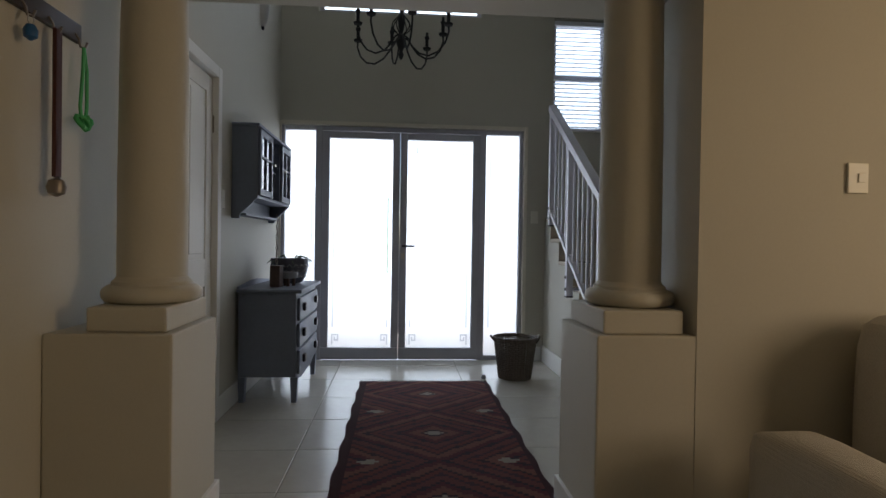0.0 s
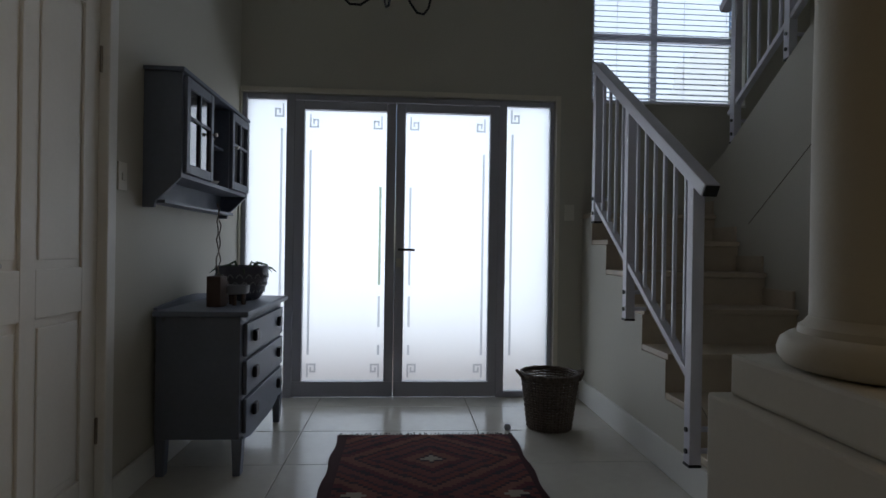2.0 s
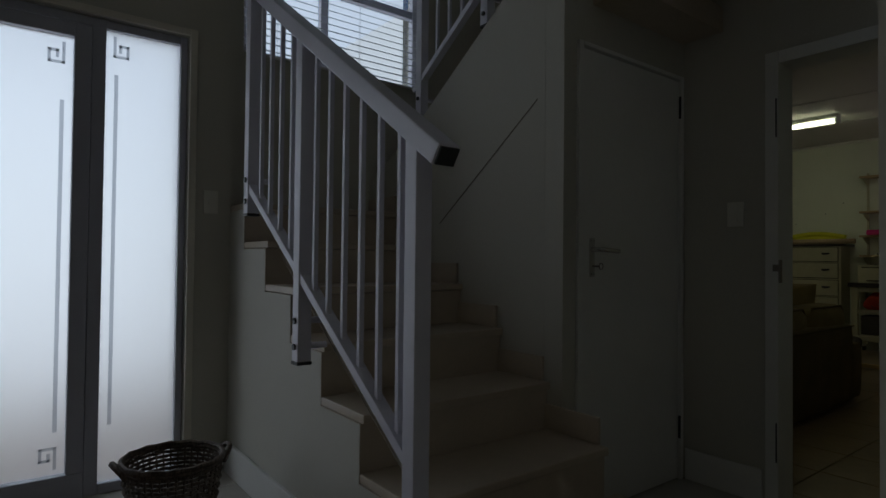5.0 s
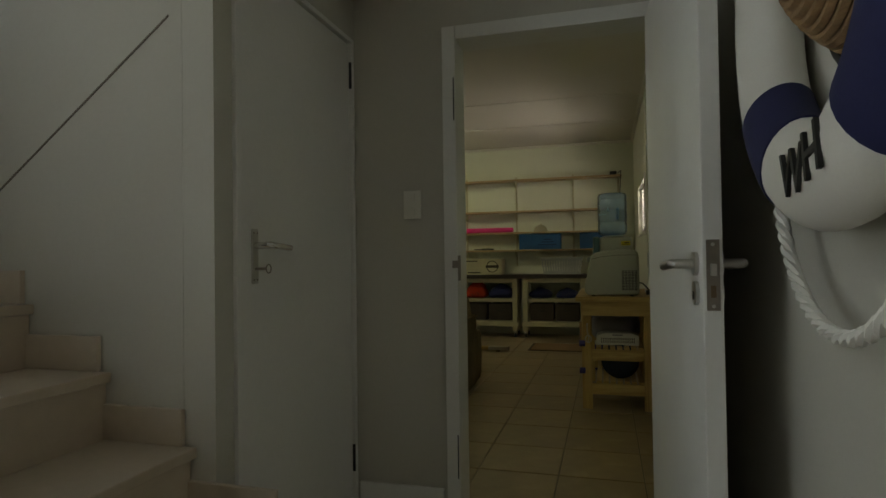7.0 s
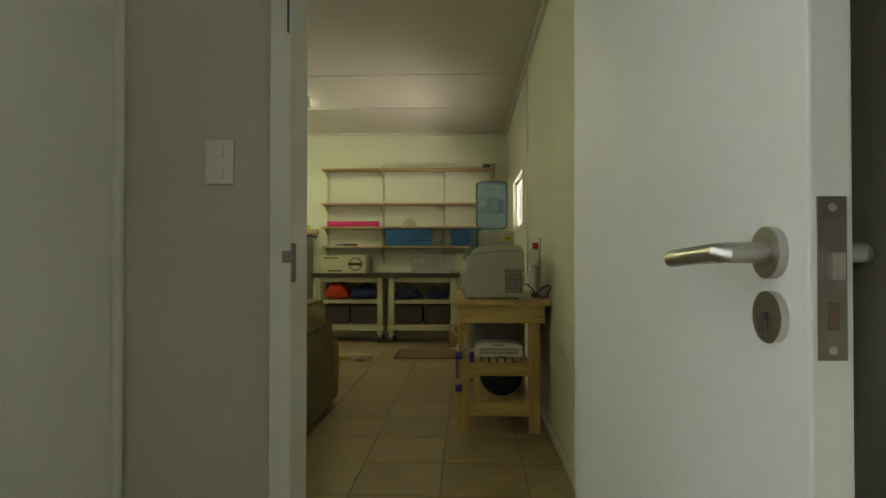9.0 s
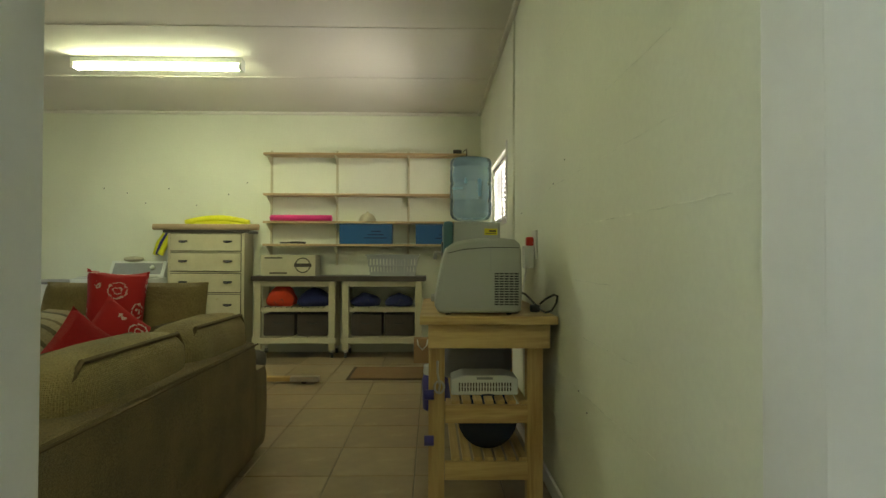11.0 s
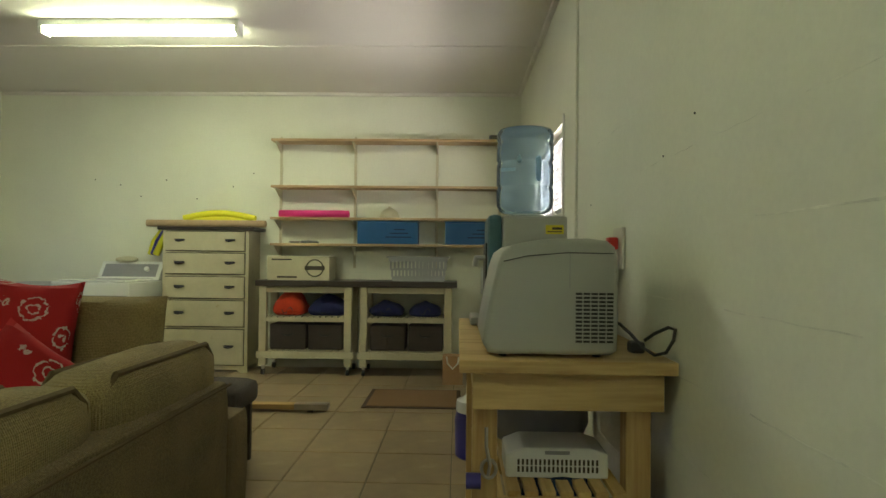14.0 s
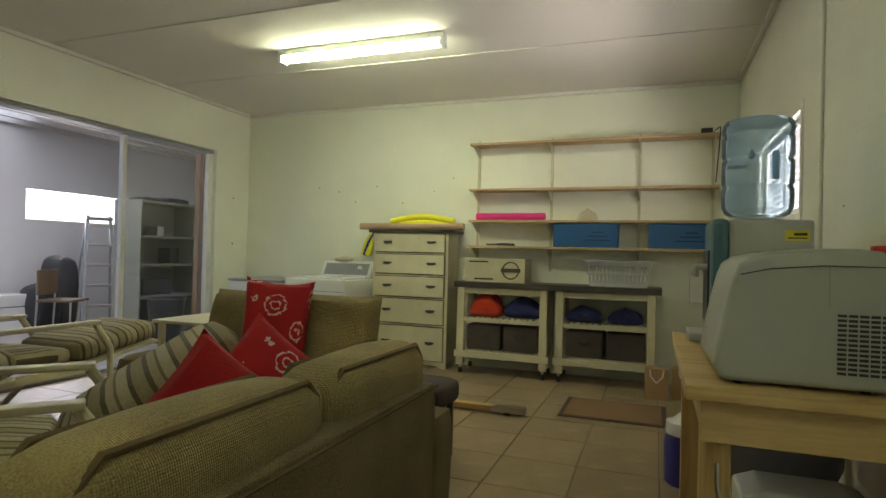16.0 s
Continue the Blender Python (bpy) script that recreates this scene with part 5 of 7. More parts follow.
part("disc", spin([(0.2, 0.0), (0.205, 0.01), (0.2, 0.02)], seg=40), M["letter"], wd).matrix_basis = pose(0, 0, 0, -90)
for i in range(48):
    a = 2 * math.pi * i / 48
    part("stripe", block(0.10, 0.175, -0.005, 0.005, 0.0205, 0.024, 0.0, pose(0, 0, 0, -90) @ pose(0, 0, 0, 0, 0, math.degrees(a))), M["ring_white"], wd)


# ---- garage: patterned cloths ----
def bandana():
    """Red cotton with loose white rings and curls."""
    m, t, nodes, links, p = nodes_of("red bandana print")
    co = nodes.new("ShaderNodeTexCoord")
    wob = nodes.new("ShaderNodeTexNoise")
    wob.inputs["Scale"].default_value, wob.inputs["Detail"].default_value = 55, 3
    links.new(co.outputs["Object"], wob.inputs[0])
    mixv = nodes.new("ShaderNodeVectorMath")
    mixv.operation = "MULTIPLY_ADD"
    mixv.inputs[1].default_value = (0.03, 0.03, 0.03)
    links.new(wob.outputs["Color"], mixv.inputs[0])
    links.new(co.outputs["Object"], mixv.inputs[2])
    vor = nodes.new("ShaderNodeTexVoronoi")
    vor.inputs["Scale"].default_value, vor.inputs["Randomness"].default_value = 8.5, 0.5
    links.new(mixv.outputs[0], vor.inputs[0])
    s = nodes.new("ShaderNodeMath")
    s.operation, s.inputs[1].default_value = "MULTIPLY", 6.0
    links.new(vor.outputs["Distance"], s.inputs[0])
    fr = nodes.new("ShaderNodeMath")
    fr.operation = "FRACT"
    links.new(s.outputs[0], fr.inputs[0])
    line = nodes.new("ShaderNodeMath")
    line.operation, line.inputs[1].default_value = "LESS_THAN", 0.3
    links.new(fr.outputs[0], line.inputs[0])
    near = nodes.new("ShaderNodeMath")
    near.operation, near.inputs[1].default_value = "LESS_THAN", 0.46
    links.new(vor.outputs["Distance"], near.inputs[0])
    brk = nodes.new("ShaderNodeMath")
    brk.operation, brk.inputs[1].default_value = "GREATER_THAN", 0.40
    links.new(wob.outputs[0], brk.inputs[0])
    a, b = nodes.new("ShaderNodeMath"), nodes.new("ShaderNodeMath")
    a.operation = b.operation = "MULTIPLY"
    links.new(line.outputs[0], a.inputs[0])
    links.new(near.outputs[0], a.inputs[1])
    links.new(a.outputs[0], b.inputs[0])
    links.new(brk.outputs[0], b.inputs[1])
    mix = nodes.new("ShaderNodeMix")
    mix.data_type = "RGBA"
    links.new(b.outputs[0], mix.inputs[0])
    mix.inputs[6].default_value, mix.inputs[7].default_value = (0.42, 0.009, 0.014, 1), (0.62, 0.5, 0.46, 1)
    links.new(mix.outputs[2], p.inputs["Base Color"])
    p.inputs["Roughness"].default_value = 0.85
    fine = nodes.new("ShaderNodeTexNoise")
    fine.inputs["Scale"].default_value = 300
    links.new(co.outputs["Object"], fine.inputs[0])
    bp = nodes.new("ShaderNodeBump")
    bp.inputs["Strength"].default_value, bp.inputs["Distance"].default_value = 0.3, 0.002
    links.new(fine.outputs[0], bp.inputs["Height"])
    links.new(bp.outputs[0], p.inputs["Normal"])
    return m


def stripes(name, axis):
    """Canvas with olive, cream and brown stripes of uneven width."""
    m, t, nodes, links, p = nodes_of(name)
    co, sep = nodes.new("ShaderNodeTexCoord"), nodes.new("ShaderNodeSeparateXYZ")
    links.new(co.outputs["Object"], sep.inputs[0])
    s = nodes.new("ShaderNodeMath")
    s.operation, s.inputs[1].default_value = "MULTIPLY", 6.5
    links.new(sep.outputs["xyz".index(axis)], s.inputs[0])
    fr = nodes.new("ShaderNodeMath")
    fr.operation = "FRACT"
    links.new(s.outputs[0], fr.inputs[0])
    ramp = nodes.new("ShaderNodeValToRGB")
    ramp.color_ramp.interpolation = "CONSTANT"
    cols = [(0, (0.26, 0.22, 0.12)), (0.18, (0.1, 0.085, 0.04)), (0.3, (0.33, 0.28, 0.17)), (0.48, (0.16, 0.125, 0.06)), (0.55, (0.36, 0.31, 0.2)), (0.8, (0.085, 0.07, 0.035)), (0.9, (0.25, 0.2, 0.11))]
    while len(ramp.color_ramp.elements) < len(cols):
        ramp.color_ramp.elements.new(0.5)
    for el, (q, c) in zip(ramp.color_ramp.elements, cols):
        el.position, el.color = q, (*c, 1)
    links.new(fr.outputs[0], ramp.inputs[0])
    n = nodes.new("ShaderNodeTexNoise")
    n.inputs["Scale"].default_value = 150
    links.new(co.outputs["Object"], n.inputs[0])
    h = nodes.new("ShaderNodeHueSaturation")
    links.new(ramp.outputs[0], h.inputs["Color"])
    ad = nodes.new("ShaderNodeMath")
    ad.inputs[1].default_value = 0.5
    links.new(n.outputs[0], ad.inputs[0])
    links.new(ad.outputs[0], h.inputs["Value"])
    links.new(h.outputs[0], p.inputs["Base Color"])
    p.inputs["Roughness"].default_value = 0.9
    bp = nodes.new("ShaderNodeBump")
    bp.inputs["Strength"].default_value, bp.inputs["Distance"].default_value = 0.3, 0.003
    links.new(n.outputs[0], bp.inputs["Height"])
    links.new(bp.outputs[0], p.inputs["Normal"])
    return m


BANDANA = bandana()
STRIPE_X, STRIPE_Z = stripes("striped canvas", "x"), stripes("striped canvas across", "z")


# ---- garage: sofa corner ----
def seam(parent, pts, r=0.006):
    part("piping", pipe(pts, r, 6), M["sofa"], parent, "corded seam", smooth=True)


sofa = thing("sofa", (6.9, 5.2, 0.0), "olive brown woven sofa with loose back cushions", "sofa", "sofa corner")
part("back_panel", puff(-1.15, 0.80, 0.0, 0.15, 0.03, 0.615, 0.03, 0.006, 1), M["sofa"], sofa, smooth=True)
part("seat_base", puff(-1.15, 0.79, 0.14, 0.81, 0.05, 0.30, 0.03, 0.004, 2), M["sofa"], sofa, smooth=True)
for i, (a, b) in enumerate(((-1.13, -0.18), (-0.16, 0.78))):
    part("seat_cushion", puff(a, b, 0.16, 0.82, 0.30, 0.46, 0.05, 0.025, 3 + i), M["sofa_cushion"], sofa, smooth=True)
for i, (a, b) in enumerate(((-0.62, 0.125), (0.135, 0.83))):
    c = part("back_cushion", puff(a, b, 0.05, 0.27, 0.42, 0.748, 0.07, 0.02, 7 + i), M["sofa_cushion"], sofa, "plump loose back cushion", smooth=True)
    for yy in (0.075, 0.245):
        pts = [(a + 0.035, yy, 0.56), (a + 0.035, yy, 0.70), (a + 0.08, yy, 0.745), (b - 0.08, yy, 0.745), (b - 0.035, yy, 0.70), (b - 0.035, yy, 0.56)]
        part("piping", pipe(pts, 0.009, 6), M["piping"], c, "dark corded seam", smooth=True)
for x in (-1.05, 0.7):
    for y in (0.08, 0.74):
        part("foot", block(x - 0.03, x + 0.03, y - 0.03, y + 0.03, 0.0, 0.06, 0.004), M["dark_board"], sofa)
part("seam_line", pipe([(-1.14, -0.004, 0.597), (0.78, -0.004, 0.597)], 0.005, 6), M["piping"], sofa, "stitched seam")

sofa2 = thing("sofa", (7.71, 5.22, 0.0), "olive brown sofa end with tall back cushions", "sofa", "sofa corner")
part("seat_base", puff(0.0, 0.24, 0.0, 1.26, 0.03, 0.455, 0.03, 0.006, 11), M["sofa"], sofa2, smooth=True)
part("back_panel", puff(0.12, 0.26, 0.36, 1.26, 0.44, 0.70, 0.04, 0.006, 14), M["sofa"], sofa2, smooth=True)
part("arm", puff(-0.32, 0.11, 1.12, 1.27, 0.03, 0.645, 0.05, 0.006, 15), M["sofa"], sofa2, smooth=True)
for i, (a, b) in enumerate(((0.27, 0.72), (0.74, 1.10))):
    c = part("back_cushion", pillow(b - a, 0.44, 0.19, 0.02, 14, i + 3), M["sofa_cushion"], sofa2, "plump loose back cushion", smooth=True)
    c.matrix_basis = pose(0.055, (a + b) / 2, 0.685, 0, 0, 0) @ pose(0, 0, 0, 0, 10, 0) @ pose(0, 0, 0, 0, 0, -90)
for y in (0.08, 1.18):
    for x in (0.06, 0.18):
        part("foot", block(x - 0.025, x + 0.025, y - 0.025, y + 0.025, 0.0, 0.05, 0.004), M["dark_board"], sofa2)

for at, rot, w, hgt, lab in (((7.58, 5.85, 0.75), (-14, 4, -62), 0.27, 0.45, "red bandana-print cushion leaning on the sofa back"),
                        ((7.33, 5.70, 0.60), (-24, 38, -62), 0.38, 0.40, "red bandana-print cushion slumped on the sofa"),):
    o = solid("throw_cushion", pillow(w, hgt, 0.15, 0.1, 16, w * 7), BANDANA, lab, "cushion", group="red cushions", smooth=True)
    o.matrix_world = pose(at[0], at[1], at[2], 0, 0, rot[2]) @ pose(0, 0, 0, rot[0], rot[1], 0)
o = solid("throw_cushion", pillow(0.35, 0.35, 0.14, 0.1, 16, 9), M["red_plain"], "red cushion showing its plain back on the sofa", "cushion", group="red cushions", smooth=True)
o.matrix_world = pose(7.08, 5.70, 0.595, 0, 0, -45) @ pose(0, 0, 0, -15, 40, 0)


def lounger(at, turn, label, lean):
    """A cream-framed patio recliner with striped cushions and bowed arms."""
    t = thing("patio_recliner", at, label, "recliner", "patio recliners", turn)
    part("seat_cushion", puff(-0.27, 0.27, -0.6, 0.30, 0.34, 0.45, 0.045, 0.02, at[0]), STRIPE_X, t, "striped canvas cushion", smooth=True)
    bc = part("back_cushion", puff(-0.27, 0.27, -0.07, 0.07, 0.0, 0.64, 0.055, 0.02, at[1]), STRIPE_Z, t, "striped canvas back cushion", smooth=True)
    bc.matrix_basis = pose(0, 0.34, 0.40, lean)
    fr = part("back_frame", block(-0.30, 0.30, 0.065, 0.09, 0.02, 0.60, 0.006), M["cream_wood"], t, "cream wooden back frame")
    fr.matrix_basis = pose(0, 0.34, 0.40, lean)
    for s in (-1, 1):
        part("side_rail", block(s * 0.30 - 0.015, s * 0.30 + 0.015, -0.62, 0.36, 0.28, 0.335, 0.005), M["cream_wood"], t)
        part("arm", block(s * 0.33 - 0.035, s * 0.33 + 0.035, -0.42, 0.42, 0.585, 0.61, 0.008), M["cream_wood"], t)
        for y0, y1 in ((-0.40, -0.28), (0.40, 0.26)):
            leg = pipe([(s * 0.33, y0, 0.585), (s * 0.33, y0 * 1.28, 0.42), (s * 0.33, y0 * 1.3, 0.22), (s * 0.33, y1 * 1.1, 0.02)], 0.021, 8)
            part("bowed_leg", leg, M["cream_wood"], t, "bowed cream leg", smooth=True)
    for y in (-0.6, 0.33):
        part("cross_rail", block(-0.284, 0.284, y - 0.015, y + 0.015, 0.285, 0.33, 0.004), M["cream_wood"], t)
    return t


lounger((6.86, 6.60, 0.0), -131, "cream patio recliner let down low beside the sofa", -58)
lounger((6.7, 7.75, 0.0), -95, "cream patio recliner with its striped back let down", -82)
lounger((7.95, 8.1, 0.0), -88, "cream patio recliner with striped cushions by the sliding door", -82)
t = thing("side_table", (9.35, 7.72, 0.0), "cream painted low side table", "side table")
part("top", block(-0.38, 0.38, -0.25, 0.25, 0.52, 0.545, 0.005), M["cream_wood"], t)
for x in (-0.33, 0.33):
    for y in (-0.2, 0.2):
        part("leg", block(x - 0.02, x + 0.02, y - 0.02, y + 0.02, 0, 0.519, 0.003), M["cream_wood"], t)

# ---- garage: pine table and what stands on it ----
tb = thing("pine_table", (7.15, 3.80, 0.0), "rough pine work table with two slatted shelves", "table")
part("tabletop", block(0.0, 1.06, 0.0, 0.575, 0.755, 0.79, 0.004), M["pine"], tb)
for x in (0.05, 0.97):
    for y in (0.055, 0.47):
        part("leg", block(x, x + 0.06, y, y + 0.068, 0.0, 0.754, 0.004), M["pine_z"], tb)
for x in (0.035, 1.032):
    part("apron", block(x - 0.014, x + 0.012, 0.03, 0.54, 0.655, 0.754, 0.003), M["pine"], tb)
for y in (0.045, 0.525):
    part("apron", block(0.05, 1.01, y - 0.01, y + 0.009, 0.66, 0.754, 0.003), M["pine_x"], tb)
for z in (0.39, 0.155):
    for x in (0.035, 1.032):
        part("shelf_rail", block(x - 0.013, x + 0.011, 0.124, 0.469, z - 0.075 + 0.03, z + 0.03, 0.003), M["pine"], tb)
    for i in range(7):
        part("slat", block(0.03, 1.04, 0.125 + i * 0.047, 0.16 + i * 0.047, z + 0.031, z + 0.047, 0.002), M["pine_x"], tb)
part("opener", pipe([(0.048, 0.50, 0.60), (0.04, 0.50, 0.55), (0.04, 0.49, 0.50), (0.046, 0.495, 0.47)], 0.005, 6), M["steel"], tb, "steel bottle opener hanging on the leg", smooth=True)
part("opener_plate", pipe([(0.044 + 0.0, 0.493 + 0.02 * math.cos(q), 0.49 + 0.025 * math.sin(q)) for q in np.linspace(0, 6.28, 13)[:-1]], 0.005, 6, closed=True), M["steel"], tb)

im = thing("ice_maker", (7.20, 3.945, 0.79), "silver grey countertop ice maker with a side grille", "ice maker")
prof = [(0.352, 0.012), (0.368, 0.04), (0.362, 0.09), (0.345, 0.18), (0.328, 0.255), (0.316, 0.287), (0.29, 0.306), (0.24, 0.318), (0.18, 0.325), (0.08, 0.327), (0.03, 0.321), (0.008, 0.303), (0.001, 0.27), (-0.002, 0.1), (0.002, 0.02), (0.02, 0.008), (0.33, 0.008)]
bm = prism(prof, "x", 0.0, 0.40)
ends = [e for e in bm.edges if abs(e.verts[0].co.x - e.verts[1].co.x) < 1e-6]
bmesh.ops.bevel(bm, geom=ends, offset=0.012, segments=3, profile=0.5, affect="EDGES", clamp_overlap=True)
cheeks = [f for f in bm.faces if abs(f.normal.x) > 0.99 and f.calc_area() > 0.05]
bmesh.ops.inset_region(bm, faces=cheeks, thickness=0.004, depth=0.0)
part("body", bm, M["silver_plastic"], im, smooth=True)
part("lid_seam", pipe([(-0.0012, 0.312, 0.262), (-0.0012, 0.25, 0.277), (-0.0012, 0.14, 0.287), (-0.0012, 0.014, 0.286)], 0.0016, 5), M["black_plastic"], im, "dark lid seam")
part("panel_seam", block(-0.0012, -0.0002, 0.131, 0.1325, 0.19, 0.286, 0), M["lattice_grey"], im, "fine panel seam")
for i in range(13):
    for j in range(5):
        y0, z0 = 0.014 + j * 0.021, 0.043 + i * 0.0108
        part("grille_slot", block(-0.0016, -0.0002, y0, y0 + 0.0175, z0, z0 + 0.0062, 0), M["black_plastic"], im, "dark vent slot")
for x in (0.04, 0.36):
    for y in (0.05, 0.31):
        part("foot", spin([(0.012, 0.0), (0.012, 0.009)], (x, y, 0), 12), M["black_plastic"], im)

wt = thing("water_cooler", (7.88, 3.93, 0.0), "grey and teal water cooler standing on the pine table", "water cooler")
WX = -0.03
part("body", block(WX, WX + 0.31, 0.03, 0.28, 0.792, 1.225, 0.012), M["cooler_grey"], wt)
part("front_panel", block(WX, WX + 0.31, 0.281, 0.335, 0.792, 1.23, 0.02), M["cooler_blue"], wt, "teal curved front")
part("tap_recess", block(WX + 0.06, WX + 0.25, 0.3355, 0.342, 0.86, 1.12, 0.004), M["black_plastic"], wt)
for x in (0.1, 0.2):
    part("tap", pipe([(WX + x, 0.34, 1.06), (WX + x, 0.375, 1.06), (WX + x, 0.38, 1.025)], 0.012, 8), M["cooler_grey"], wt, smooth=True)
part("drip_tray", block(WX + 0.05, WX + 0.26, 0.336, 0.40, 0.795, 0.825, 0.008), M["cooler_grey"], wt)
part("label", block(WX - 0.0015, WX - 0.0003, 0.045, 0.115, 1.155, 1.19, 0), M["yellow_label"], wt, "yellow warning label")
part("label_print", block(WX - 0.0022, WX - 0.0016, 0.052, 0.108, 1.162, 1.166, 0), M["print"], wt)
part("label_print", block(WX - 0.0022, WX - 0.0016, 0.052, 0.09, 1.172, 1.181, 0), M["print"], wt)
part("collar", spin([(0.085, 1.226), (0.09, 1.232), (0.06, 1.24)], (WX + 0.155, 0.175, 0), 24), M["cooler_grey"], wt)
bt = thing("water_bottle", (7.88 + WX + 0.155, 3.93 + 0.178, 1.241), "blue translucent upturned water bottle on the cooler", "water bottle")
prof = [(0.04, 0.0), (0.088, 0.003), (0.104, 0.012), (0.115, 0.034), (0.117, 0.06), (0.117, 0.10), (0.112, 0.107), (0.112, 0.114), (0.117, 0.122), (0.117, 0.20), (0.112, 0.207), (0.112, 0.214), (0.117, 0.222), (0.117, 0.285), (0.113, 0.292), (0.113, 0.299), (0.117, 0.306), (0.116, 0.332), (0.108, 0.345), (0.095, 0.349), (0.02, 0.35)]
o = part("bottle", spin(prof, seg=48), M["bottle"], bt, smooth=True)
o.visible_shadow = False
hb = part("grip", block(-0.112, -0.09, -0.06, -0.036, 0.125, 0.225, 0.01), M["grip_blue"], bt, "recessed darker blue grip")
hb.matrix_basis = pose(0, 0, 0, 0, 0, -4)
part("brand_mark", block(-0.1205, -0.1185, 0.0, 0.06, 0.165, 0.178, 0), M["bottle_mark"], bt, "faded printed mark").matrix_basis = pose(0, 0, 0, 0, 0, -25)
part("brand_drop", spin([(0.001, -0.0165), (0.011, -0.008), (0.01, 0.0), (0.001, 0.02)], (-0.112, 0.035, 0.21), 10), M["bottle_mark"], bt)

t = thing("fan_heater", (7.27, 3.95, 0.438), "old white plastic fan heater with a slotted front", "heater")
part("body", prism([(0.0, 0.0), (0.29, 0.0), (0.29, 0.066), (0.24, 0.086), (0.05, 0.086), (0.0, 0.07)], "x", 0.0, 0.16, 0.008), M["white_enamel"], t)
for i in range(19):
    for z0, z1 in ((0.018, 0.034), (0.038, 0.054)):
        part("slot", block(-0.002, -0.0004, 0.03 + i * 0.0123, 0.036 + i * 0.0123, z0, z1, 0), M["print"], t)
part("handle_recess", block(-0.002, -0.0004, 0.11, 0.18, 0.068, 0.078, 0.0), M["lattice_grey"], t)
t = thing("plastic_bag", (7.55, 3.95, 0.438), "crumpled clear plastic bag on the table shelf", "plastic bag")
bm = puff(0.0, 0.35, 0.0, 0.32, 0.0, 0.20, 0.05, 0.03, 21)
for v in bm.verts:
    v.co += 0.02 * Vector(noise.noise_vector(v.co * 14))
    v.co.z = max(v.co.z, 0.001)
part("bag", bm, M["lattice_grey"], t, smooth=True)
t = thing("water_bottle", (7.24, 4.08, 0.35), "dark blue water bottle lying on the lower shelf", "water bottle")
o = part("bottle", spin([(0.04, 0.0), (0.09, 0.01), (0.13, 0.05), (0.13, 0.13), (0.123, 0.14), (0.13, 0.15), (0.13, 0.22), (0.123, 0.23), (0.13, 0.24), (0.13, 0.36), (0.11, 0.39), (0.03, 0.395)], seg=32), M["blue_bottle"], t, smooth=True)
o.matrix_basis = pose(0.0, 0.0, -0.017, 0, 90, 0)
t = thing("cool_jug", (8.72, 4.29, 0.0), "purple blue drink jug with a white lid on the floor", "jug")
part("jug", spin([(0.085, 0.0), (0.095, 0.01), (0.1, 0.2), (0.09, 0.24)], seg=28), M["purple"], t, smooth=True)
part("lid", spin([(0.09, 0.241), (0.094, 0.25), (0.09, 0.30), (0.06, 0.31), (0.03, 0.34)], seg=28), M["white_enamel"], t, "white screw lid", smooth=True)
for z in (0.46, 0.27):
    o = solid("bottle_cap", pipe([(7.185, 4.315, z), (7.185, 4.355, z)], 0.021, 16), M["purple"], "purple screw cap fixed on the table leg", "cap", smooth=True)

# sockets, plug and cables on the wall
sk = thing("wall_socket", (7.73, 3.791, 1.125), "double wall socket with a red plug and white adaptor", "wall socket")
part("plate", block(-0.06, 0.06, 0.0, 0.012, -0.10, 0.05, 0.004), M["switch"], sk)
part("red_plug", block(-0.022, 0.022, 0.013, 0.05, -0.03, 0.015, 0.008), M["red_plug"], sk, "red plug")
part("adaptor", block(-0.03, 0.032, 0.013, 0.065, -0.145, -0.03, 0.008), M["white_enamel"], sk, "white plug adaptor")
part("white_cable", pipe([(0.0, 0.05, -0.145), (0.01, 0.055, -0.20), (-0.02, 0.07, -0.26), (-0.05, 0.09, -0.335)], 0.004, 6), M["white_enamel"], sk, "thin white cable", smooth=True)
t = thing("power_cable", (7.36, 3.86, 0.795), "black power cable with a plug lying on the table", "cable")
part("cable", pipe([(-0.04, 0.085, 0.085), (-0.08, 0.06, 0.082), (-0.11, 0.035, 0.055), (-0.135, 0.01, 0.022), (-0.155, -0.015, 0.006), (-0.17, -0.04, 0.016), (-0.175, -0.058, 0.05), (-0.172, -0.063, 0.078), (-0.155, -0.052, 0.082), (-0.135, -0.02, 0.062), (-0.115, 0.0, 0.04)], 0.0048, 7), M["black_plastic"], t, smooth=True)
part("plug", block(-0.125, -0.08, 0.0, 0.04, 0.004, 0.036, 0.008), M["black_plastic"], t, "black three-pin plug")
solid("conduit", pipe([(8.50, 3.796, 0.9), (8.50, 3.796, 2.58)], 0.008, 10), M["garage_wall"], "painted conduit pipe running up the wall", "conduit", smooth=True)
jr = random.Random(4)
for k in range(26):
    x, z, ln = jr.uniform(5.7, 7.6), 0.35 + 0.2 * jr.randrange(10), jr.uniform(0.15, 0.6)
    structure("trim_wall_joint", pipe([(x + ln * q / 8, 3.7886, z + 0.0015 * math.sin(q * 1.7 + x)) for q in range(9)], jr.uniform(0.0019, 0.0026), 6), M["joint_paint"], "faint grubby block joint showing through the paint")
for x, z in ((7.08, 1.43), (7.3, 1.36), (6.86, 0.55), (6.75, 0.5), (8.2, 1.3)):
    solid("nail", pipe([(x, 3.789, z), (x, 3.793, z)], 0.003, 8), M["black_plastic"], "small dark wall plug hole", "nail", group="nails in the wall")
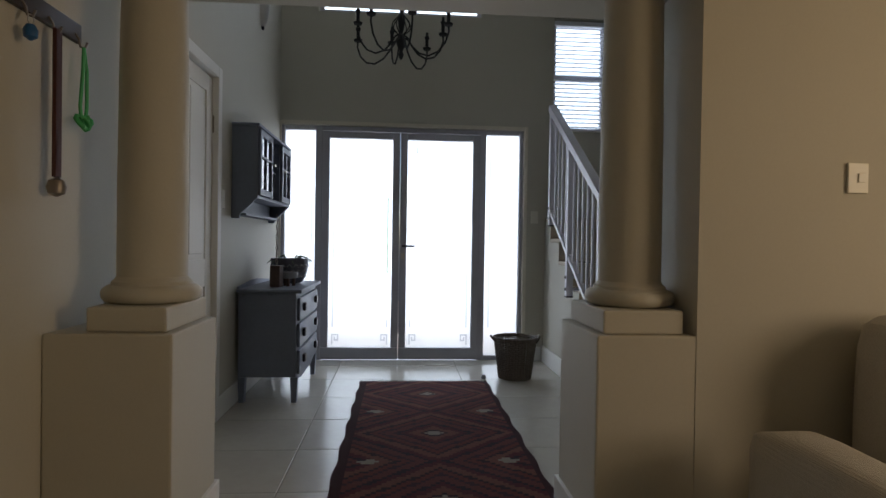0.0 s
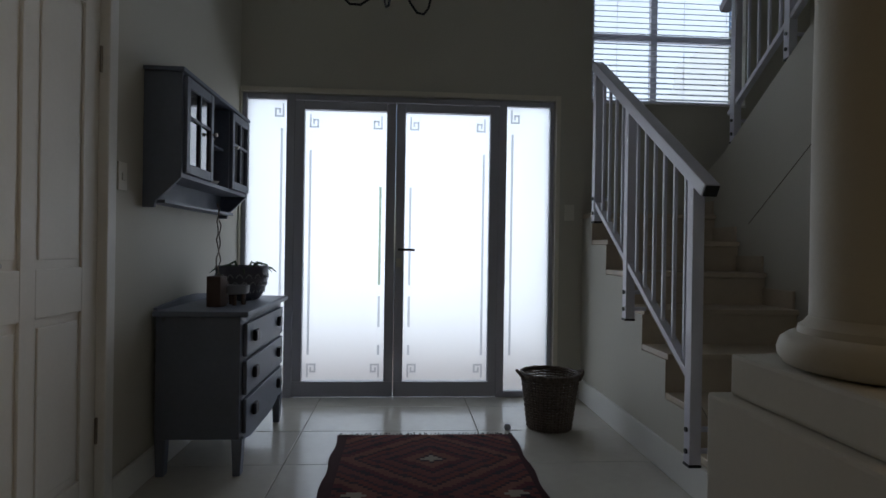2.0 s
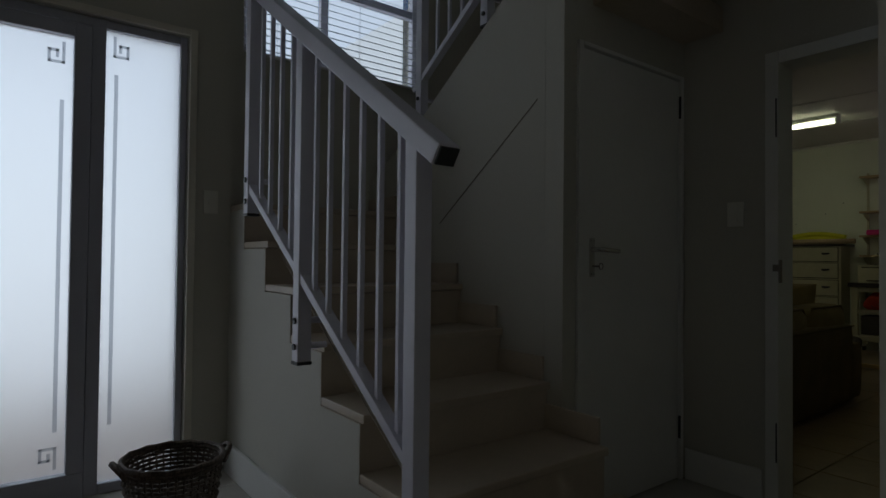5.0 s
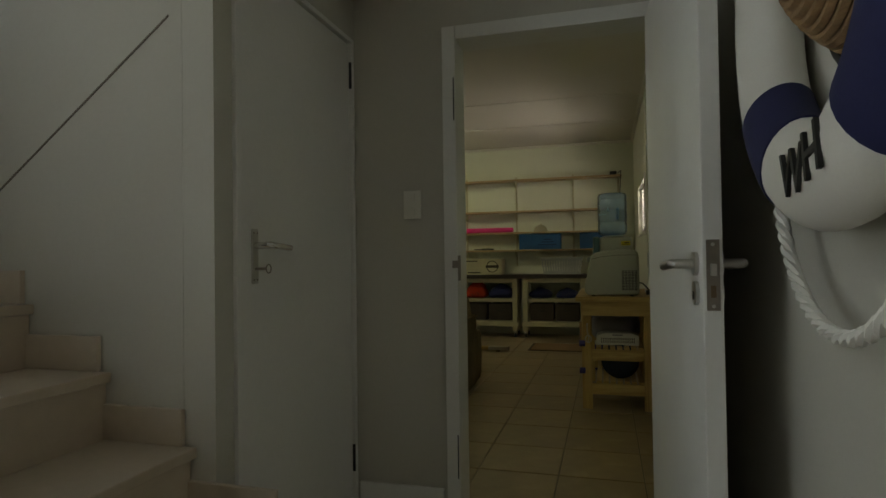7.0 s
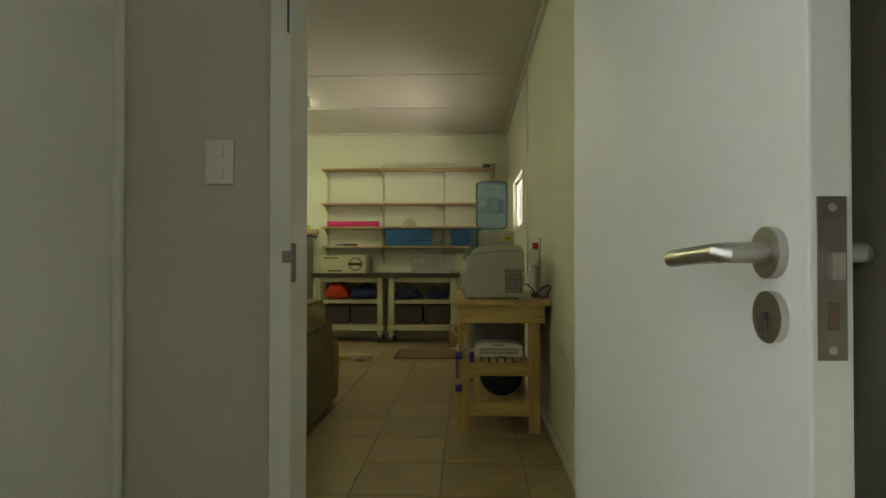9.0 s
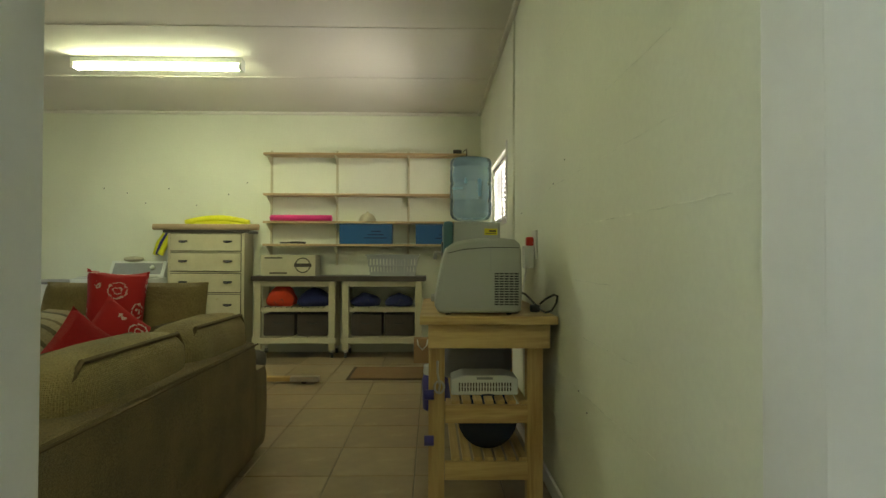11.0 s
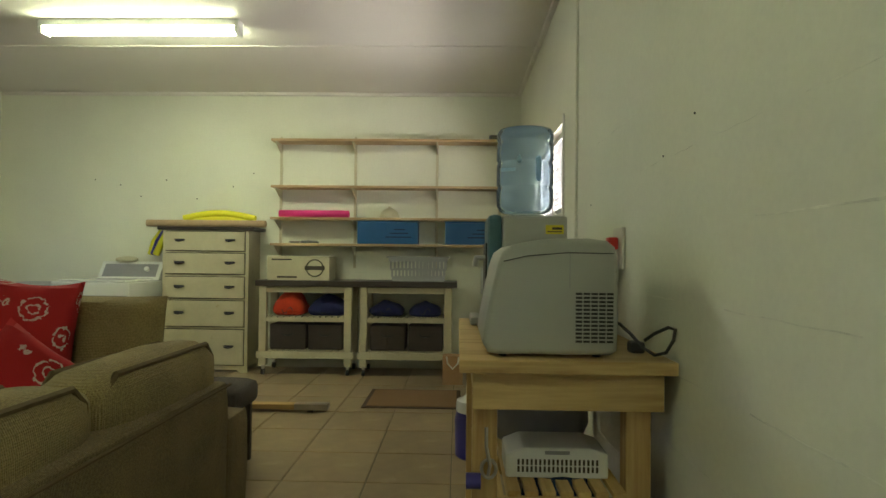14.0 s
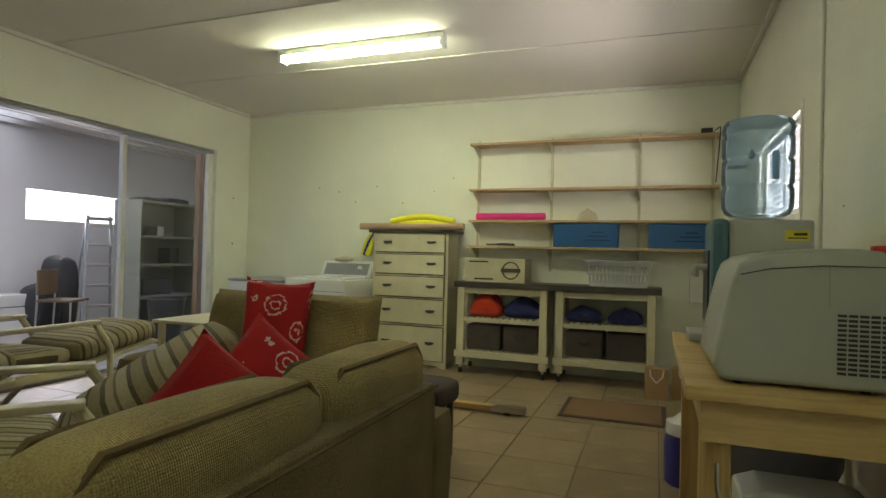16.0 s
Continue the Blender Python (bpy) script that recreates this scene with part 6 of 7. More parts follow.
for y, z in ((6.55, 1.72), (6.9, 1.6), (7.2, 1.78), (7.45, 1.62), (7.65, 1.73), (6.35, 1.85), (7.9, 1.78)):
    solid("nail", pipe([(11.094, y, z), (11.101, y, z)], 0.006, 8), M["black_plastic"], "small dark wall plug hole", "nail", group="nails in the wall")
for z in (1.65, 1.15):
    solid("nail", pipe([(10.85, 8.844, z), (10.85, 8.851, z)], 0.008, 8), M["black_plastic"], "small dark wall plug hole", "nail", group="nails in the wall")

# louvred window
w3 = tagged(new("window_3"), "white louvred window full of daylight", "window", kind="structure")
for b in ((8.882, 8.915, 1.312, 1.838), (10.06, 10.098, 1.312, 1.838), (9.47, 9.51, 1.346, 1.804)):
    part("window_frame", block(b[0], b[1], 3.70, 3.75, b[2], b[3], 0.003), M["white_paint"], w3)
for z in (1.312, 1.805):
    part("window_frame", block(8.916, 10.059, 3.702, 3.748, z, z + 0.033, 0.003), M["white_paint"], w3)
for i in range(12):
    for a, b in ((8.917, 9.468), (9.512, 10.058)):
        s = part("louvre", block(a, b, -0.022, 0.022, -0.002, 0.002, 0), M["louvre"], w3, "obscured glass louvre blade")
        s.matrix_basis = pose(0, 3.725, 1.362 + i * 0.0385, 38)
structure("window_board", block(8.86, 10.11, 3.70, 3.80, 1.286, 1.309, 0.004), M["white_paint"], "white painted window board")
structure("trim_window", block(8.845, 8.878, 3.7905, 3.80, 1.29, 1.875, 0.003), M["white_paint"], "white window trim")

# ---- fluorescent fitting ----
# the short batten is out of view, added to light west-facing sides
for bx, by, half, tubes, lab in ((9.42, 6.53, 0.68, (-0.026, 0.026), "lit double fluorescent ceiling batten"), (5.9, 5.1, 0.36, (0.0,), "short lit fluorescent batten added unseen near the hall door")):
    fl = thing("fluorescent_light", (bx, by, GARAGE_Z), lab, "ceiling light", "ceiling battens")
    part("batten", block(-0.045, 0.045, -half, half, -0.045, -0.001, 0.005), M["white_enamel"], fl)
    for x in tubes:
        part("tube", pipe([(x, 0.035 - half, -0.072), (x, half - 0.035, -0.072)], 0.0135, 12), M["tube"], fl, "glowing fluorescent tube", smooth=True)
    for y in (0.015 - half, half - 0.015):
        part("end_holder", block(-0.045, 0.045, y - 0.015, y + 0.015, -0.095, -0.046, 0.004), M["white_enamel"], fl)

# ---- end wall: shelving, trolleys, drawers ----
sh = thing("wall_shelving", (11.09, 3.95, 0.0), "four long pine wall shelves on slotted uprights and brackets", "shelves")
for z in (2.148, 1.715, 1.42, 1.178):
    part("shelf", block(-0.20, -0.012, 0.0, 2.17, z - 0.022, z, 0.003), M["pale_pine"], sh)
for y in (0.04, 0.635, 1.415, 2.13):
    part("upright", block(-0.011, 0.006, y - 0.012, y + 0.012, 0.95 if 0.3 < y < 2.0 else 1.05, 2.2, 0.002), M["cream_wood"], sh, "slotted upright")
    for z in (2.148, 1.715, 1.42, 1.178):
        part("bracket", prism([(-0.0115, z - 0.023), (-0.19, z - 0.023), (-0.19, z - 0.032), (-0.0115, z - 0.11)], "y", y - 0.006, y + 0.006), M["cream_wood"], sh, "painted metal bracket")


def trolley(y0, y1):
    t = thing("trolley", (10.70, y0, 0.0), "cream painted trolley with slatted shelves on castors", "trolley", "trolleys")
    w, d = y1 - y0, 0.37
    CW = M["cream_wood"]
    for x in (0.0, d - 0.06):
        for y in (0.0, w - 0.065):
            part("leg", block(x, x + 0.06, y, y + 0.065, 0.085, 0.79, 0.005), CW, t)
            c = part("castor", block(x + 0.018, x + 0.042, y + 0.02, y + 0.045, 0.05, 0.084, 0.003), M["steel"], t)
            part("wheel", pipe([(x + 0.03, y + 0.02, 0.028), (x + 0.03, y + 0.045, 0.028)], 0.028, 16), M["black_plastic"], c, "black castor wheel", smooth=True)
    for x in (0.005, d - 0.03):
        part("top_rail", block(x, x + 0.025, 0.0655, w - 0.0655, 0.735, 0.788, 0.004), CW, t)
        part("shelf_rail", block(x, x + 0.025, 0.0655, w - 0.0655, 0.475, 0.508, 0.004), CW, t)
        part("bottom_rail", block(x - 0.012, x + 0.03, -0.02, w + 0.02, 0.15, 0.21, 0.005) if x < 0.1 else block(x, x + 0.025, 0.0655, w - 0.0655, 0.15, 0.21, 0.005), CW, t)
    n = 13
    for i in range(n):
        y = 0.07 + (w - 0.14 - 0.035) * i / (n - 1)
        part("slat", block(0.003, d - 0.003, y, y + 0.035, 0.5085, 0.523, 0.002), CW, t)
        part("slat", block(0.032, d - 0.003, y, y + 0.035, 0.2105, 0.225, 0.002), CW, t)
    return t


trolley(5.32, 6.145)
trolley(4.43, 5.245)
solid("worktop", block(10.675, 11.085, 4.385, 6.175, 0.791, 0.842, 0.004), M["dark_board"], "dark stained worktop laid over both trolleys", "worktop")
for a, b in ((5.40, 5.71), (5.735, 6.055), (4.51, 4.815), (4.845, 5.155)):
    t = thing("storage_bin", (10.725, a, 0.2255), "dark brown cloth storage bin on the trolley shelf", "storage bin", "storage bins")
    part("bin", block(0.0, 0.30, 0.0, b - a, 0.0, 0.225, 0.012), M["bin_cloth"], t)
    part("handle", pipe([(-0.004, (b - a) / 2 - 0.05, 0.145), (-0.018, (b - a) / 2 - 0.03, 0.13), (-0.018, (b - a) / 2 + 0.03, 0.13), (-0.004, (b - a) / 2 + 0.05, 0.145)], 0.006, 6), M["black_plastic"], t, "black pull handle", smooth=True)


def bag(at, size, mat, label, seed):
    t = thing("drawstring_bag", at, label, "bag", "bags on the trolleys")
    bm = puff(-size[0], size[0], -size[1], size[1], 0.0, size[2], min(size) * 0.42, 0.02, seed)
    for v in bm.verts:
        k = v.co.z / size[2]
        v.co.x *= 1 - 0.35 * k * k
        v.co.y *= 1 - 0.45 * k * k
        v.co += 0.018 * Vector(noise.noise_vector(v.co * 12 + Vector((seed, 0, 0))))
        v.co.z = max(v.co.z, 0.001)
    part("pouch", bm, mat, t, smooth=True)
    part("cord", pipe([(-size[0] - 0.01, -0.05 + 0.02 * k, 0.05 + 0.03 * math.sin(k * 1.3)) for k in range(6)], 0.004, 6), M["black_plastic"], t, "black cord", smooth=True)


bag((10.86, 5.90, 0.5235), (0.12, 0.14, 0.20), M["orange"], "crumpled orange drawstring bag on the trolley", 3)
bag((10.88, 5.56, 0.5235), (0.12, 0.16, 0.17), M["navy"], "navy drawstring bag on the trolley", 5)
bag((10.88, 5.02, 0.5235), (0.12, 0.15, 0.12), M["navy"], "flattened navy bag on the trolley", 7)
bag((10.88, 4.67, 0.5235), (0.12, 0.14, 0.11), M["navy"], "flattened navy bag on the trolley", 9)

# wooden crate with print
t = thing("wooden_crate", (10.74, 5.53, 0.8425), "pale wooden wine crate with dark printing", "crate")
part("crate", block(0.0, 0.28, 0.0, 0.56, 0.0, 0.215, 0.004), M["cream_wood"], t)
for y in (0.0,):
    part("print_line", block(-0.0015, -0.0003, 0.34, 0.52, 0.178, 0.192, 0), M["print"], t, "unreadable printed line")
    part("print_line", block(-0.0015, -0.0003, 0.29, 0.47, 0.02, 0.036, 0), M["print"], t, "unreadable printed line")
part("print_badge", pipe([(-0.0005, 0.13 + 0.075 * math.cos(q), 0.11 + 0.075 * math.sin(q)) for q in np.linspace(0, 6.28, 25)[:-1]], 0.006, 5, closed=True), M["print"], t, "round printed badge")
part("print_bar", block(-0.0018, -0.0003, 0.04, 0.22, 0.092, 0.128, 0), M["print"], t)

t = thing("laundry_basket", (10.76, 4.50, 0.8425), "pale grey slotted plastic laundry basket", "laundry basket")
LB = M["basket_grey"]


def flare(z):
    return 0.035 * z / 0.222


for z0, z1, out in ((0.0, 0.04, 0.0), (0.098, 0.112, 0.0), (0.178, 0.208, 0.0), (0.2085, 0.224, 0.012)):
    f = flare(z0) + out
    for x0, x1, y0, y1 in ((-f, 0.008 - f, -f, 0.47 + f), (0.282 + f, 0.29 + f, -f, 0.47 + f), (0.009 - f, 0.281 + f, -f, 0.008 - f), (0.009 - f, 0.281 + f, 0.462 + f, 0.47 + f)):
        part("band" if z1 < 0.2085 else "rim", block(x0, x1, y0, y1, z0, z1, 0.002), LB, t)
part("bottom", block(0.009, 0.281, 0.009, 0.461, 0.0, 0.006, 0), LB, t)
for x, sgn in ((0.001, -1), (0.283, 1)):
    for i in range(15):
        k = (i / 14 - 0.5) * 2
        for z0, z1 in ((0.0402, 0.0978), (0.1122, 0.1778)):
            xc, yc = x + sgn * flare(z0), 0.235 + k * (0.225 + flare(z0))
            part("rib", block(xc, xc + 0.006, yc - 0.008, yc + 0.008, z0, z1, 0.0), LB, t)

o = solid("yoga_mat", spin([(0.028, -0.33), (0.034, -0.325), (0.034, 0.325), (0.028, 0.33)], (0, 0, 0), 20), M["pink"], "rolled pink foam mat on the shelf", "yoga mat", smooth=True)
o.matrix_world = pose(10.97, 5.73, 1.4555, 90, 0, 0)
for y0, y1 in ((4.75, 5.31), (3.99, 4.50)):
    t = thing("storage_box", (10.895, y0, 1.1785), "flat blue plastic storage box with faint printing", "storage box", "blue boxes")
    part("box", block(0.0, 0.18, 0.0, y1 - y0, 0.0, 0.20, 0.006), M["blue_box"], t)
    part("lid", block(-0.004, 0.18, -0.004, y1 - y0 + 0.004, 0.2005, 0.212, 0.003), M["blue_box"], t)
    for k in range(3):
        part("print_line", block(-0.0015, -0.0003, 0.06 + 0.03 * k, 0.30 - 0.04 * k, 0.06 + 0.035 * k, 0.068 + 0.035 * k, 0), M["navy_band"], t, "unreadable printed line")
t = thing("food_cover", (10.97, 5.02, 1.421), "pale mesh dome food cover on the shelf", "food cover")
part("dome", spin([(0.095, 0.0), (0.092, 0.02), (0.075, 0.06), (0.045, 0.085), (0.015, 0.095), (0.012, 0.108), (0.002, 0.11)], seg=24), M["cream_wood"], t, smooth=True)
t = thing("black_tool", (10.96, 5.80, 1.1785), "small black hand tool lying on the shelf", "hand tool")
part("handle", pipe([(0.0, -0.12, 0.012), (0.01, -0.02, 0.016), (0.0, 0.05, 0.014)], 0.012, 8), M["black_plastic"], t, smooth=True)
part("blade", block(-0.03, 0.03, 0.05, 0.15, 0.004, 0.02, 0.004), M["dark_board"], t)
t = thing("cable_box", (10.97, 3.99, 2.1485), "black cable coil and plug on the top shelf", "cable")
part("plug", block(-0.04, 0.03, 0.02, 0.11, 0.0, 0.05, 0.01), M["black_plastic"], t)
part("cable", pipe([(-0.02, 0.0, 0.03), (-0.08, -0.03, 0.045), (-0.115, -0.03, 0.0), (-0.125, -0.02, -0.15), (-0.125, 0.0, -0.42)], 0.005, 6), M["black_plastic"], t, smooth=True)

# tall chest of drawers
td = thing("chest_of_drawers", (10.785, 6.275, 0.0), "tall cream distressed chest of five drawers with dark top", "chest of drawers")
W = 0.79
part("body", block(0.0, 0.30, 0.0, W, 0.05, 1.285, 0.004), M["cream_wood"], td)
part("top", block(-0.03, 0.31, -0.05, W + 0.04, 1.2855, 1.315, 0.004), M["dark_board"], td, "dark wooden top board")
part("plinth", prism([(0.0, 0.049), (W, 0.049), (W, 0.0), (W - 0.06, 0.0), (W - 0.1, 0.025), (0.1, 0.025), (0.06, 0.0), (0.0, 0.0)], "x", 0.0, 0.02), M["cream_wood"], td)
part("back_plinth", block(0.25, 0.30, 0.0, W, 0.0, 0.049, 0.002), M["cream_wood"], td)
for z0, z1 in ((0.07, 0.385), (0.415, 0.645), (0.67, 0.86), (0.89, 1.075), (1.10, 1.272)):
    dr = part("drawer", block(-0.018, -0.001, 0.035, W - 0.035, z0, z1, 0.004), M["cream_wood"], td)
    # thin dark sheet paints the shadow line round the drawer front
    part("shadow_gap", block(-0.0006, -0.0001, 0.028, W - 0.028, z0 - 0.008, z1 + 0.006, 0), M["dark_board"], dr)
    for y in (0.165, W - 0.165):
        zc = (z0 + z1) / 2 + 0.01
        part("handle", pipe([(-0.018, y - 0.042, zc), (-0.036, y - 0.03, zc - 0.006), (-0.038, y, zc - 0.012), (-0.036, y + 0.03, zc - 0.006), (-0.018, y + 0.042, zc)], 0.0065, 6), M["dark_knob"], dr, "dark cup pull", smooth=True)
        part("handle_plate", block(-0.0205, -0.0182, y - 0.045, y + 0.045, zc - 0.008, zc + 0.01, 0.001), M["dark_knob"], dr)
for y0, y1, z0, sag, mat, lab in ((6.15, 7.25, 1.35, 0.0, "tan", "tan foam pool noodle"), (6.28, 6.95, 1.40, 0.05, "yellow", "bent yellow foam pool noodle"), (6.33, 6.85, 1.372, 0.02, "yellow", "yellow foam pool noodle")):
    xx = 10.86 if mat == "tan" else 10.95
    solid("pool_noodle", pipe([(xx, y0 + (y1 - y0) * k / 10, z0 + sag * math.sin(math.pi * k / 10)) for k in range(11)], 0.033, 12), M[mat], lab + " on the chest of drawers", "pool noodle", group="pool noodles", smooth=True)
for k, mat in ((0, "yellow"), (1, "purple"), (2, "yellow")):
    solid("pool_noodle", pipe([(10.95 + 0.03 * k, 7.09 + 0.05 * k, 1.30 - 0.01 * k), (10.95 + 0.03 * k, 7.16 + 0.05 * k, 1.18), (10.96 + 0.03 * k, 7.22 + 0.04 * k, 1.06)], 0.03, 12), M[mat], ("yellow" if mat == "yellow" else "blue") + " foam noodle hanging beside the chest", "pool noodle", group="pool noodles", smooth=True)

# washing machines
ws = thing("washing_machine", (10.42, 7.16, 0.0), "white top-loading washing machine with a rear console", "washing machine")
part("body", block(0.0, 0.66, 0.0, 0.68, 0.02, 0.82, 0.015), M["white_enamel"], ws)
part("lid", block(0.03, 0.48, 0.05, 0.63, 0.8205, 0.838, 0.006), M["white_enamel"], ws)
part("console", prism([(0.50, 0.821), (0.655, 0.821), (0.655, 0.99), (0.60, 0.99)], "y", 0.01, 0.60, 0.008), M["white_enamel"], ws)
part("console_panel", prism([(0.5175, 0.85), (0.585, 0.965), (0.5835, 0.9665), (0.516, 0.8515)], "y", 0.05, 0.56), M["lattice_grey"], ws, "grey control panel")
part("dial", pipe([(0.545, 0.14, 0.915), (0.522, 0.14, 0.928)], 0.022, 18), M["white_enamel"], ws, "round dial", smooth=True)
part("front_seam", block(-0.0015, -0.0002, 0.02, 0.66, 0.70, 0.706, 0), M["lattice_grey"], ws)
part("foot", block(0.05, 0.6, 0.05, 0.62, 0.0, 0.019, 0), M["black_plastic"], ws)
o = solid("cloth", puff(10.98, 11.08, 7.45, 7.62, 0.991, 1.03, 0.015, 0.01, 31), M["cream_wood"], "crumpled cream cloth on the washing machine", "cloth", smooth=True)
ws2 = thing("tumble_dryer", (10.42, 7.87, 0.0), "white tumble dryer with a grey top edge", "dryer")
part("body", block(0.0, 0.66, 0.0, 0.64, 0.02, 0.765, 0.015), M["white_enamel"], ws2)
part("top", block(-0.01, 0.66, -0.005, 0.645, 0.766, 0.79, 0.006), M["lattice_grey"], ws2)
part("foot", block(0.05, 0.6, 0.05, 0.6, 0.0, 0.019, 0), M["black_plastic"], ws2)

# things on the floor
dm = thing("door_mat", (9.65, 4.35, 0.0), "brown coir door mat with a dark border", "door mat")
part("mat_border", block(0.0, 0.56, 0.0, 0.70, 0.0005, 0.007, 0.003), M["mat_edge"], dm)
part("mat_field", block(0.03, 0.53, 0.03, 0.67, 0.0072, 0.011, 0.002), M["mat"], dm)
pk = thing("spirit_level", (9.50, 5.25, 0.0), "wooden plank end with a bright metal sleeve", "plank")
part("plank", block(0.0, 0.07, 0.23, 1.1, 0.02, 0.055, 0.004), M["pine"], pk)
part("sleeve", block(-0.003, 0.073, 0.0, 0.229, 0.018, 0.058, 0.004), M["steel"], pk, "bright metal sleeve")
for y in (0.1, 0.9):
    part("batten", block(0.01, 0.06, y, y + 0.04, 0.0, 0.0175, 0.002), M["dark_board"], pk)
t = thing("footstool", (8.32, 5.42, 0.0), "dark low footstool behind the sofa end", "footstool")
part("pad", puff(0.0, 0.32, 0.0, 0.40, 0.30, 0.42, 0.04, 0.01, 41), M["bin_cloth"], t, smooth=True)
for x in (0.03, 0.27):
    for y in (0.03, 0.35):
        part("leg", block(x, x + 0.03, y, y + 0.03, 0.0, 0.305, 0.003), M["dark_board"], t)
for at, s, lab in (((10.42, 4.33, 0.0), 0.17, "small brown paper bag with white rope handles"), ((10.5, 4.08, 0.0), 0.22, "brown paper bag with white rope handles")):
    t = thing("paper_bag", at, lab, "paper bag", "paper bags")
    part("sack", block(0.0, s * 0.7, 0.0, s, 0.0, 0.24, 0.004), M["kraft"], t)
    part("rope_handle", pipe([(-0.004, s * 0.2, 0.235), (-0.014, s * 0.25, 0.18), (-0.016, s * 0.5, 0.135), (-0.014, s * 0.75, 0.18), (-0.004, s * 0.8, 0.235)], 0.007, 6), M["rope"], t, "white rope handle", smooth=True)
pc = thing("wall_panel_box", (11.06, 4.0, 0.0), "white wall box with a tap beside the trolleys", "wall box")
part("box", block(0.0, 0.038, 0.0, 0.16, 0.72, 0.98, 0.006), M["white_enamel"], pc)
part("pipe", pipe([(0.02, 0.05, 0.981), (0.02, 0.05, 1.06), (-0.03, 0.05, 1.08)], 0.012, 8), M["steel"], pc, smooth=True)

# ---- sliding door and covered yard ----
sd = tagged(new("door_5"), "white aluminium sliding door half open to the yard", "sliding door", kind="structure")
for x0, x1, z0, z1, y0 in ((10.50, 10.56, 0.03, 2.09, 8.88), (9.50, 9.545, 0.03, 2.09, 8.93), (8.36, 8.42, 0.03, 2.09, 8.88)):
    part("frame_post", block(x0, x1, y0, y0 + 0.045, z0, z1, 0.004), M["white_paint"], sd)
part("head_track", block(7.02, 10.56, 8.87, 8.985, 2.092, 2.125, 0.004), M["lattice_grey"], sd)
part("floor_track", block(7.02, 10.56, 8.87, 8.985, 0.0, 0.028, 0.004), M["lattice_grey"], sd)
part("solid_leaf", block(7.02, 8.359, 8.885, 8.92, 0.03, 2.09, 0.004), M["white_paint"], sd, "white leaf pushed aside")
part("lock_plate", block(8.30, 8.345, 8.872, 8.8845, 0.95, 1.15, 0.003), M["old_steel"], sd, "dark lock plate")
pn = part("pane", block(9.546, 10.499, 8.945, 8.95, 0.03, 2.09, 0), M["clear_line"], sd, "clear sliding pane")
pn.visible_shadow = False
wall_with_holes("wall_yard_north", "y", 12.2, 0.2, 6.0, 14.2, 0, 3.4, [(10.85, 12.2, 1.42, 1.82)], M["plaster"], "white yard wall with a slot window")
structure("wall_yard_east", block(14.0, 14.2, 8.99, 12.19, 0, 3.4, 0), M["plaster"], "white yard wall")
structure("wall_yard_west", block(6.0, 6.2, 8.99, 12.19, 0, 3.4, 0), M["plaster"], "white yard wall")
structure("wall_yard_south", block(11.3, 14.0, 8.85, 8.99, 0, 3.4, 0), M["plaster"], "yard wall beside the garage")
for i in range(9):
    structure("roof_rafter", block(6.2, 14.0, 9.25 + i * 0.36, 9.31 + i * 0.36, 2.62, 2.74, 0.004), M["rafter"], "exposed roof timber over the yard")
structure("roof_yard", block(10.6, 14.2, 8.99, 12.4, 2.76, 2.8, 0), M["plaster"], "pale roof sheeting over the yard")
cb = thing("metal_cabinet", (10.72, 10.05, 0.0), "open pale metal shelf cabinet full of stored things", "cabinet")
for x in (0.0, 0.88):
    part("side_panel", block(x, x + 0.02, 0.0, 0.42, 0.0, 1.64, 0.003), M["dusty"], cb)
part("back_panel", block(0.021, 0.879, 0.40, 0.419, 0.0, 1.64, 0), M["dusty"], cb)
for z in (0.05, 0.48, 0.86, 1.20, 1.615):
    part("shelf", block(0.021, 0.879, 0.002, 0.399, z, z + 0.025, 0.002), M["dusty"], cb)
for at, sx, hh, m, nm, lab in (((10.82, 10.2, 0.075), 0.5, 0.36, "dark_goods", "toolbox", "dark toolbox in the metal cabinet"), ((10.9, 10.2, 0.505), 0.45, 0.2, "dark_goods", "crate", "dark crate in the metal cabinet"),
                               ((11.1, 10.2, 1.225), 0.10, 0.12, "steel", "tin", "steel tin on the cabinet shelf"), ((11.35, 10.25, 0.885), 0.15, 0.2, "dark_goods", "box", "dark box in the metal cabinet")):
    solid(nm, block(at[0], at[0] + sx, at[1], at[1] + 0.2, at[2] + 0.001, at[2] + hh, 0.012), M[m], lab, nm)
for x0, x1, z in ((10.8, 11.1, 0.04), (11.15, 11.5, 0.06)):
    solid("stored_bundle", puff(x0, x1, 10.1, 10.35, 1.641, 1.641 + z, 0.02, 0.01, x0), M["dark_goods"], "dark flat bundle on top of the cabinet", "bundle", smooth=True)
ld = thing("step_ladder", (11.28, 11.3, 0.0), "aluminium step ladder standing open in the yard", "step ladder", "", -28)
for s in (-1, 1):
    part("front_rail", prism([(s * 0.23 - 0.022, 0.0), (s * 0.23 + 0.022, 0.0), (s * 0.13 + 0.02, 1.55), (s * 0.13 - 0.02, 1.55)], "y", 0.0, 0.05), M["dull_alu"], ld).matrix_basis = pose(0, 0, 0, -14)
    part("rear_rail", prism([(s * 0.24 - 0.012, 0.0), (s * 0.24 + 0.012, 0.0), (s * 0.14 + 0.012, 1.46), (s * 0.14 - 0.012, 1.46)], "y", 0.0, 0.03), M["dull_alu"], ld).matrix_basis = pose(0, 0.72, 0, 13)
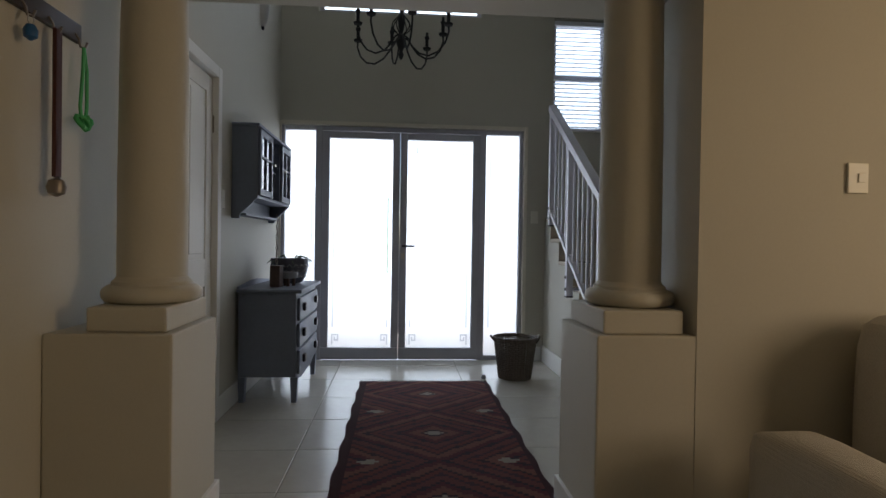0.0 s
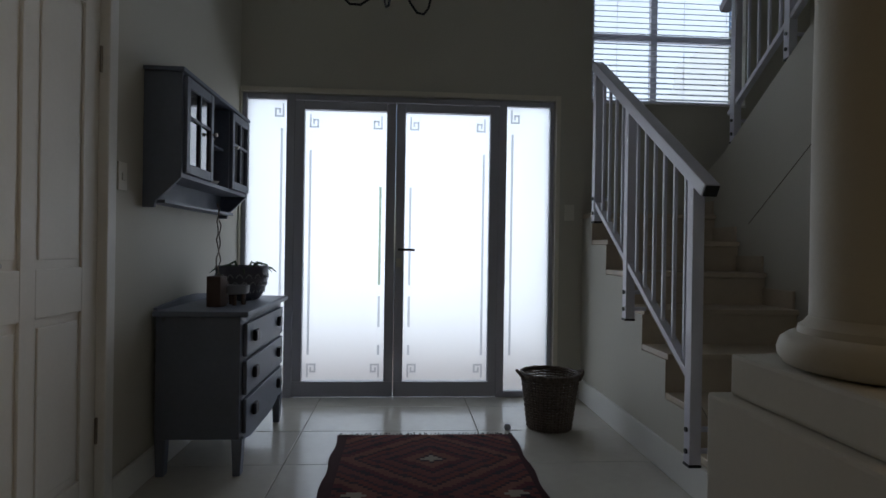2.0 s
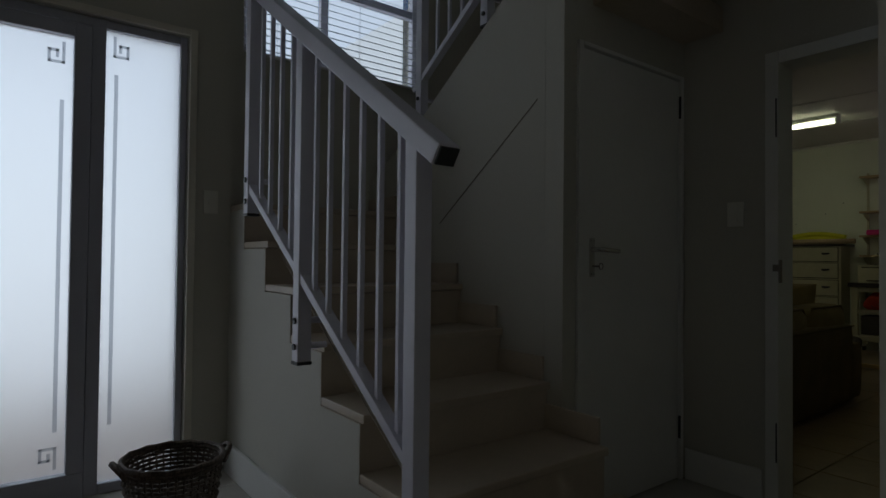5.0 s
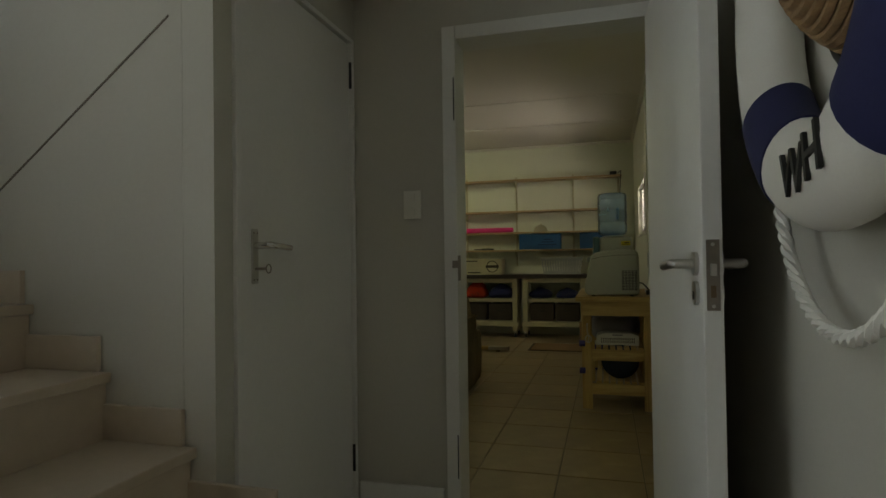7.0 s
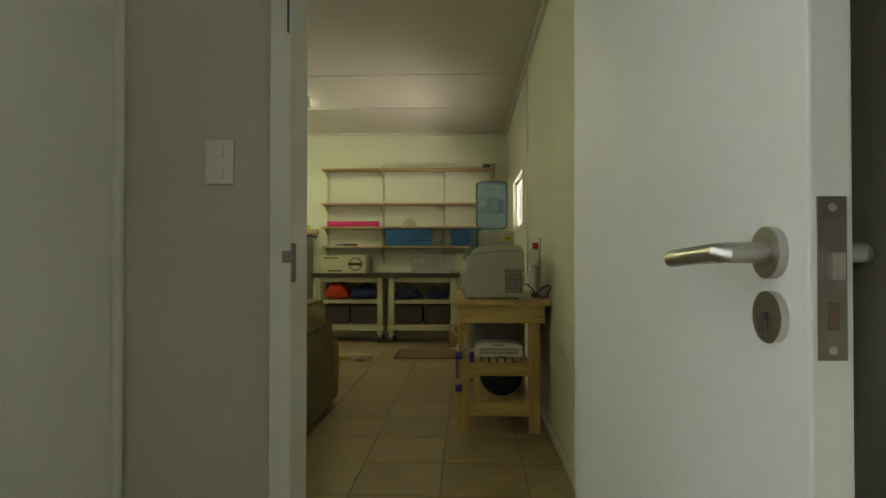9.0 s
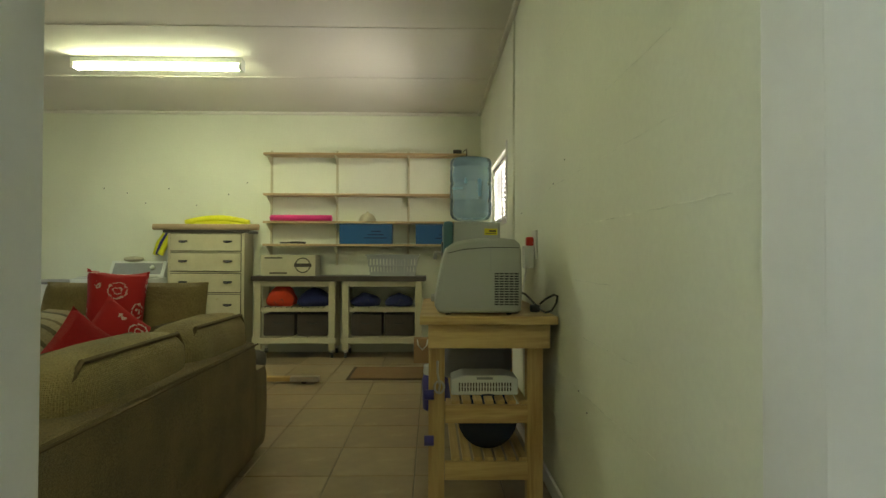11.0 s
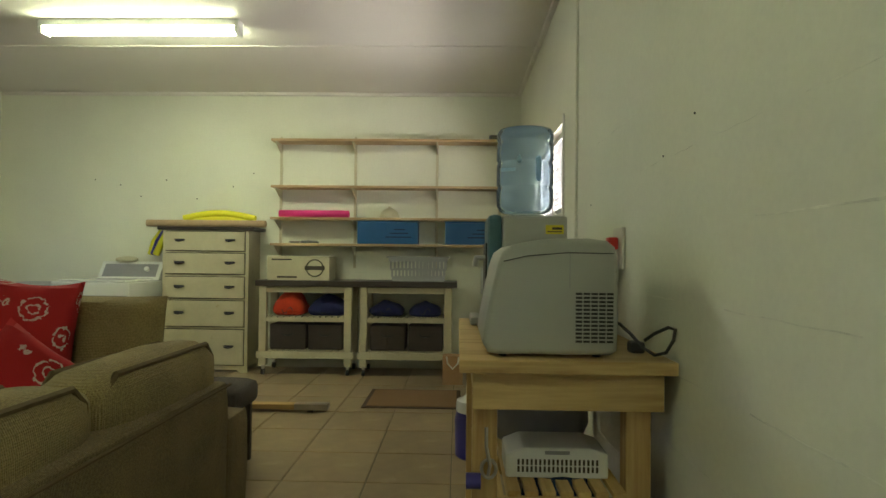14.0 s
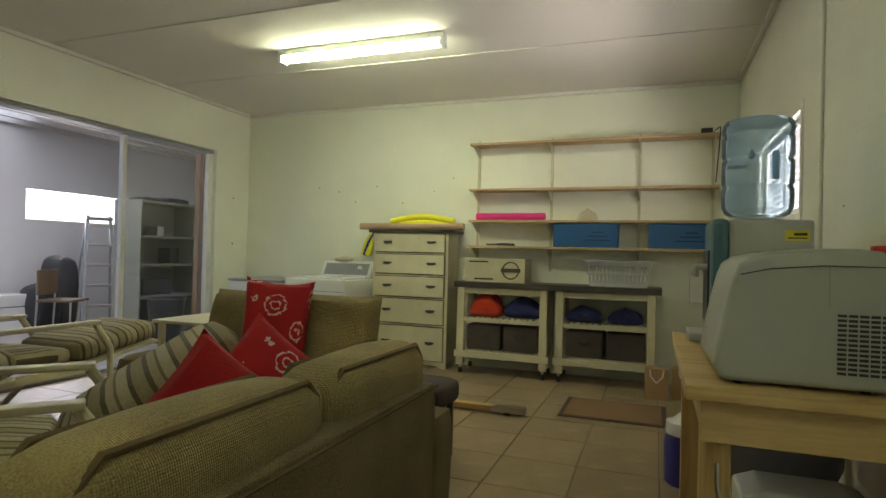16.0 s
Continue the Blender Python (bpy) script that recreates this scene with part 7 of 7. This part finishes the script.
for k in range(5):
    z = 0.27 + 0.27 * k
    ww = 0.215 - 0.09 * z / 1.5
    part("step", block(-ww, ww, -0.01, 0.09, z, z + 0.03, 0.003), M["steel"], ld).matrix_basis = pose(0, z * 0.25, 0)
part("top_cap", block(-0.16, 0.16, 0.30, 0.50, 1.44, 1.48, 0.01), M["lattice_grey"], ld)
for at, sz, m, nm, lab in (((10.62, 11.6), (0.34, 0.4, 0.55), "dark_goods", "stored_cover", "dark covered garden goods against the yard wall"), ((10.93, 11.65), (0.3, 0.4, 0.9), "dark_goods", "stored_cover", "tall dark covered garden goods")):
    bm = puff(at[0], at[0] + sz[0], at[1], at[1] + sz[1], 0.0, sz[2], 0.1, 0.04, at[0])
    for v in bm.verts:
        v.co += 0.03 * Vector(noise.noise_vector(v.co * 5))
        v.co.z = max(v.co.z, 0.0)
    solid(nm, bm, M[m], lab, "stored goods", smooth=True)
for at, turn in (((10.68, 11.22, 0), 25),):
    t = thing("cane_chair", at, "small cane chair with bent metal legs", "chair", "chairs in the yard", turn)
    part("seat", block(-0.2, 0.2, -0.2, 0.2, 0.40, 0.43, 0.01), M["cane"], t)
    part("backrest", block(-0.2, 0.2, 0.18, 0.205, 0.48, 0.78, 0.01), M["cane"], t)
    for x in (-0.18, 0.18):
        part("leg", pipe([(x, -0.18, 0.0), (x, -0.18, 0.40)], 0.012, 8), M["steel"], t)
        part("leg", pipe([(x, 0.22, 0.0), (x, 0.2, 0.4), (x, 0.21, 0.78)], 0.012, 8), M["steel"], t)
st = thing("crate_stack", (10.2, 11.75, 0.0), "stack of three white slotted plastic crates", "crate")
for k in range(3):
    part("crate", block(0.0, 0.4, 0.0, 0.3, k * 0.16, k * 0.16 + 0.15, 0.012), M["white_enamel"], st)
bn = thing("waste_bin", (10.86, 9.78, -0.01), "black plastic waste bin standing before the cabinet", "bin")
part("bin", spin([(0.15, 0.0), (0.16, 0.01), (0.205, 0.50), (0.19, 0.50), (0.15, 0.03), (0.01, 0.02)], seg=28), M["black_plastic"], bn, smooth=True)
part("rim", pipe([(0.207 * math.cos(q), 0.207 * math.sin(q), 0.5) for q in np.linspace(0, 6.28, 29)[:-1]], 0.012, 6, closed=True), M["black_plastic"], bn, smooth=True)
solid("timber_post", block(10.93, 11.0, 9.4, 9.47, -0.01, 2.61, 0.006), M["old_timber"], "weathered brown timber post in the yard", "post")


# ---- floor tiles, last ----
def tile_mesh(name, w, d, mat, bevel=0.002):
    bm = bmesh.new()
    box(bm, -w / 2, w / 2, -d / 2, d / 2, -0.006, 0.0)
    top = [e for e in bm.edges if all(v.co.z > -0.001 for v in e.verts)]
    bmesh.ops.bevel(bm, geom=top, offset=bevel, segments=1, affect="EDGES")
    me = bpy.data.meshes.new(name)
    bm.to_mesh(me)
    bm.free()
    me.materials.append(mat)
    return me


def lay(parent, x0, x1, y0, y1, ox, oy, step, step_y, mat, gap):
    """Tiles on a grid whose joints run through (ox, oy); cut ones at the edges."""
    cache = {}
    i0, j0 = math.floor((x0 - ox) / step), math.floor((y0 - oy) / step_y)
    for i in range(i0, i0 + 60):
        a, b = max(x0, ox + i * step), min(x1, ox + (i + 1) * step)
        if b - a < 0.03:
            continue
        for j in range(j0, j0 + 60):
            c, d = max(y0, oy + j * step_y), min(y1, oy + (j + 1) * step_y)
            if d - c < 0.03:
                continue
            key = (round(b - a, 3), round(d - c, 3))
            if key not in cache:
                cache[key] = tile_mesh("tile", key[0] - gap, key[1] - gap, mat)
            piece("tile", cache[key], parent, ((a + b) / 2, (c + d) / 2, random.uniform(-0.0004, 0.0004)))


lay(bpy.data.objects["floor_hall"], 0.82, 5.30, -1.8, 6.79, 1.60, 5.87, 1.02, 0.51, M["hall_tile"], 0.004)
lay(bpy.data.objects["floor_garage"], 5.31, 11.1, 3.79, 8.86, 8.33, 5.205, 0.406, 0.40, M["garage_tile"], 0.006)
